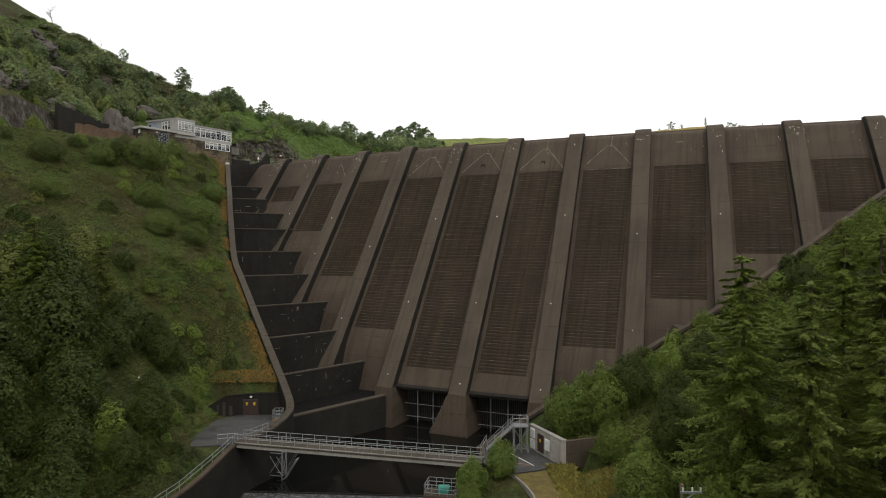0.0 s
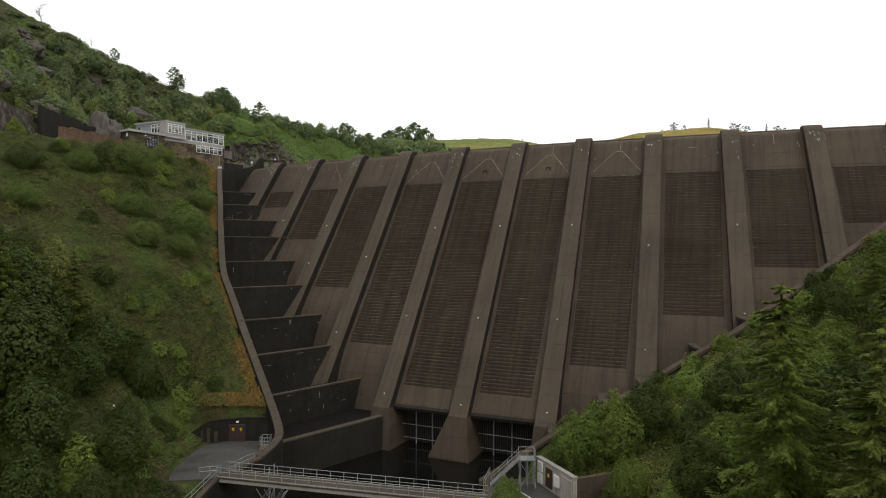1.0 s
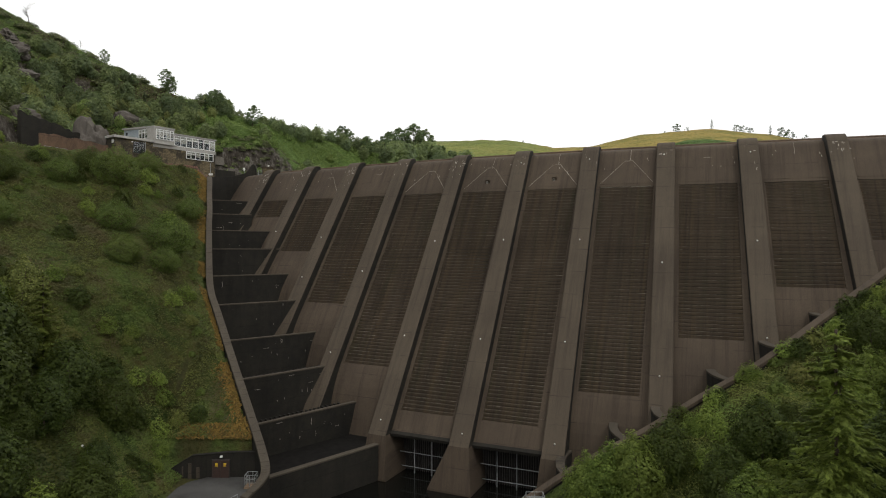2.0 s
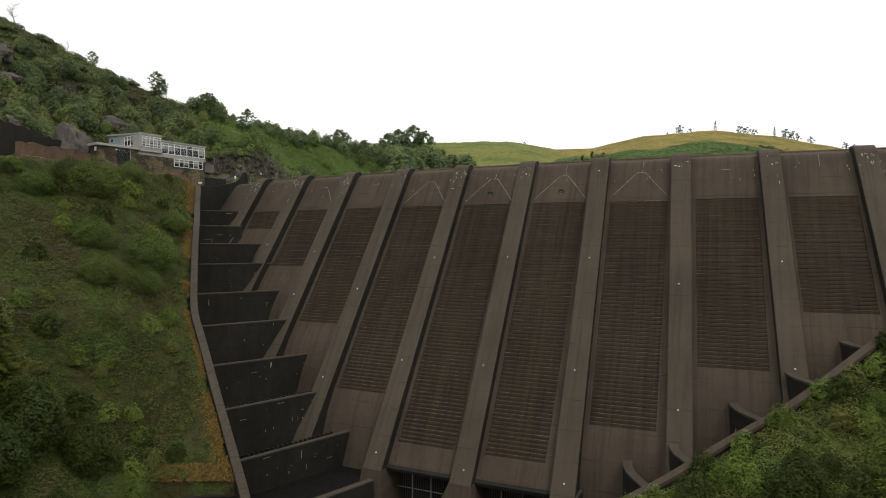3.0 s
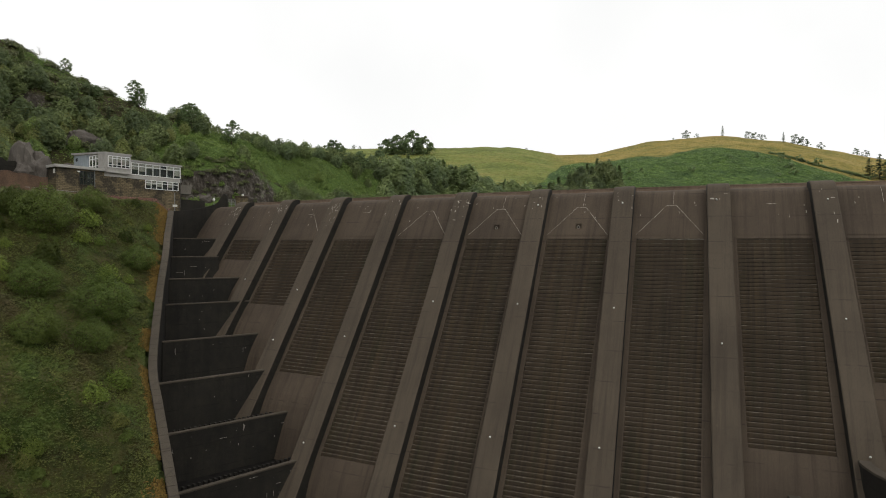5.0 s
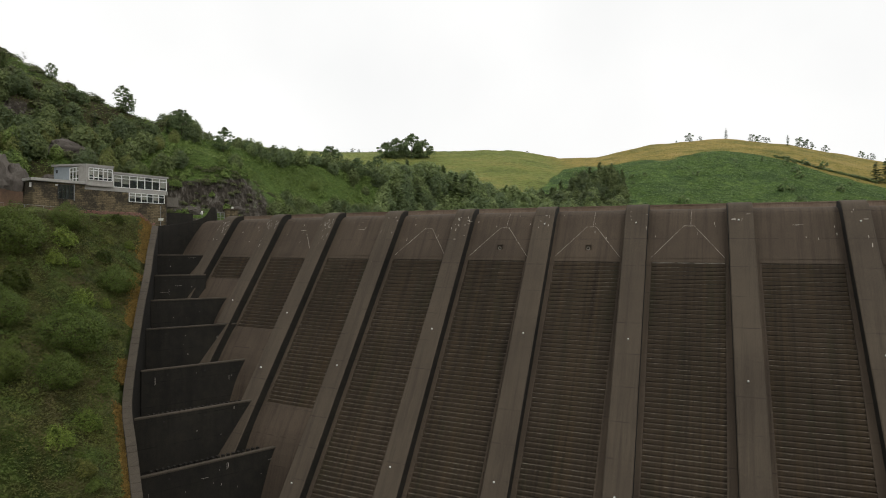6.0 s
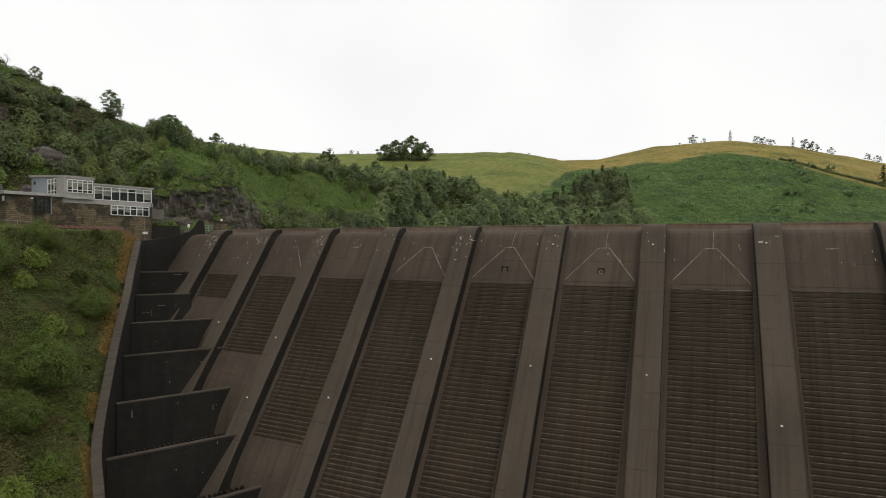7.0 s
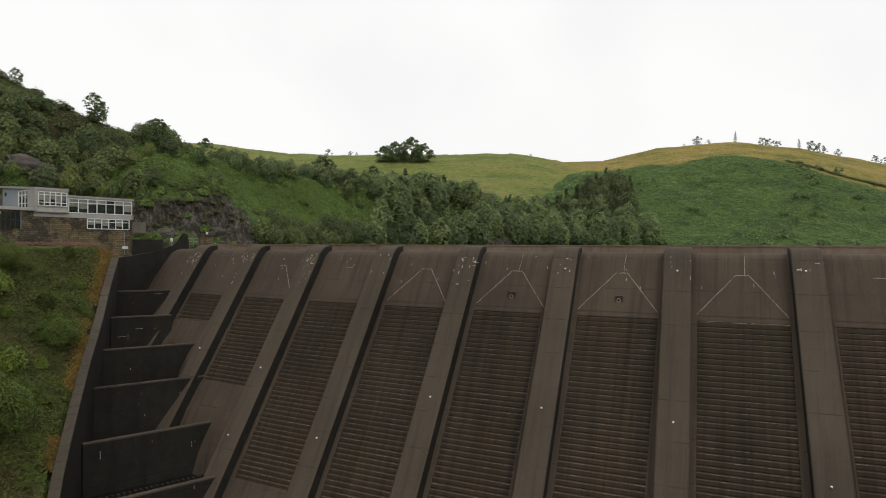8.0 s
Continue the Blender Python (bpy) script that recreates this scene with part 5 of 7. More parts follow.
# lamp post with two heads on the left bank, power pole on the right
def lamp_post(x, y, h):
    z = ground_at(x, y)
    t = thing("lamp_post", "slim grey lamp post with white heads", "lamp post")
    part("pole", tubed([((x, y, z - 0.4), (x, y, z + h))], 0.06, 7), STEEL, t)
    part("arm", tubed([((x - 0.5, y, z + h - 0.1), (x + 0.35, y, z + h))], 0.04), STEEL, t)
    for dx, s in ((-0.55, 0.14), (0.4, 0.22)):
        bm = bmesh.new()
        bmesh.ops.create_uvsphere(bm, u_segments=10, v_segments=7, radius=s, matrix=Matrix.Translation((x + dx, y, z + h + 0.08)))
        part("head", bm, WHITE_PAINT, t, "white lamp head", True)


lamp_post(-40.5, 84.0, 2.8)


def power_pole(x, y, top):
    z = ground_at(x, y)
    t = thing("power_pole", "brown wooden power pole with a steel crossarm and insulators", "power pole")
    part("pole", tubed([((x, y, z - 0.5), (x, y, top))], 0.16, 9), TIMBER, t)
    part("crossarm", boxed((x - 0.2, y - 0.3, top - 0.65), (x + 1.5, y - 0.15, top - 0.5)), STEEL, t)
    part("brace", tubed([((x, y - 0.2, top - 1.3), (x + 1.0, y - 0.2, top - 0.6))], 0.04), STEEL, t)
    for dx in (0.0, 0.75, 1.4):
        part("insulator", tubed([((x + dx, y - 0.22, top - 0.5), (x + dx, y - 0.22, top - 0.2))], 0.07, 7), WHITE_PAINT, t, "white porcelain insulator")


power_pole(19.0, 49.5, 14.3)

# ---- the office building by the crest ----
HOUSE = Matrix.Translation((-73.52, 167.67, 0)) @ Matrix.Rotation(radians(54), 4, "Z")


def stone_wall_material(name, a, b, joint, scale):
    m, nt, bs = nodes_of(name, 0.9, 0, 0.2)
    tc = nt.nodes.new("ShaderNodeTexCoord")
    mp = nt.nodes.new("ShaderNodeMapping")
    mp.inputs["Rotation"].default_value = (radians(90), 0, 0)
    nt.links.new(tc.outputs["Object"], mp.inputs["Vector"])
    br = N(nt, "ShaderNodeTexBrick", Scale=scale, Mortar_Size=0.03, Bias=-0.2, Brick_Width=0.9, Row_Height=0.35)
    br.inputs["Color1"].default_value = (*a, 1)
    br.inputs["Color2"].default_value = (*b, 1)
    br.inputs["Mortar"].default_value = (*joint, 1)
    nt.links.new(mp.outputs["Vector"], br.inputs["Vector"])
    p = place_of(nt)
    stain = ramp_of(nt, noise_of(nt, p, 0.28, 5, 0.65), [(0.48, (0, 0, 0)), (0.58, (0.85, 0.85, 0.85))])
    col = mix(nt, stain, br.outputs["Color"], (0.03, 0.027, 0.022))
    col = mix(nt, ramp_of(nt, noise_of(nt, p, 3, 4), [(0.5, (0, 0, 0)), (0.8, (0.5, 0.5, 0.5))]), col, b)
    nt.links.new(col, bs.inputs["Base Color"])
    bump_of(nt, bs, br.outputs["Fac"], -0.5, 0.05)
    return m


STONE = stone_wall_material("rubble_stone", (0.12, 0.095, 0.055), (0.21, 0.165, 0.10), (0.05, 0.042, 0.03), 1.0)
GREY_PANEL = plain("grey_cladding", (0.35, 0.335, 0.31), 0.7, 0, 0.15, 1.2)
BLUE_PANEL = plain("blue_grey_cladding", (0.30, 0.34, 0.37), 0.6, 0, 0.1, 1.0)
WHITE_FRAME = plain("white_window_frame", (0.8, 0.8, 0.78), 0.5, 0, 0.08, 4)
# near-black panel colour: the dimness of unlit rooms is painted
ROOM = plain("dim_room", (0.03, 0.033, 0.036), 0.9, 0, 0.6, 0.9)


def glass_material():
    m, nt, b = nodes_of("window_glass", 0.04, 0, 0.5)
    b.inputs["Transmission Weight"].default_value = 1.0
    b.inputs["IOR"].default_value = 1.45
    b.inputs["Base Color"].default_value = (0.88, 0.93, 0.93, 1)
    return m


GLASS = glass_material()


def window(parent, m, x0, x1, z0, z1, cols, splits, bar=0.11, blinds=0, paint=None):
    """A window on the plane y = 0 of m: frame with mullions, a pane for each light, a dark panel behind for the unlit
    room.
    """
    w = part("window", boxed((x0, -0.16, z0), (x1, -0.14, z1), m), ROOM, parent)
    bm = bmesh.new()
    xs = [x0 + (x1 - x0) * i / cols for i in range(cols + 1)]
    zs = [z0] + [z0 + (z1 - z0) * f for f in splits] + [z1]
    for x in xs:
        box(bm, (x - bar / 2, -0.36, z0), (x + bar / 2, -0.2, z1), m)
    for z in zs:
        box(bm, (x0, -0.35, z - bar / 2), (x1, -0.21, z + bar / 2), m)
    part("frame", bm, paint or WHITE_FRAME, w, "painted window frame")
    rr = random.Random(int(x0 * 10 + z0))
    for xa, xb in zip(xs, xs[1:]):
        for za, zb in zip(zs, zs[1:]):
            pane = part("pane", boxed((xa + bar / 2, -0.29, za + bar / 2), (xb - bar / 2, -0.275, zb - bar / 2), m), GLASS, w)
            pane.visible_shadow = False
        # pale blinds; extra ones stand in for sky reflected in the panes
        if rr.random() < blinds:
            f = rr.uniform(0.3, 0.8)
            part("blind", boxed((xa + 0.05, -0.20, z0 + (z1 - z0) * (1 - f)), (xb - 0.05, -0.19, z1), m), PALE_RENDER, w, "pale window blind, standing in for reflected sky too")
    return w


def house():
    h = thing("office_building", "flat-roofed grey two-storey office on a dark stone base", "building")
    base = part("stone_base", boxed((-7.9, 0, 55.0), (19.1, 14.0, 64.35)), STONE, h, "dark-stained rubble stone base")
    base.matrix_basis = HOUSE
    part("roof_slab", boxed((-8.3, -0.45, 64.4), (1.5, 14.4, 64.98), HOUSE, 0.03), GREY_PANEL, h, "pale grey concrete roof edge")
    part("floor_band", boxed((1.5, -0.12, 63.45), (19.25, 8.4, 64.3), HOUSE), GREY_PANEL, h, "stained grey concrete band")
    # projecting upper block, its roof rising to the back
    rows = []
    for x in (1.85, 7.0):
        rows.append([HOUSE @ Vector((x, w, z)) for w, z in ((-0.45, 64.45), (-0.45, 68.25), (15.0, 69.2), (15.0, 64.45))])
    block = part("upper_block", loft(rows), GREY_PANEL, h, "projecting grey clad block")
    rows = []
    for x in (1.5, 7.1):
        rows.append([HOUSE @ Vector((x, w, z)) for w, z in ((-0.6, 68.25), (-0.6, 68.62), (15.4, 69.6), (15.4, 69.2))])
    part("block_roof", loft(rows), GREY_PANEL, block)
    part("end_fin", boxed((1.5, -0.6, 64.3), (1.86, 2.7, 68.3), HOUSE), GREY_PANEL, block, "pale grey end fin")
    part("soffit", boxed((1.5, -0.6, 64.25), (7.1, 2.0, 64.5), HOUSE), GREY_PANEL, block)
    for i in range(8):
        w0 = 7.2 + i * 0.95
        part("side_panel", boxed((1.79, w0, 65.0), (1.846, w0 + 0.9, 68.55 + 0.055 * i), HOUSE), BLUE_PANEL, block, "pale blue-grey ribbed panel")
    part("vent_window", boxed((1.76, 12.9, 67.6), (1.79, 13.8, 68.3), HOUSE), ROOM, block, "small dark side window")
    wing = part("wing", boxed((7.0, 0.05, 64.3), (19.1, 8.3, 67.25), HOUSE), GREY_PANEL, h)
    part("wing_roof", boxed((7.0, -0.25, 67.25), (19.35, 8.6, 67.56), HOUSE), GREY_PANEL, wing)
    part("annex", boxed((19.1, 0.3, 60.95), (22.05, 4.6, 63.1), HOUSE), CONCRETE_WORN, h, "brown-grey rendered annex")
    part("terrace_wall", boxed((19.1, 0.1, 55.0), (25.6, 0.6, 59.6), HOUSE), CONCRETE_DARK, h, "black stained terrace wall")
    front = HOUSE @ Matrix.Translation((0, -0.45 + 0.135, 0))
    window(h, front, 2.05, 6.7, 65.45, 67.85, 5, (0.22, 0.8), 0.12, blinds=0.8)
    wf = HOUSE @ Matrix.Translation((0, 0.05 + 0.135, 0))
    window(h, wf, 7.25, 18.95, 64.4, 66.95, 7, (0.74,), 0.12, blinds=0.75)
    bf = HOUSE @ Matrix.Translation((0, 0.135, 0))
    window(h, bf, 10.5, 18.4, 61.5, 63.38, 6, (0.7,), 0.11, blinds=0.6)
    side = HOUSE @ Matrix.Translation((1.85 + 0.135, 0, 0)) @ Matrix.Rotation(radians(-90), 4, "Z")
    window(h, side, -7.0, -2.75, 65.15, 68.2, 3, (0.25, 0.75), 0.13, blinds=0.8)
    window(h, HOUSE @ Matrix.Translation((0, 0.135, 0)), -3.5, -0.68, 61.25, 64.05, 4, (0.5,), 0.08, 0, DARK_STEEL)
    part("steel_post", boxed((-0.64, -0.4, 61.0), (-0.56, -0.2, 64.4), HOUSE), STEEL, h, "grey steel post beside the window")
    part("notice", boxed((-7.96, 0.5, 63.2), (-7.91, 1.4, 64.1), HOUSE), WHITE_PAINT, h, "small white notice")
    part("wall_lamp", boxed((-3.95, -0.3, 63.75), (-3.6, 0.0, 64.0), HOUSE), WHITE_PAINT, h, "white bulkhead lamp")
    part("drainpipe", tubed([(HOUSE @ Vector((19.0, -0.16, 57.5)), HOUSE @ Vector((19.0, -0.16, 64.3)))], 0.07), DARK_STEEL, h)


house()


def masonry(name, poly, height, thick, mat, label, ragged=0.0, seed=1):
    """A rubble wall along a plan line with a broken top; the line carries its foot."""
    rs = random.Random(seed)
    rows = []
    p = [Vector(q) for q in poly]
    for a, b in zip(p, p[1:]):
        k = max(2, round((b - a).length / 0.9))
        for i in range(k + (b == p[-1])):
            q = a.lerp(b, i / k)
            h = height + rs.uniform(-ragged, ragged * 0.4)
            j = rs.uniform(-0.08, 0.08)
            rows.append([Vector((q.x + j, q.y, q.z - 3)), Vector((q.x + j, q.y, q.z + h)), Vector((q.x - thick, q.y + thick * 0.3, q.z + h)), Vector((q.x - thick, q.y + thick * 0.3, q.z - 3))])
    return tagged(part(name, loft(rows), mat), label, "wall", kind="structure")


EARTH = concrete("red_earth_masonry", (0.085, 0.052, 0.035), (0.20, 0.125, 0.08), 0.75, lift=1.2, tint=(0.035, 0.028, 0.024), blotch=0.8)
masonry("road_wall", [(-86.5, 147.0, 58.4), (-82.0, 153.5, 58.0), (-78.6, 159.2, 57.4)], 4.6, 0.6, EARTH, "crumbling reddish stone wall beside the road", 0.35, 4)
masonry("wall_cutting", [(-92.6, 149.5, 63.6), (-90.0, 156.0, 62.4), (-87.6, 163.0, 61.0), (-86.6, 166.5, 60.0)], 4.6, 0.8, CONCRETE_DARK, "tall black retaining wall behind the road", 0.5, 6)
railing([(-86.0, 147.5, 59.2), (-78.4, 159.4, 58.8), (-74.6, 164.6, 58.6)], "low galvanised pipe rail below the road wall", 0.9, 3.5, rails=(1.0,))
# a white notice board on the slope above the lake
board = thing("notice_board", "small white notice board on a post on the hillside", "sign", at=Matrix.Translation((-39.6, 261.0, 71.2)))
part("post", tubed([((0, 0, -0.4), (0, 0, 1.9))], 0.06), STEEL, board)
part("panel", boxed((-0.55, -0.06, 1.2), (0.55, 0.0, 2.1)), WHITE_PAINT, board, "plain white panel")
# lamp, white box and rails at the crest's end
dish = thing("crest_lamp", "white round floodlight on the pointed wall end", "floodlight")
bm = bmesh.new()
bmesh.ops.create_uvsphere(bm, u_segments=12, v_segments=8, radius=0.42, matrix=Matrix.Translation((-54.2, 182.6, 59.46)) @ Matrix.Diagonal((0.7, 0.6, 1.1, 1)))
part("lamp_head", bm, WHITE_PAINT, dish, "", True)
part("stem", tubed([((-54.2, 182.9, 57.0), (-54.2, 182.7, 59.3))], 0.08), STEEL, dish)
sg = thing("marker_post", "slim post with two small white boxes", "post")
part("post", tubed([((-63.0, 181.6, 56.5), (-63.0, 181.6, 61.0))], 0.06), STEEL, sg)
for dx in (-0.35, 0.2):
    part("white_box", boxed((-63.0 + dx, 181.3, 57.7), (-63.0 + dx + 0.45, 181.55, 58.2)), WHITE_PAINT, sg)
hut = thing("gate_pier", "dark round stone pier at the end of the crest", "pier")
part("drum", tubed([((-49.2, 187.6, 55.0), (-49.2, 187.6, 60.4))], 1.5, 18), STONE, hut)
part("cap", tubed([((-49.2, 187.6, 60.4), (-49.2, 187.6, 60.7))], 1.7, 18), CONCRETE, hut)
part("lamp", tubed([((-48.8, 187.0, 60.7), (-48.8, 187.0, 61.2))], 0.25, 8), WHITE_PAINT, hut)
railing([(-53.4, 186.4, 58.2), (-50.6, 187.0, 58.2)], "white railing beside the crest gate", 1.6, 1.1, (1.0, 0.66, 0.33), 0.05)

# ---- plants ----
def cards(centres, normals, size, seed, ratio=0.6, droop=0.0, tri=False, lie=None, stray=0.4):
    """Leaf sprays: one small pointed quad at each place, its face along the normal."""
    rs = np.random.RandomState(seed)
    n = len(centres)
    nr = normals + rs.normal(0, stray, (n, 3)) + np.array([0, 0, 0.7])
    nr /= np.linalg.norm(nr, axis=1)[:, None] + 1e-9
    t = rs.normal(0, 1, (n, 3))
    t[:, 2] -= droop
    if lie is not None:
        t = lie + 0.35 * t
    t -= nr * (t * nr).sum(1)[:, None]
    t /= np.linalg.norm(t, axis=1)[:, None] + 1e-9
    b = np.cross(nr, t)
    s = (size * rs.uniform(0.55, 1.25, n))[:, None]
    if tri:
        v = np.stack([centres - t * s * 0.5 - b * s * 0.3 * ratio, centres + t * s * 0.6, centres - t * s * 0.3 + b * s * 0.6 * ratio], 1)
        return v.reshape(-1, 3)
    v = np.stack([centres - t * s * 0.5, centres + b * s * 0.5 * ratio + nr * s * 0.08, centres + t * s * 0.5, centres - b * s * 0.5 * ratio + nr * s * 0.08], 1)
    return v.reshape(-1, 3)


def cards_mesh(name, verts, material, corners=4):
    me = bpy.data.meshes.new(name)
    q = np.arange(len(verts)).reshape(-1, corners)
    me.from_pydata(verts.tolist(), [], q.tolist())
    me.materials.append(material)
    return me


def broadleaf_cloud(seed, height, width, n, clear=0.15, lobes=26, shell=0.75):
    """Places and outward directions of the leaf sprays of a lumpy crown, full at the sides and down to clear."""
    rs = np.random.RandomState(seed)
    P, Q = [], []
    lean = rs.uniform(-0.06, 0.06, 2) * height
    for i in range(lobes):
        f = (i + rs.uniform(0, 1)) / lobes
        w = width * 0.5 * math.sin(math.pi * (0.10 + 0.86 * f ** 0.85)) ** 0.7
        a = i * 2.4 + rs.uniform(-0.8, 0.8)
        rad = width * rs.uniform(0.11, 0.20) * (1.15 - 0.45 * f) * math.sqrt(26 / max(lobes, 26))
        r = max(0.0, w - rad * 0.7) * rs.uniform(0.55, 1.12)
        h = height * (clear + (1 - clear) * (0.05 + 0.90 * f)) + rs.uniform(-0.05, 0.05) * height
        c = np.array([r * math.cos(a) + lean[0] * f, r * math.sin(a) + lean[1] * f, h])
        m = int(n / lobes * rs.uniform(0.7, 1.3))
        d = rs.normal(0, 1, (m, 3))
        d[:, 2] = np.abs(d[:, 2]) * 1.0 - 0.45
        d /= np.linalg.norm(d, axis=1)[:, None]
        P.append(c + d * rad * rs.uniform(shell, 1.1, (m, 1)) * np.array([1, 1, 0.8]))
        Q.append(d)
    return np.concatenate(P), np.concatenate(Q)


def soft_crown(seed, height, width, n):
    """Leaf sprays through the outer part of an egg-shaped crown with a feathered, uneven outline."""
    rs = np.random.RandomState(seed)
    d = rs.normal(0, 1, (n, 3))
    d /= np.linalg.norm(d, axis=1)[:, None]
    a, b = rs.uniform(0, 6, 2)
    lump = 1 + 0.17 * np.sin(d[:, 0] * 4 + a) * np.sin(d[:, 1] * 4 + b) + 0.13 * np.sin(d[:, 2] * 7 + d[:, 0] * 6 + b) * np.sin(d[:, 1] * 8 + a) + 0.07 * np.sin(d[:, 0] * 17 + a) * np.sin(d[:, 2] * 15 + b)
    r = lump * rs.uniform(0.45, 1.0, n) ** 0.4 + np.abs(rs.normal(0, 0.05, n))
    q = d * r[:, None]
    narrow = 1 - 0.32 * np.clip(q[:, 2], 0, 1) ** 1.5
    P = np.stack([q[:, 0] * width * 0.5 * narrow, q[:, 1] * width * 0.5 * narrow, height * (0.47 + 0.50 * q[:, 2])], -1)
    keep = P[:, 2] > 0
    return P[keep], (d * np.array([1, 1, 0.8]))[keep]


def dome_cloud(seed, height, width, n, domes=3):
    """Leaf sprays over a few rounded, uneven domes that stand close together."""
    rs = np.random.RandomState(seed)
    P, Q = [], []
    for i in range(domes):
        k = 1.0 if i == 0 else rs.uniform(0.45, 0.75)
        a = rs.uniform(0, math.tau)
        r = 0.0 if i == 0 else width * rs.uniform(0.22, 0.36)
        c = np.array([r * math.cos(a), r * math.sin(a), 0.0])
        m = int(n * k * k / (1 + 0.4 * (domes - 1)))
        d = rs.normal(0, 1, (m, 3))
        d[:, 2] = np.abs(d[:, 2]) - 0.12
        d /= np.linalg.norm(d, axis=1)[:, None]
        lump = 1 + 0.16 * np.sin(d[:, 0] * 5 + i) * np.sin(d[:, 1] * 6 + 2 * i + seed) + 0.10 * np.sin(d[:, 2] * 11 + d[:, 0] * 9 + seed) + rs.normal(0, 0.045, m)
        P.append(c + d * lump[:, None] * np.array([width * 0.38 * k, width * 0.38 * k, height * 0.9 * k]))
        Q.append(d * np.array([1, 1, 0.8]))
    return np.concatenate(P), np.concatenate(Q)


def conifer_cloud(seed, height, width, n, clear=0.04, power=0.72):
    """Drooping, feathered branches in loose tiers on a spire: places, faces and the way each spray lies."""
    rs = np.random.RandomState(seed)
    P, Q, T = [], [], []
    whorls = int(height / 0.62)
    per = max(6, int(n / (whorls * 7)))
    for i in range(whorls):
        f = (i + rs.uniform(-0.3, 0.3)) / whorls
        z = height * (clear + (1 - clear) * max(0, f))
        r0 = width * 0.5 * (1 - max(0, f)) ** power * rs.uniform(0.8, 1.1) + 0.15
        for j in range(7 if f < 0.85 else 4):
            a = rs.uniform(0, math.tau)
            r1 = r0 * rs.uniform(0.6, 1.15)
            u = rs.uniform(0.08, 1, per) ** 0.8
            out = np.array([math.cos(a), math.sin(a), 0])
            side = np.array([-math.sin(a), math.cos(a), 0])
            k = rs.normal(0, 1, per)
            p = out * (r1 * u)[:, None] + side * (k * 0.13 * r1 * (1.15 - u))[:, None]
            p[:, 2] += z + rs.uniform(-0.45, 0.45) - 0.34 * r1 * u + 0.16 * r1 * u ** 3 - np.abs(k) * 0.05 * r1
            P.append(p)
            Q.append(np.tile(np.array([0, 0, 1.0]) + 0.5 * out, (per, 1)))
            T.append(out + side * (np.sign(k) * 0.7)[:, None] + np.array([0, 0, -0.35]))
    return np.concatenate(P), np.concatenate(Q), np.concatenate(T)


def trunk_bm(height, radius, limbs, seed, spread_w, up=0.75, bend=0.04):
    rs = random.Random(seed)
    bm = bmesh.new()
    p = Vector((0, 0, -0.6))
    segs = 5
    r = radius
    for i in range(segs):
        q = Vector((rs.uniform(-bend, bend) * height, rs.uniform(-bend, bend) * height, height * up * (i + 1) / segs))
        tube(bm, p, q, r, 7, r * 0.78)
        if i >= 1:
            for _ in range(limbs):
                a = rs.uniform(0, math.tau)
                e = q + Vector((math.cos(a), math.sin(a), rs.uniform(0.5, 1.1))) * spread_w * rs.uniform(0.5, 0.9)
                tube(bm, q, e, r * 0.4, 5, r * 0.1)
        p, r = q, r * 0.78
    return bm


def tree(kind, name, label, seed, height, width, n, size, leaf, limbs=2, clear=0.1, lobes=30, group="", category="tree"):
    """A tree with a tapered trunk and a crown; it stands at the origin until it is copied into place."""
    e = thing(name, label, category, group)
    if kind == "conifer":
        P, Q, T = conifer_cloud(seed, height, width, n)
        verts = cards(P, Q, size, seed, 0.6, 0.3, tri=True, lie=T)
        bm = trunk_bm(height, height * 0.012 + 0.04, 0, seed, 0, 0.97, 0.004)
    else:
        P, Q = soft_crown(seed, height, width, n) if kind == "soft" else broadleaf_cloud(seed, height, width, n, clear, lobes, 0.82)
        verts = cards(P, Q, size, seed, 1.0, tri=True, stray=0.42)
        bm = trunk_bm(height, height * 0.016 + 0.04, limbs, seed, width * 0.3)
    part("trunk", bm, BARK, e)
    crown = new("crown", cards_mesh("crown", verts, leaf, 3))
    crown.parent = e
    return e


def bush(label, seed, height, width, n, size, leaf, group="shrubs on the bank"):
    P, Q = soft_crown(seed, height, width, n) if height > 4 else dome_cloud(seed, height, width, n, 1 + seed % 3)
    e = new("bush", cards_mesh("bush", cards(P, Q, size, seed, 1.0, tri=True, stray=0.5), leaf, 3))
    return tagged(e, label, "bush", group)


def at_ground(x, y, rz=0.0, s=1.0, sink=0.15):
    return Matrix.Translation((x, y, ground_at(x, y) - sink)) @ Matrix.Rotation(rz, 4, "Z") @ Matrix.Diagonal((s, s, s, 1))


def put(ob, m):
    """A copy of a plant at the pose m, its size included."""
    c = copy_thing(ob, m)
    c.matrix_basis = m
    return c


def far_away(obs):
    """Takes the patterns out again once they have been copied."""
    for o in obs:
        for c in o.children_recursive:
            bpy.data.objects.remove(c)
        bpy.data.objects.remove(o)


LEAF_OLIVE = foliage("olive_leaves", (0.07, 0.09, 0.02), (0.155, 0.18, 0.04), (0.17, 0.15, 0.04))
LEAF_FRESH = foliage("fresh_leaves", (0.085, 0.135, 0.024), (0.18, 0.25, 0.042), (0.20, 0.23, 0.042))
# hill foliage is set paler and bluer: distance haze put into its colours
HILL_LEAF = foliage("hazed_hill_leaves", (0.12, 0.18, 0.055), (0.245, 0.33, 0.10), (0.26, 0.31, 0.09), 0.45)
HILL_LEAF_DARK = foliage("hazed_dark_leaves", (0.085, 0.13, 0.065), (0.175, 0.235, 0.105), (0.18, 0.22, 0.095), 0.45)
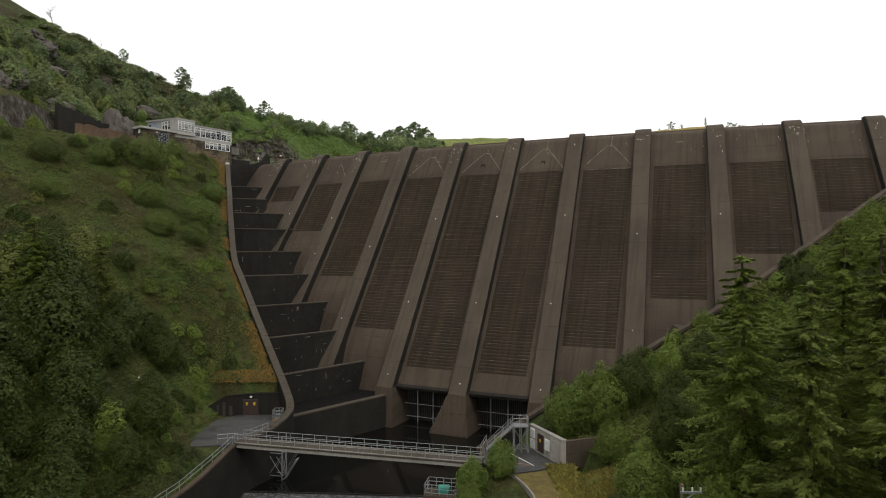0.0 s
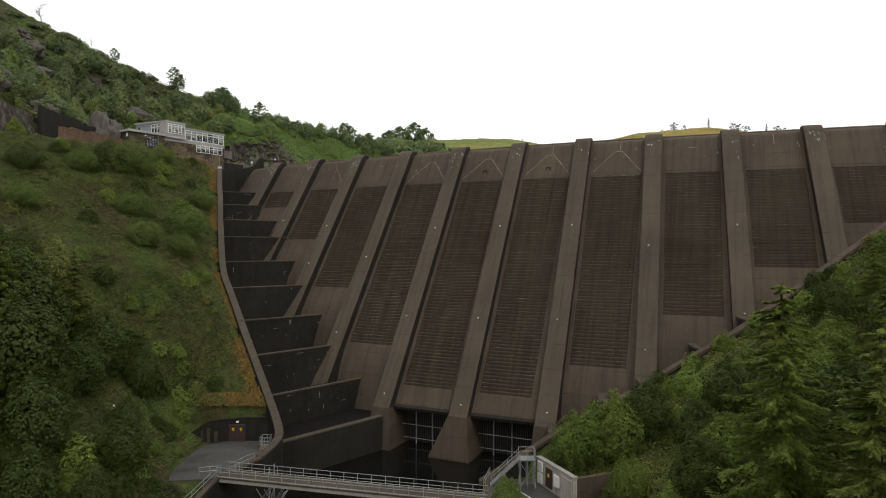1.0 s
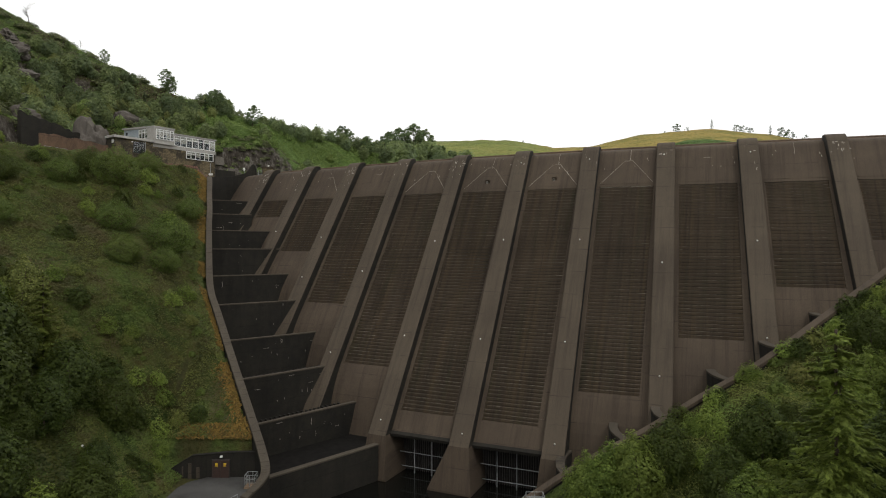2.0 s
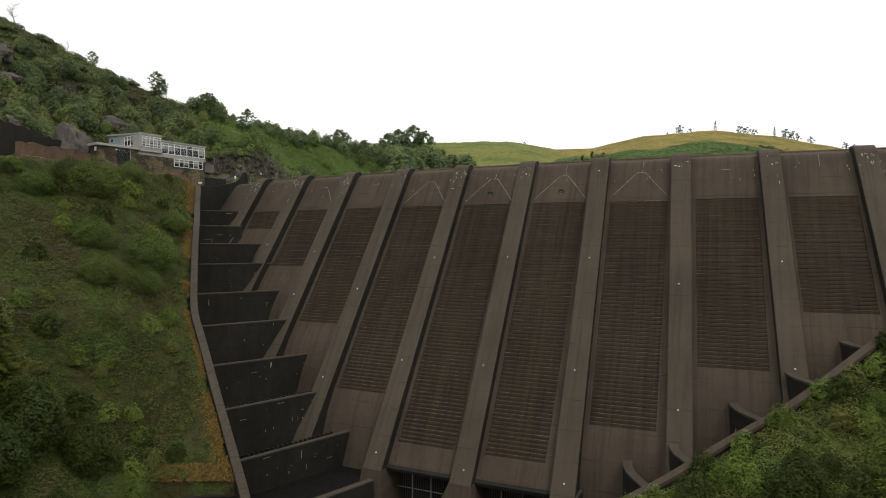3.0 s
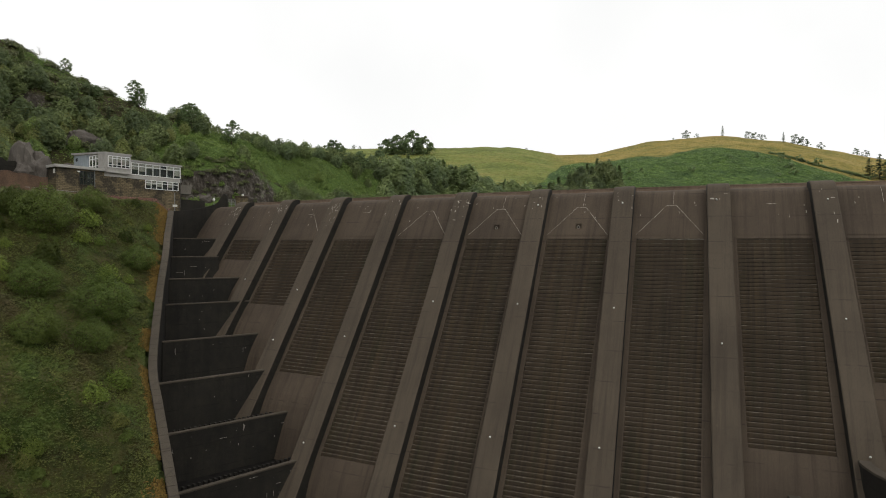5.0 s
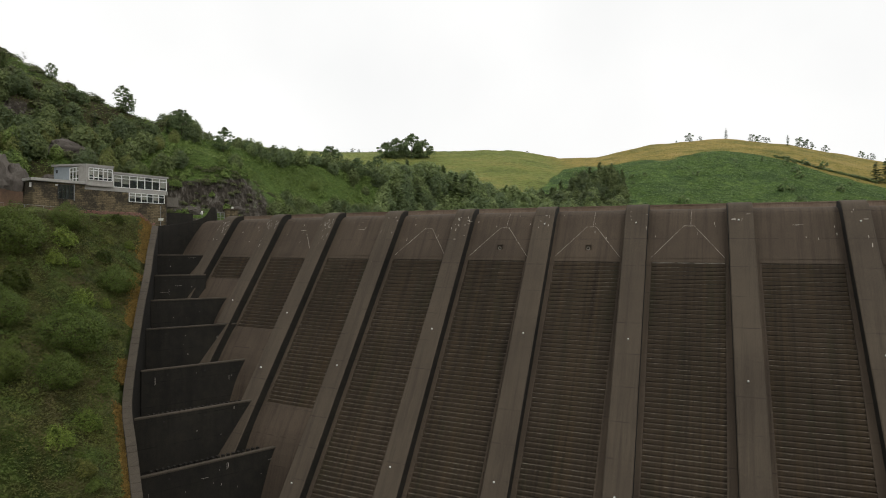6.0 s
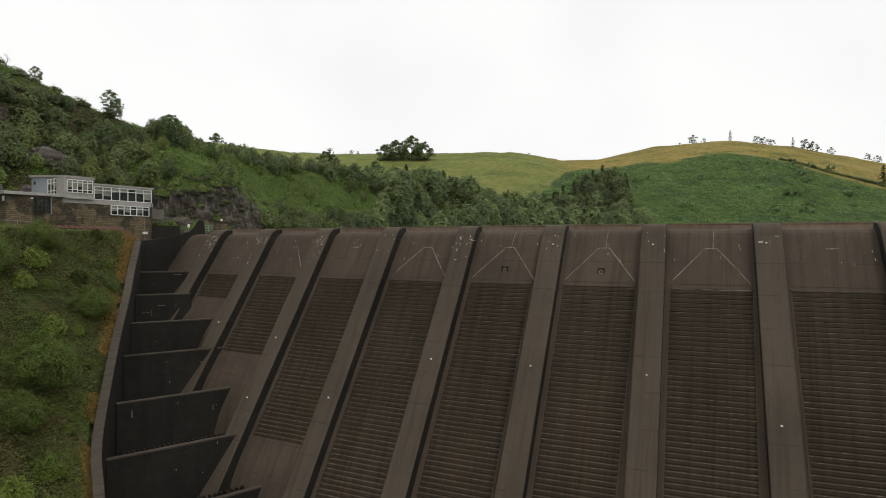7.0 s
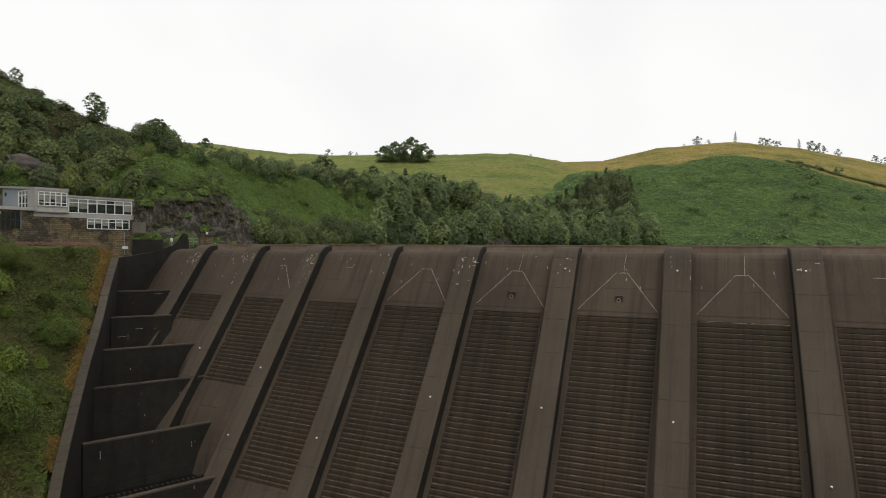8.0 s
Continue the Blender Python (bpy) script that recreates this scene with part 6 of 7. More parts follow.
HILL_LEAF_OLIVE = foliage("hazed_olive_leaves", (0.14, 0.165, 0.06), (0.26, 0.29, 0.10), (0.26, 0.265, 0.09), 0.45)
GROUP_L, GROUP_R, GROUP_U = "trees at the foot of the left bank", "trees on the right bank", "trees on the hill above the road"
BROAD = [tree("soft", "tree", "leafy green broadleaf tree on the bank", 40 + i, 9.2, 7.2, 8000, 0.31, m, group=GROUP_L) for i, m in enumerate((LEAF, LEAF_DARK, LEAF_DARK, LEAF_OLIVE))]
SPRUCE = [tree("conifer", "conifer", "tall green spruce with drooping tiers on the bank", 60 + i, 16.0, 11.0 - i, 26000, 0.33, m, group=GROUP_R) for i, m in enumerate((NEEDLE, NEEDLE, foliage("olive_needles", (0.085, 0.12, 0.022), (0.175, 0.22, 0.046), (0.20, 0.20, 0.04), 0.5)))]
BUSHES = [bush("rounded green shrub among bracken on the bank", 80 + i, 2.4, 3.6, 2300, 0.2, m) for i, m in enumerate((LEAF, LEAF_DARK, LEAF_OLIVE, LEAF_FRESH))]
LEAF_WILLOW = foliage("willow_leaves", (0.050, 0.080, 0.017), (0.118, 0.165, 0.034), (0.13, 0.155, 0.032), 0.4)
BIG_BUSHES = [bush("broad rounded green shrub standing out of the bracken", 90 + i * 3, 6.8, 8.6, 12000, 0.2, m) for i, m in enumerate((LEAF_WILLOW, LEAF_DARK))]
HILL_TREES = [tree("soft", "tree", "broadleaf tree on the hillside above the road", 100 + i, 8.6, 7.0, 2600, 0.47, m, group=GROUP_U) for i, m in enumerate((HILL_LEAF, HILL_LEAF_DARK, HILL_LEAF_OLIVE))]
RIDGE_TREES = [tree("broad", "tree", "airy broadleaf tree on the ridge above the road", 160 + i, 8.6, 7.4, 2300, 0.42, HILL_LEAF_DARK, group=GROUP_U, clear=0.08, lobes=70, limbs=3) for i in range(2)]
HILL_NEEDLE = foliage("hill_needles", (0.045, 0.075, 0.04), (0.10, 0.145, 0.07), (0.11, 0.14, 0.065), 0.4)
HILL_FIRS = [tree("conifer", "conifer", "dark conifer on the hillside above the road", 120, 10.0, 5.0, 2800, 0.5, HILL_NEEDLE, group=GROUP_U)]
SKYLINE = [tree("broad", "tree", "wind-shaped thorn tree on the skyline of the far hill", 130 + i, 8.0, 9.5 + i, 520, 0.75, HILL_NEEDLE, group="trees on the far skyline", clear=0.05, lobes=8, limbs=4) for i in range(3)]
SKYLINE_FIR = tree("conifer", "conifer", "ragged pine on the far skyline", 136, 10.0, 5.0, 300, 0.8, HILL_NEEDLE, group="trees on the far skyline")
CLUMP = [tree("broad", "tree", "broad dark tree in a clump on the far skyline", 140 + i, 17.0, 20.0, 6000, 0.85, HILL_LEAF_DARK, group="trees on the far skyline", clear=-0.04, lobes=44, limbs=2) for i in range(2)]

rng = random.Random(7)
# left bank: marked shrubs, then a scatter
for x, y, s, i in ((-51.1, 129.0, 2.3, 0), (-53.2, 117.0, 1.6, 3), (-58.8, 125.0, 1.75, 0), (-65.7, 138.0, 2.4, 0), (-55.2, 138.0, 1.2, 3), (-46.8, 100.5, 1.2, 1), (-48.8, 122.0, 1.5, 3), (-54.1, 146.0, 1.5, 3), (-70.6, 138.0, 1.6, 1), (-65.4, 151.0, 1.5, 0), (-61.3, 132.0, 1.3, 1), (-72.0, 130.5, 1.5, 0), (-77.5, 121.8, 1.6, 1), (-44.5, 114.6, 1.0, 3), (-40.5, 103.5, 0.9, 0), (-62, 115, 1.1, 1), (-70, 110, 1.4, 0), (-49, 104, 1.0, 0), (-53, 103.5, 1.1, 1), (-44, 102.5, 0.9, 3), (-57, 104.5, 1.0, 0), (-42, 104.5, 0.8, 3), (-46.5, 106, 0.8, 0), (-38.5, 97.5, 0.9, 0), (-40.0, 100.0, 1.0, 3), (-42.0, 98.0, 1.1, 1), (-38.0, 102.0, 0.6, 3), (-37.6, 94.0, 0.7, 0), (-39.0, 91.0, 0.8, 1), (-37.6, 86.5, 0.8, 0), (-36.6, 81.5, 0.7, 1), (-35.2, 79.0, 0.7, 0), (-34.2, 77.0, 0.6, 1), (-36.6, 78.0, 0.8, 1), (-33.6, 74.5, 0.6, 0), (-35.6, 75.0, 0.8, 1), (-34.0, 80.8, 0.4, 0), (-37.0, 72.5, 0.9, 1), (-35.4, 71.0, 0.7, 1)):
    if s > 1.3:
        put(BIG_BUSHES[i % 2 if i < 2 else 0], at_ground(x, y, rng.uniform(0, 6), s / 2.2, 0.4))
    else:
        put(BUSHES[i], at_ground(x, y, rng.uniform(0, 6), s, 0.4))
BANK_SCRUB = []
for _ in range(190):
    y = rng.uniform(70, 172)
    edge = np.interp(y, [q[1] for q in LEFT_EDGE][::-1], [q[0] for q in LEFT_EDGE][::-1])
    x = edge - 4 - 50 * rng.random() ** 1.2
    if ground_at(x, y) > 57.5 or (-37.5 < x and 76 < y < 101.5):
        continue
    pattern, turn, s = BUSHES[rng.choice((0, 1, 3, 2, 1))], rng.uniform(0, 6), rng.choice((rng.uniform(0.2, 0.5), rng.uniform(0.3, 0.7), rng.uniform(0.6, 1.3)))
    if s < 0.6:
        BANK_SCRUB.append((x, y, s))
    else:
        put(pattern, at_ground(x, y, turn, s))
# trees at the foot of the left bank, at the edge of the stream
for x, y, s, i in ((-48.5, 77.5, 1.25, 1), (-43.0, 72.0, 0.95, 0), (-36.5, 77.5, 0.72, 0), (-46.0, 89.5, 0.9, 2), (-53, 84, 1.2, 1), (-39.5, 84.0, 0.55, 1), (-40.5, 66.5, 0.8, 0), (-47.5, 64.5, 1.0, 1), (-36.0, 70.5, 0.6, 2), (-52, 70, 1.1, 2), (-58, 84, 0.9, 3), (-38.0, 62.0, 0.75, 1), (-44, 58, 0.9, 0)):
    put(BROAD[2 if i == 0 else i], at_ground(x, y, rng.uniform(0, 6), s))
for _ in range(40):
    y = rng.uniform(57, 97)
    x = -37.5 - 24 * rng.random() - 0.1 * (y - 57)
    put(BROAD[rng.choice((1, 1, 2, 1, 3, 0) if y > 76 else (1, 2, 1))], at_ground(x, y, rng.uniform(0, 6), rng.uniform(0.4, 0.85)))
for _ in range(40):
    y = rng.uniform(60, 80)
    x = -32.5 - 0.35 * (80 - y) - 6 * rng.random()
    put(BUSHES[rng.choice((0, 1, 1))], at_ground(x, y, rng.uniform(0, 6), rng.uniform(0.5, 1.1)))
put(SPRUCE[1], at_ground(-52.5, 80.0, 1.0, 0.95))
put(SPRUCE[2], at_ground(-50.0, 91.0, 2.0, 0.75))
# right bank
for x, y, s, i in ((27.0, 56.0, 1.38, 0), (30.5, 61.0, 1.3, 1), (23.9, 40.5, 1.30, 2), (33.5, 52.0, 1.25, 1), (38.5, 58.5, 1.05, 0), (31.0, 44.0, 1.3, 2), (28.0, 36.0, 1.25, 1), (43.0, 66.0, 0.95, 0), (47.5, 73.0, 0.85, 1), (53.7, 84.0, 0.6, 0), (36.5, 41.0, 1.35, 0)):
    put(SPRUCE[i], at_ground(x, y, rng.uniform(0, 6), s))
for x, y, s, i in ((21.0, 81.0, 0.85, 0), (16.2, 83.6, 0.72, 0), (18.6, 82.5, 0.8, 0), (24.5, 81.5, 0.75, 2), (20.5, 74.5, 0.55, 0), (25.0, 67.0, 0.75, 1), (19.5, 60.5, 0.75, 0), (29.5, 72.5, 0.7, 0), (34.4, 66.0, 0.7, 1), (30.0, 62.0, 0.7, 2), (3.4, 72.0, 0.5, 0), (3.0, 68.0, 0.42, 0), (6.9, 74.0, 0.5, 0), (16.0, 56.0, 0.6, 2), (22, 50, 0.6, 0), (36, 72, 0.9, 1), (41, 76, 0.8, 0), (33, 78, 0.75, 2), (46, 80, 0.7, 0), (52, 78, 0.9, 1), (58, 84, 0.8, 0), (40, 68, 1.0, 2), (28.5, 76, 0.7, 1), (50, 86, 0.6, 2), (62, 90, 0.6, 0)):
    put(BROAD[i], at_ground(x, y, rng.uniform(0, 6), s))
for _ in range(130):
    x = rng.uniform(20, 66)
    y = np.interp(x, [q[0] for q in RIGHT_WALL][::-1], [q[1] for q in RIGHT_WALL][::-1]) - 1.7 - 30 * rng.random() ** 1.6
    pattern, turn, s = BUSHES[rng.choice((0, 0, 3, 3, 2, 1))], rng.uniform(0, 6), rng.uniform(0.45, 1.05)
    if s < 0.6:
        BANK_SCRUB.append((x, y, s))
    else:
        put(pattern, at_ground(x, y, turn, s))
# hill above the road: open bracken low on the lakeside, trees above and along the foot
count = 0
HILL_MASS = []
while count < 560:
    x, y = rng.uniform(-135, 20), rng.uniform(150, 330)
    d = float(signed_distance(np.array([x]), np.array([y]), HILL_FOOT)[0][0])
    if d < 1.5 or d > 70 or (x < -60 and d < 7) or (x < -95 and d > 40 and rng.random() < 0.6):
        continue
    if (-80 < x < -15 and 9 < d < 27 and rng.random() < 0.95) or (-72 < x < -48 and d < 9):
        continue
    if 27 < d and rng.random() < 0.35:
        continue
    if ground_at(x, y) > np.interp(x, RIDGE_X, RIDGE_Z) - (7.0 if x < -92 else 3.0) and rng.random() < (0.96 if x < -92 else 0.6):
        continue
    count += 1
    small = d < 9 and x > -62
    if count > 170:
        HILL_MASS.append((x, y, rng.uniform(0.3, 0.5) if small else rng.uniform(0.4, 0.85)))
        continue
    pattern, turn, s = rng.choice(HILL_TREES + HILL_TREES + HILL_FIRS), rng.uniform(0, 6), rng.uniform(0.3, 0.5) if small else rng.uniform(0.4, 0.85)
    if (x > -72 and y > 262) or ground_at(x, y) > np.interp(x, RIDGE_X, RIDGE_Z) - 14:
        s *= 0.62
    put(pattern, at_ground(x, y, turn, s))
while len(HILL_MASS) < 480:      # scrub along the foot of the hill behind the crest
    x, y = rng.uniform(-48, 40), rng.uniform(195, 330)
    d = float(signed_distance(np.array([x]), np.array([y]), HILL_FOOT)[0][0])
    if 0 < d < 9:
        HILL_MASS.append((x, y, rng.uniform(0.35, 0.75)))
for x, y, s, i in ((-97.2, 232.0, 0.85, 0), (-95.4, 231.0, 0.7, 1), (-79.5, 232.0, 0.95, 1), (-82.5, 235.0, 0.75, 0), (-67.6, 234.0, 0.9, 1), (-105.5, 225.2, 0.5, 1), (-118.8, 231.6, 0.55, 0), (-44.0, 283.0, 1.25, 1), (-41.5, 285.0, 1.15, 1), (-27.0, 300.0, 1.2, 1), (-33.0, 282.0, 1.0, 0)):
    put(RIDGE_TREES[i], at_ground(x, y, rng.uniform(0, 6), s))
# scrub on the rocks above the road
for _ in range(34):
    y = rng.uniform(126, 182)
    x = np.interp(y, [q[1] for q in HILL_FOOT], [q[0] for q in HILL_FOOT]) - rng.uniform(1.5, 14)
    put(BUSHES[rng.choice((0, 1, 3))], at_ground(x, y, rng.uniform(0, 6), rng.uniform(0.6, 1.3), 0.4))
for _ in range(46):
    x, y = rng.uniform(-140, -92), rng.uniform(150, 215)
    d = float(signed_distance(np.array([x]), np.array([y]), HILL_FOOT)[0][0])
    if 12 < d < 40:
        put(BUSHES[rng.choice((0, 1, 3))], at_ground(x, y, rng.uniform(0, 6), rng.uniform(0.6, 1.5), 0.3))
# a bare tree and two dead saplings on the ridge
for x, y, h in ((-146, 232, 8.0), (-127.5, 232, 4.0), (-119, 232, 2.6)):
    e = thing("bare_tree", "leafless grey tree on the ridge", "tree", "bare trees on the ridge", at=at_ground(x, y, 0, 1.0, 0.3))
    part("trunk", trunk_bm(h, h * 0.026, 8, int(h * 7), h * 0.42, 0.8), BARK, e)
# trees on the far skyline
for x, y, s, i in ((-46, 532, 0.72, 0), (-37, 534, 0.92, 1), (-25, 536, 1.1, 1), (-16, 534, 0.85, 0), (-99, 594, 0.75, 0), (-80, 596, 0.5, 1), (-75, 597, 0.4, 0), (74, 588, 0.3, 0), (206, 592, 0.3, 0), (217, 590, 0.95, 1), (226, 590, 0.5, 0), (270, 586, 0.85, 2), (277, 587, 0.8, 1), (283, 586, 0.7, 0), (310, 584, 1.05, 2), (317, 584, 1.0, 1), (322, 585, 0.6, 0), (333, 584, 0.75, 1), (363, 582, 0.8, 0), (371, 582, 0.75, 1)):
    put(CLUMP[i] if y < 540 else SKYLINE[i], at_ground(x, y, rng.uniform(0, 6), s))
for x, y, s in ((248, 588, 0.95), (301, 586, 0.95)):
    put(SKYLINE_FIR, at_ground(x, y, rng.uniform(0, 6), s))
for x, y, s in ((303, 478, 1.5), (312, 480, 1.9), (322, 486, 1.7), (330, 484, 1.5)):
    put(HILL_FIRS[0], at_ground(x, y, rng.uniform(0, 6), 1.0) @ Matrix.Diagonal((s * 1.4, s * 1.4, s, 1)))
far_away(SKYLINE + CLUMP + [SKYLINE_FIR])
far_away(RIDGE_TREES + BIG_BUSHES + BROAD + SPRUCE + BUSHES + HILL_TREES + HILL_FIRS)


def woods():
    """The wooded shore beyond the lake, as one mass of trees."""
    rs = np.random.RandomState(5)
    V = []
    kinds = [soft_crown(200 + i, 12.5, 10.0, 1000) for i in range(5)] + [conifer_cloud(210, 14.0, 8.0, 1000, 0.03, 0.6)[:2]]
    n = 0
    while n < 520:
        y = rs.uniform(236, 445)
        x = rs.uniform(-95, 125)
        d = float(signed_distance(np.array([x]), np.array([y]), HILL_FOOT)[0][0])
        left = x < 0.02 * y - 28          # the hedged fields above the lakeside slope
        if left:
            if d < 24 or d > 120 or x < -0.36 * y + 20 or (d > 60 and rs.rand() < 0.7):
                continue
        elif d < -4 or d > 30 + 40 * np.clip((x + 40) / 60, 0, 1) or x > (0.36 - 0.0011 * d - 0.13 * rs.rand() ** 1.5) * (y - 58):
            continue
        n += 1
        P, Q = kinds[rs.randint(6)]
        a = rs.uniform(0, math.tau)
        c, s = math.cos(a), math.sin(a)
        R = np.array([[c, s, 0], [-s, c, 0], [0, 0, 1]])
        f = rs.uniform(0.3, 0.62) if left else rs.uniform(0.5, 0.98)
        V.append(cards(P @ R * f, Q @ R, 1.1 * f + 0.1, rs.randint(1 << 30), 0.9, tri=True, stray=0.42) + np.array([x, y, ground_at(x, y) - 0.5]))
    tagged(new("far_woods", cards_mesh("far_woods", np.concatenate(V), WOODS, 3)), "dense mixed dark-green wood on the far lake shore", "woods", kind="stuff")
    V = []
    n = 0
    while n < 110:                        # the taller end of the wood, under the bracken hill
        y, lean = rs.uniform(362, 482), rs.uniform(0.16, 0.305)
        if y > 395 + 90 * np.clip((lean - 0.17) / 0.09, 0, 1) or rs.rand() < (lean - 0.24) * 8:
            continue
        n += 1
        P, Q = kinds[rs.randint(6)] if rs.rand() < 0.7 else kinds[5]
        f = rs.uniform(0.6, 1.15)
        x = lean * (y - 58)
        V.append(cards(P * f, Q, 1.1 * f + 0.1, rs.randint(1 << 30), 0.9, tri=True, stray=0.6) + np.array([x, y, ground_at(x, y) - 0.5]))
    tagged(new("pine_wood", cards_mesh("pine_wood", np.concatenate(V), PINES, 3)), "tall dark pines at the end of the lakeside wood", "woods", kind="stuff")


# the haze over the far trees is part of these pale, bluish leaf colours
def woods_material(name, k):
    m = foliage(name, (0.15 * k, 0.205 * k, 0.10 * k), (0.29 * k, 0.36 * k, 0.155 * k), (0.30 * k, 0.34 * k, 0.13 * k), 0.5)
    nt = m.node_tree
    b = nt.nodes["Principled BSDF"]
    old = b.inputs["Base Color"].links[0].from_socket
    patch = noise_of(nt, place_of(nt, (1, 1, 0.4)), 0.11, 1, 0.4)
    col = mix(nt, grey_steps(nt, patch, [(0.44, 0.0), (0.56, 0.7)]), old, (0.12 * k, 0.165 * k, 0.10 * k))
    nt.links.new(col, b.inputs["Base Color"])
    return m


WOODS = woods_material("hazed_woodland_leaves", 0.95)
PINES = woods_material("hazed_pine_needles", 0.62)
THICKET = woods_material("hazed_thicket_leaves", 0.76)
woods()


def far_scrub():
    """Gorse bushes dotted over the far hill and a hedge along its field edge."""
    rs = np.random.RandomState(33)
    spots = [(rs.uniform(90, 380), rs.uniform(330, 500), rs.uniform(0.4, 1.5)) for _ in range(90)]
    for i in range(170):
        f = i / 169
        spots.append((249 + 52 * f + rs.normal(0, 0.5), 511 - 36 * f + rs.normal(0, 0.5), rs.uniform(0.4, 0.65)))
    spots += [(-130 + i * 1.5 + rs.normal(0, 0.3), 592 + rs.normal(0, 0.5), rs.uniform(0.18, 0.3)) for i in range(75)]
    V = []
    for x, y, f in spots:
        P, Q = broadleaf_cloud(rs.randint(999), 3.2, 5.0, 90, 0.0, 6)
        V.append(cards(P * f, Q, 1.2 * f, rs.randint(1 << 30), 0.9, tri=True) + np.array([x, y, ground_at(x, y) - 0.3]))
    tagged(new("far_scrub", cards_mesh("far_scrub", np.concatenate(V), WOODS, 3)), "gorse bushes and a hedge on the far hill", "scrub", kind="stuff")


far_scrub()


def hill_mass():
    rs = np.random.RandomState(15)
    V = []
    clouds = [soft_crown(240 + i, 8.2, 7.0, 1000) for i in range(5)] + [conifer_cloud(246, 9.5, 5.4, 1000, 0.05, 0.7)[:2]]
    for x, y, f in HILL_MASS:
        P, Q = clouds[rs.randint(6)]
        a = rs.uniform(0, math.tau)
        c, s = math.cos(a), math.sin(a)
        R = np.array([[c, s, 0], [-s, c, 0], [0, 0, 1]])
        V.append(cards(P @ R * f, Q @ R, 0.72 * f + 0.1, rs.randint(1 << 30), 0.9, tri=True, stray=0.6) + np.array([x, y, ground_at(x, y) - 0.3]))
    tagged(new("hill_thicket", cards_mesh("hill_thicket", np.concatenate(V), THICKET, 3)), "thick scrub and young trees over the hillside", "thicket", kind="stuff")


hill_mass()


# ---- bare rock behind the road and the office ----
ROCK = concrete("grey_crag", (0.05, 0.042, 0.036), (0.15, 0.132, 0.115), 0.6, lift=90, tint=(0.05, 0.045, 0.03))


def crag(x, y, w, h, seed, z=None):
    bm = bmesh.new()
    bmesh.ops.create_icosphere(bm, subdivisions=4, radius=1.0)
    for v in bm.verts:
        p = v.co.copy()
        n = noise.noise(p * 1.3 + Vector((seed, 0, 0))) * 0.35 + noise.noise(p * 3.1 + Vector((0, seed, 0))) * 0.16 + abs(noise.noise(p * 6.0)) * -0.22
        p *= 1 + n
        p.x = round(p.x * 3 + noise.noise(p * 2)) / 3 * 0.35 + p.x * 0.65
        v.co = Vector((p.x * w, p.y * w * 0.55, p.z * h))
    ob = part("crag", bm, ROCK)
    ob.matrix_basis = pose(x, y, ground_at(x, y) - h * 0.12 if z is None else z, 0, 0, seed * 40)
    tagged(ob, "bare grey crag standing out of the hillside", "rock", "crags above the road")


for i, (x, y, w, h) in enumerate(((-97.5, 157.0, 3.8, 3.6), (-90.5, 187.0, 4.0, 3.6), (-84.0, 192.0, 3.6, 3.0), (-105.0, 146.0, 4.0, 3.0), (-64.5, 203.5, 2.6, 1.5), (-56.0, 211.5, 2.4, 1.4), (-110.0, 178.0, 6.0, 3.4), (-121.0, 192.0, 7.0, 3.2), (-128.0, 196.0, 7.0, 3.4), (-115.0, 186.0, 6.0, 3.0), (-104.0, 176.0, 4.0, 2.6), (-134.0, 204.0, 7.0, 3.0), (-112.0, 162.0, 5.0, 3.4), (-107.0, 152.0, 5.0, 3.2))):
    crag(x, y, w, h, i + 1)
crag(-86.8, 165.5, 5.4, 7.2, 31, 62.5)
crag(-94.0, 200.0, 6.0, 4.0, 33)



def mounds(x, y):
    """Height of the clumps in which bracken and scrub grow."""
    return 1.5 * np.clip(2.2 * soft_noise(x, y, 3.4, 61), 0, 1) + 0.9 * np.clip(2 * soft_noise(x, y, 1.5, 63), 0, 1) + 1.3 * np.clip(2.5 * soft_noise(x, y, 7.5, 65) - 0.2, 0, 1)


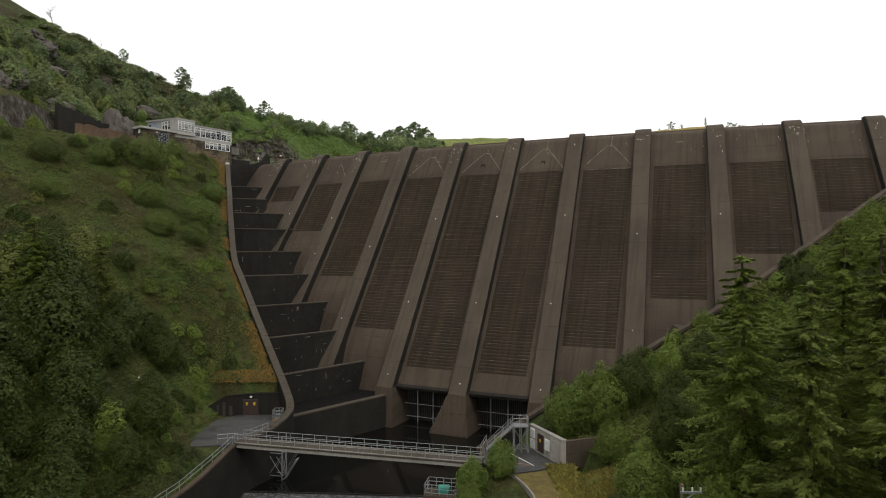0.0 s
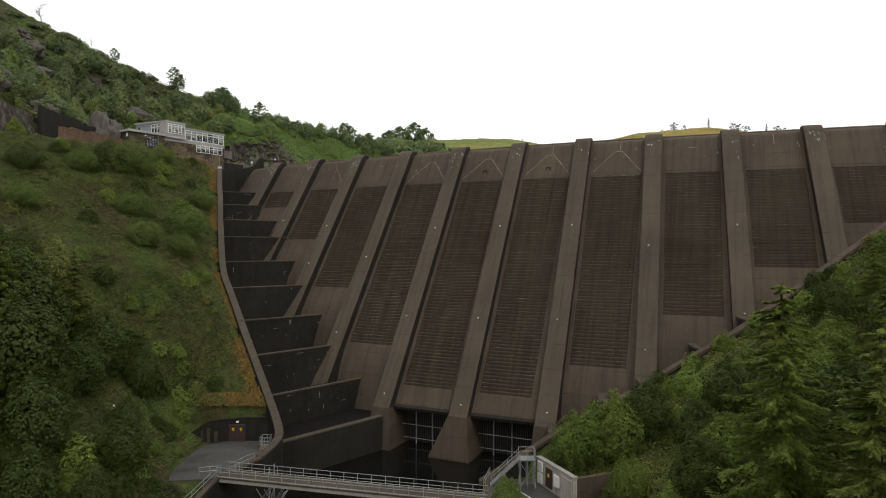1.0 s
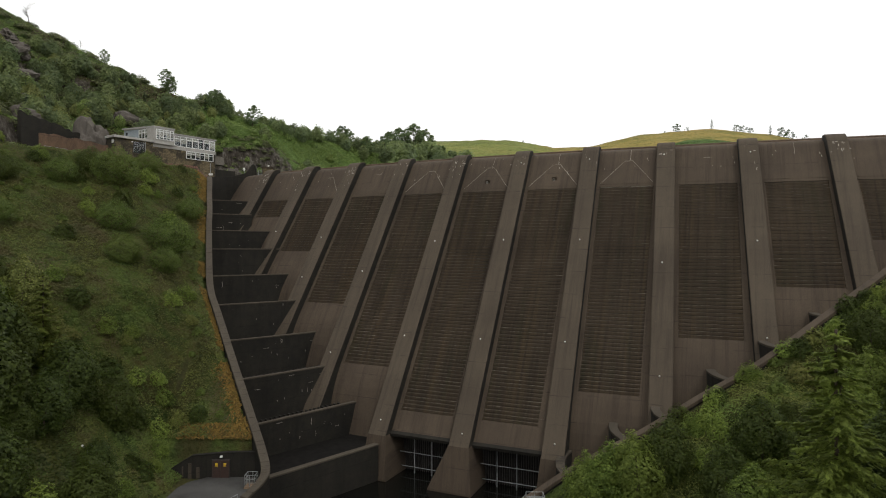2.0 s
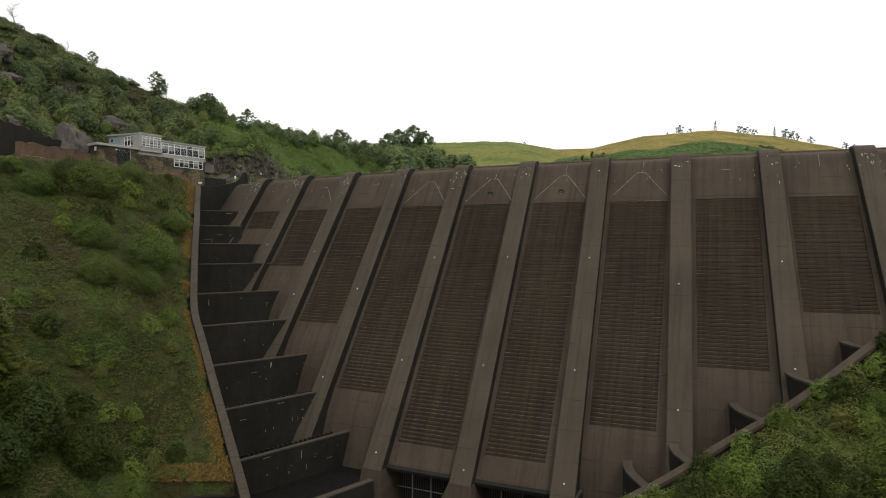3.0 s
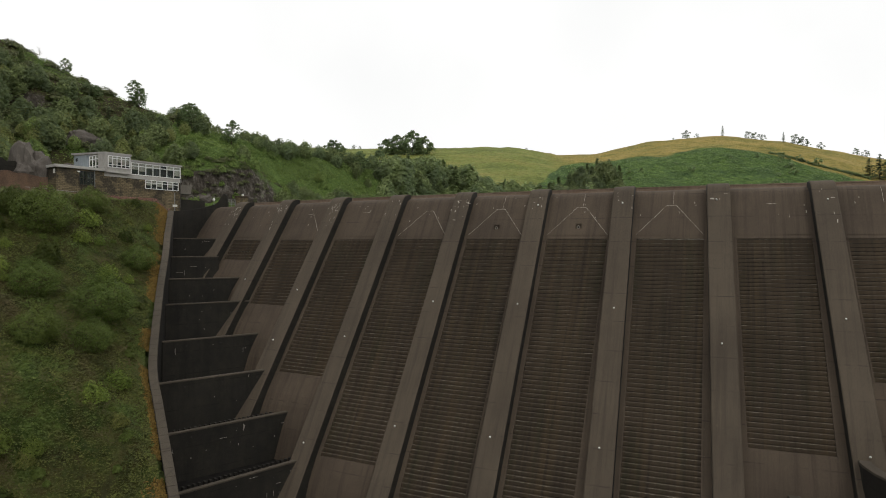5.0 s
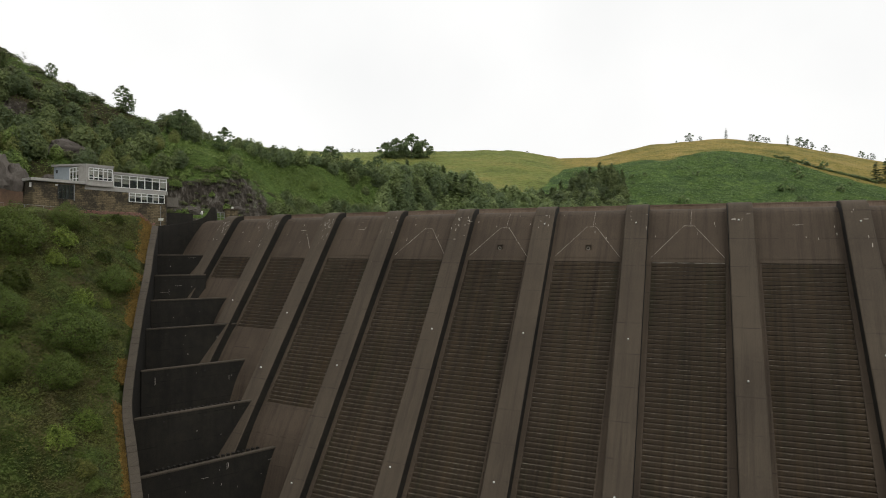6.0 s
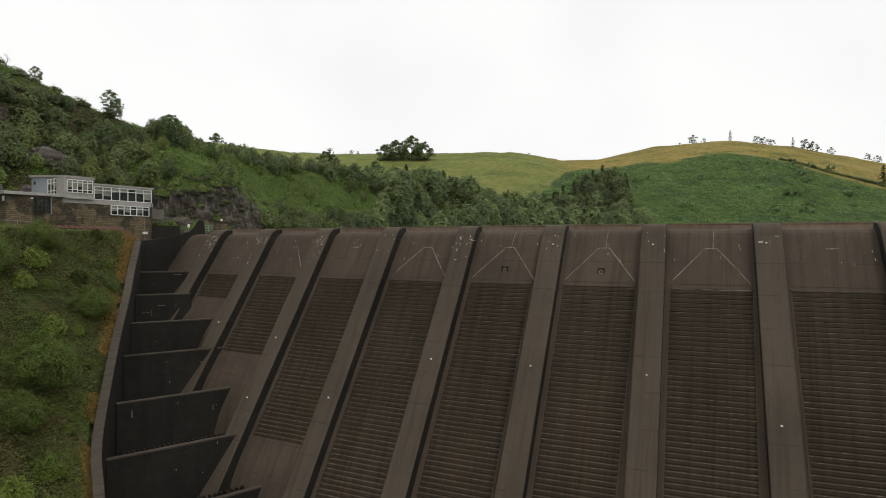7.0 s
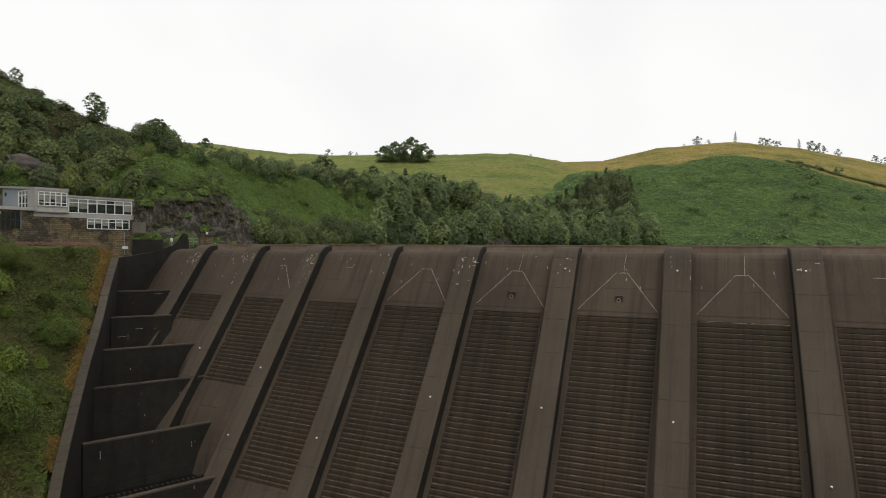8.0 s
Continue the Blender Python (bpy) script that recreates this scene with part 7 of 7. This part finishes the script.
def undergrowth():
    """Bracken and coarse grass over the near banks, in mounds."""
    rs = np.random.RandomState(9)
    n = 360000
    Y = rs.uniform(58, 180, n)
    edge = np.interp(Y, [q[1] for q in LEFT_EDGE][::-1], [q[0] for q in LEFT_EDGE][::-1])
    X = edge - 2.0 - 52 * rs.rand(n) ** 1.15
    Xr = rs.uniform(16, 70, 160000)
    Yr = np.interp(Xr, [q[0] for q in RIGHT_WALL][::-1], [q[1] for q in RIGHT_WALL][::-1]) - 1.6 - 34 * rs.rand(160000)
    Xu, Yu = rs.uniform(-150, -10, 210000), rs.uniform(150, 320, 210000)
    du = signed_distance(Xu, Yu, HILL_FOOT)[0]
    keep_u = (du > 1) & (du < 90) & ((Xu > -92) | (du < 22) | (rs.rand(len(Xu)) < 0.5))
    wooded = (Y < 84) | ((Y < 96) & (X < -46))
    for name, x, y, mat, size, label in (("ferns", X[wooded], Y[wooded], SHADED_FERN, 0.3, "green ferns by the stream, coloured dark for the shade of the trees"), ("bracken", X[~wooded], Y[~wooded], FERN, 0.25, "waist-high bracken, heather and coarse grass on the steep bank"), ("brambles", Xr, Yr, BRAMBLE, 0.22, "tangled bracken and brambles on the right bank"), ("hill_bracken", Xu[keep_u], Yu[keep_u], HILL_FERN, 0.5, "bracken on the hillside above the road")):
        z = ground_height(x, y)
        ok = ~((x > -35.2) & (x < -20) & (y > 80) & (y < 99.5)) & (z > 0.5)
        lift = mounds(x, y) * (0.2 if name == "hill_bracken" else 0.46)
        if name == "hill_bracken":
            ok &= ~((x > -72) & (x < -49) & (du[keep_u] < 8))
        if name in ("bracken", "ferns"):
            ok &= z < 58.2
            lift = lift * np.clip((np.interp(y, [q[1] for q in LEFT_EDGE][::-1], [q[0] for q in LEFT_EDGE][::-1]) - x - 2.0) / 4, 0.15, 1)
        P = np.stack([x, y, z + 0.1 + lift * rs.uniform(0.55, 1.05, len(x))], -1)[ok]
        gx, gy = (mounds(x + 0.3, y) - mounds(x, y))[ok] / 0.6, (mounds(x, y + 0.3) - mounds(x, y))[ok] / 0.6
        Q = np.stack([0.15 - gx, -0.35 - gy, np.full(len(P), 0.9)], -1)
        Q /= np.linalg.norm(Q, axis=1)[:, None]
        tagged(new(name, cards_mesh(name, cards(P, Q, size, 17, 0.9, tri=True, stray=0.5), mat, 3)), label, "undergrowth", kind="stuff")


def fern_material(name, k, brown):
    m = foliage(name, (0.054 * k, 0.068 * k, 0.016 * k), (0.140 * k, 0.160 * k, 0.038 * k), (0.17, 0.155, 0.042), 0.3)
    nt = m.node_tree
    b = nt.nodes["Principled BSDF"]
    old = b.inputs["Base Color"].links[0].from_socket
    fresh = noise_of(nt, place_of(nt), 0.17, 4, 0.6)
    col = mix(nt, grey_steps(nt, fresh, [(0.50, 0.0), (0.60, 0.75)]), old, (0.120 * k, 0.185 * k, 0.040 * k))
    patch = noise_of(nt, place_of(nt), 0.11, 5, 0.65)
    col = mix(nt, grey_steps(nt, patch, [(0.51, 0.0), (0.61, brown)]), col, (0.125, 0.090, 0.050))
    dark = noise_of(nt, place_of(nt), 0.33, 4, 0.6)
    col = mix(nt, grey_steps(nt, dark, [(0.52, 0.0), (0.64, 0.5)]), col, (0.032 * k, 0.055 * k, 0.020 * k))
    nt.links.new(col, b.inputs["Base Color"])
    return m


FERN = fern_material("bracken_fronds", 0.9, 0.75)
BRAMBLE = fern_material("bramble_leaves", 1.35, 0.05)
HILL_FERN = foliage("hill_bracken_fronds", (0.11, 0.18, 0.045), (0.19, 0.28, 0.07), (0.20, 0.26, 0.07), 0.5)
# fronds under the trees: colours nearly halved, the tree shade painted in
SHADED_FERN = fern_material("tree_shaded_fronds", 0.48, 0.1)
undergrowth()


def far_bracken():
    """Clumps of bracken over the far hill below its pasture."""
    rs = np.random.RandomState(71)
    x, y = rs.uniform(80, 345, 60000), rs.uniform(322, 525, 60000)
    line_x = np.array([p for p, v in PASTURE_LINE]) * 550 - 150
    line_y = np.array([v for p, v in PASTURE_LINE]) * 200 + 380
    ok = (y < np.interp(x, line_x, line_y) - 4) & (soft_noise(x, y, 9, 73) > -0.25)
    x, y = x[ok], y[ok]
    P = np.stack([x, y, ground_height(x, y) + 0.25 + 0.9 * np.clip(2 * soft_noise(x, y, 5, 75), 0, 1)], -1)
    Q = np.tile(np.array([0.0, -0.35, 0.9]), (len(P), 1))
    tagged(new("far_bracken", cards_mesh("far_bracken", cards(P, Q, 1.05, 77, 0.8, tri=True, stray=0.35), FAR_FERN, 3)), "bracken clumps over the far hillside", "undergrowth", kind="stuff")


# bluish fronds, with the far hill's haze in the colour
FAR_FERN = foliage("hazed_bracken_fronds", (0.11, 0.18, 0.07), (0.18, 0.265, 0.09), (0.19, 0.25, 0.085), 0.45)
far_bracken()
rng = random.Random(91)


def scrub(name, spots, height, width, material, label, seed, n=800):
    """Many small shrubs as one mass."""
    rs = np.random.RandomState(seed)
    clouds = [dome_cloud(seed + i, height, width, n, 1 + i % 3) for i in range(4)]
    V = []
    for x, y, f in spots:
        P, Q = clouds[rs.randint(4)]
        a = rs.uniform(0, math.tau)
        c, t = math.cos(a), math.sin(a)
        R = np.array([[c, t, 0], [-t, c, 0], [0, 0, 1]])
        V.append(cards(P @ R * f, Q @ R, 0.44 * f + 0.04, rs.randint(1 << 30), 0.9, tri=True, stray=0.35) + np.array([x, y, ground_at(x, y) - 0.15]))
    tagged(new(name, cards_mesh(name, np.concatenate(V), material, 3)), label, "scrub", kind="stuff")


slope_spots = []
for _ in range(16):      # among the rocks behind the office terrace
    x = rng.uniform(-73, -49)
    slope_spots.append((x, 197.5 + (x + 72) * 0.62 + rng.uniform(-5.0, 4.0), rng.uniform(0.4, 0.7)))
while len(slope_spots) < 90:
    x, y = rng.uniform(-80, -12), rng.uniform(195, 300)
    d = float(signed_distance(np.array([x]), np.array([y]), HILL_FOOT)[0][0])
    if 5 < d < 32:
        slope_spots.append((x, y, rng.uniform(0.35, 0.95)))
heather_spots = []
while len(heather_spots) < 330:
    x, y = rng.uniform(-150, -84), rng.uniform(140, 240)
    d = float(signed_distance(np.array([x]), np.array([y]), HILL_FOOT)[0][0])
    if 3 < d < 80:
        heather_spots.append((x, y, rng.uniform(0.5, 1.3)))
while len(heather_spots) < 430:      # over the rocks beside the office
    x, y = rng.uniform(-76, -46), rng.uniform(196, 232)
    d = float(signed_distance(np.array([x]), np.array([y]), HILL_FOOT)[0][0])
    if 3 < d < 11:
        heather_spots.append((x, y, rng.uniform(0.3, 0.6)))
HEATHER = foliage("heather_sprigs", (0.065, 0.075, 0.035), (0.14, 0.155, 0.065), (0.15, 0.12, 0.07), 0.3)
scrub("heather", heather_spots, 1.5, 4.6, HEATHER, "dark heather and gorse over the rocky hillside", 321, 380)
scrub("slope_scrub", slope_spots, 2.8, 4.0, HILL_LEAF, "soft green shrubs on the slope above the lake", 301)
scrub("bank_scrub", BANK_SCRUB, 2.0, 3.8, LEAF_WILLOW, "small fresh-green shrubs scattered over the steep banks", 311)


LONG_GRASS = foliage("long_grass_blades", (0.09, 0.09, 0.02), (0.22, 0.20, 0.045), (0.26, 0.2, 0.05), 0.25)


def straw_strip():
    """Dry orange grass along the outer edge of the left side wall and above the yard wall."""
    rs = np.random.RandomState(12)
    n = 9000
    Y = rs.uniform(101, 180, n)
    edge = np.interp(Y, [q[1] for q in LEFT_EDGE][::-1], [q[0] for q in LEFT_EDGE][::-1])
    X = edge - 1.5 - np.abs(rs.normal(0, 0.55, n)) * (0.5 + 1.8 * np.clip(soft_noise(Y, Y * 0, 9, 83) + 0.3, 0, 1))
    patchy = soft_noise(X, Y, 4.0, 87) + 0.4 * np.clip((Y - 160) / 10, 0, 1) > -0.12
    X, Y = X[patchy], Y[patchy]
    X2, Y2 = rs.uniform(-37, -25.5, 1500), rs.uniform(99.0, 101.6, 1500)
    X3, Y3 = rs.uniform(12.8, 22, 6500), rs.uniform(60, 76.5, 6500)
    for name, x, y, label in (("dry_grass", np.concatenate([X, X2]), np.concatenate([Y, Y2]), "dry orange grass along the wall's edge"), ("long_grass", X3, Y3, "long yellowing grass beside the yard")):
        z = ground_height(x, y)
        tall = 0.22 if name == "dry_grass" else 0.45
        P = np.stack([x, y, z + tall], -1)
        Q = np.stack([rs.normal(0, 0.5, len(x)), -1 + rs.normal(0, 0.4, len(x)), np.full(len(x), -0.2)], -1)
        tagged(new(name, cards_mesh(name, cards(P, Q, 0.6 if name == "dry_grass" else 1.0, 23, 0.3), STRAW if name == "dry_grass" else LONG_GRASS)), label, "grass", kind="stuff")
    k = 900
    x = -67 + 4.5 * rs.randn(k)
    y = 167.5 + 1.1 * (x + 67) + rs.randn(k) * 1.1
    z = ground_height(x, y)
    P = np.stack([x, y, z + 0.6 + 0.5 * rs.rand(k)], -1)[z < 58.4]
    tagged(new("fireweed", cards_mesh("fireweed", cards(P, np.tile(np.array([0, -0.6, 0.6]), (len(P), 1)), 0.42, 29, 0.5), foliage("pink_flower_spikes", (0.11, 0.07, 0.05), (0.25, 0.09, 0.10), (0.18, 0.1, 0.06), 0.2))), "pinkish flowering weeds below the office", "flowers", kind="stuff")


straw_strip()
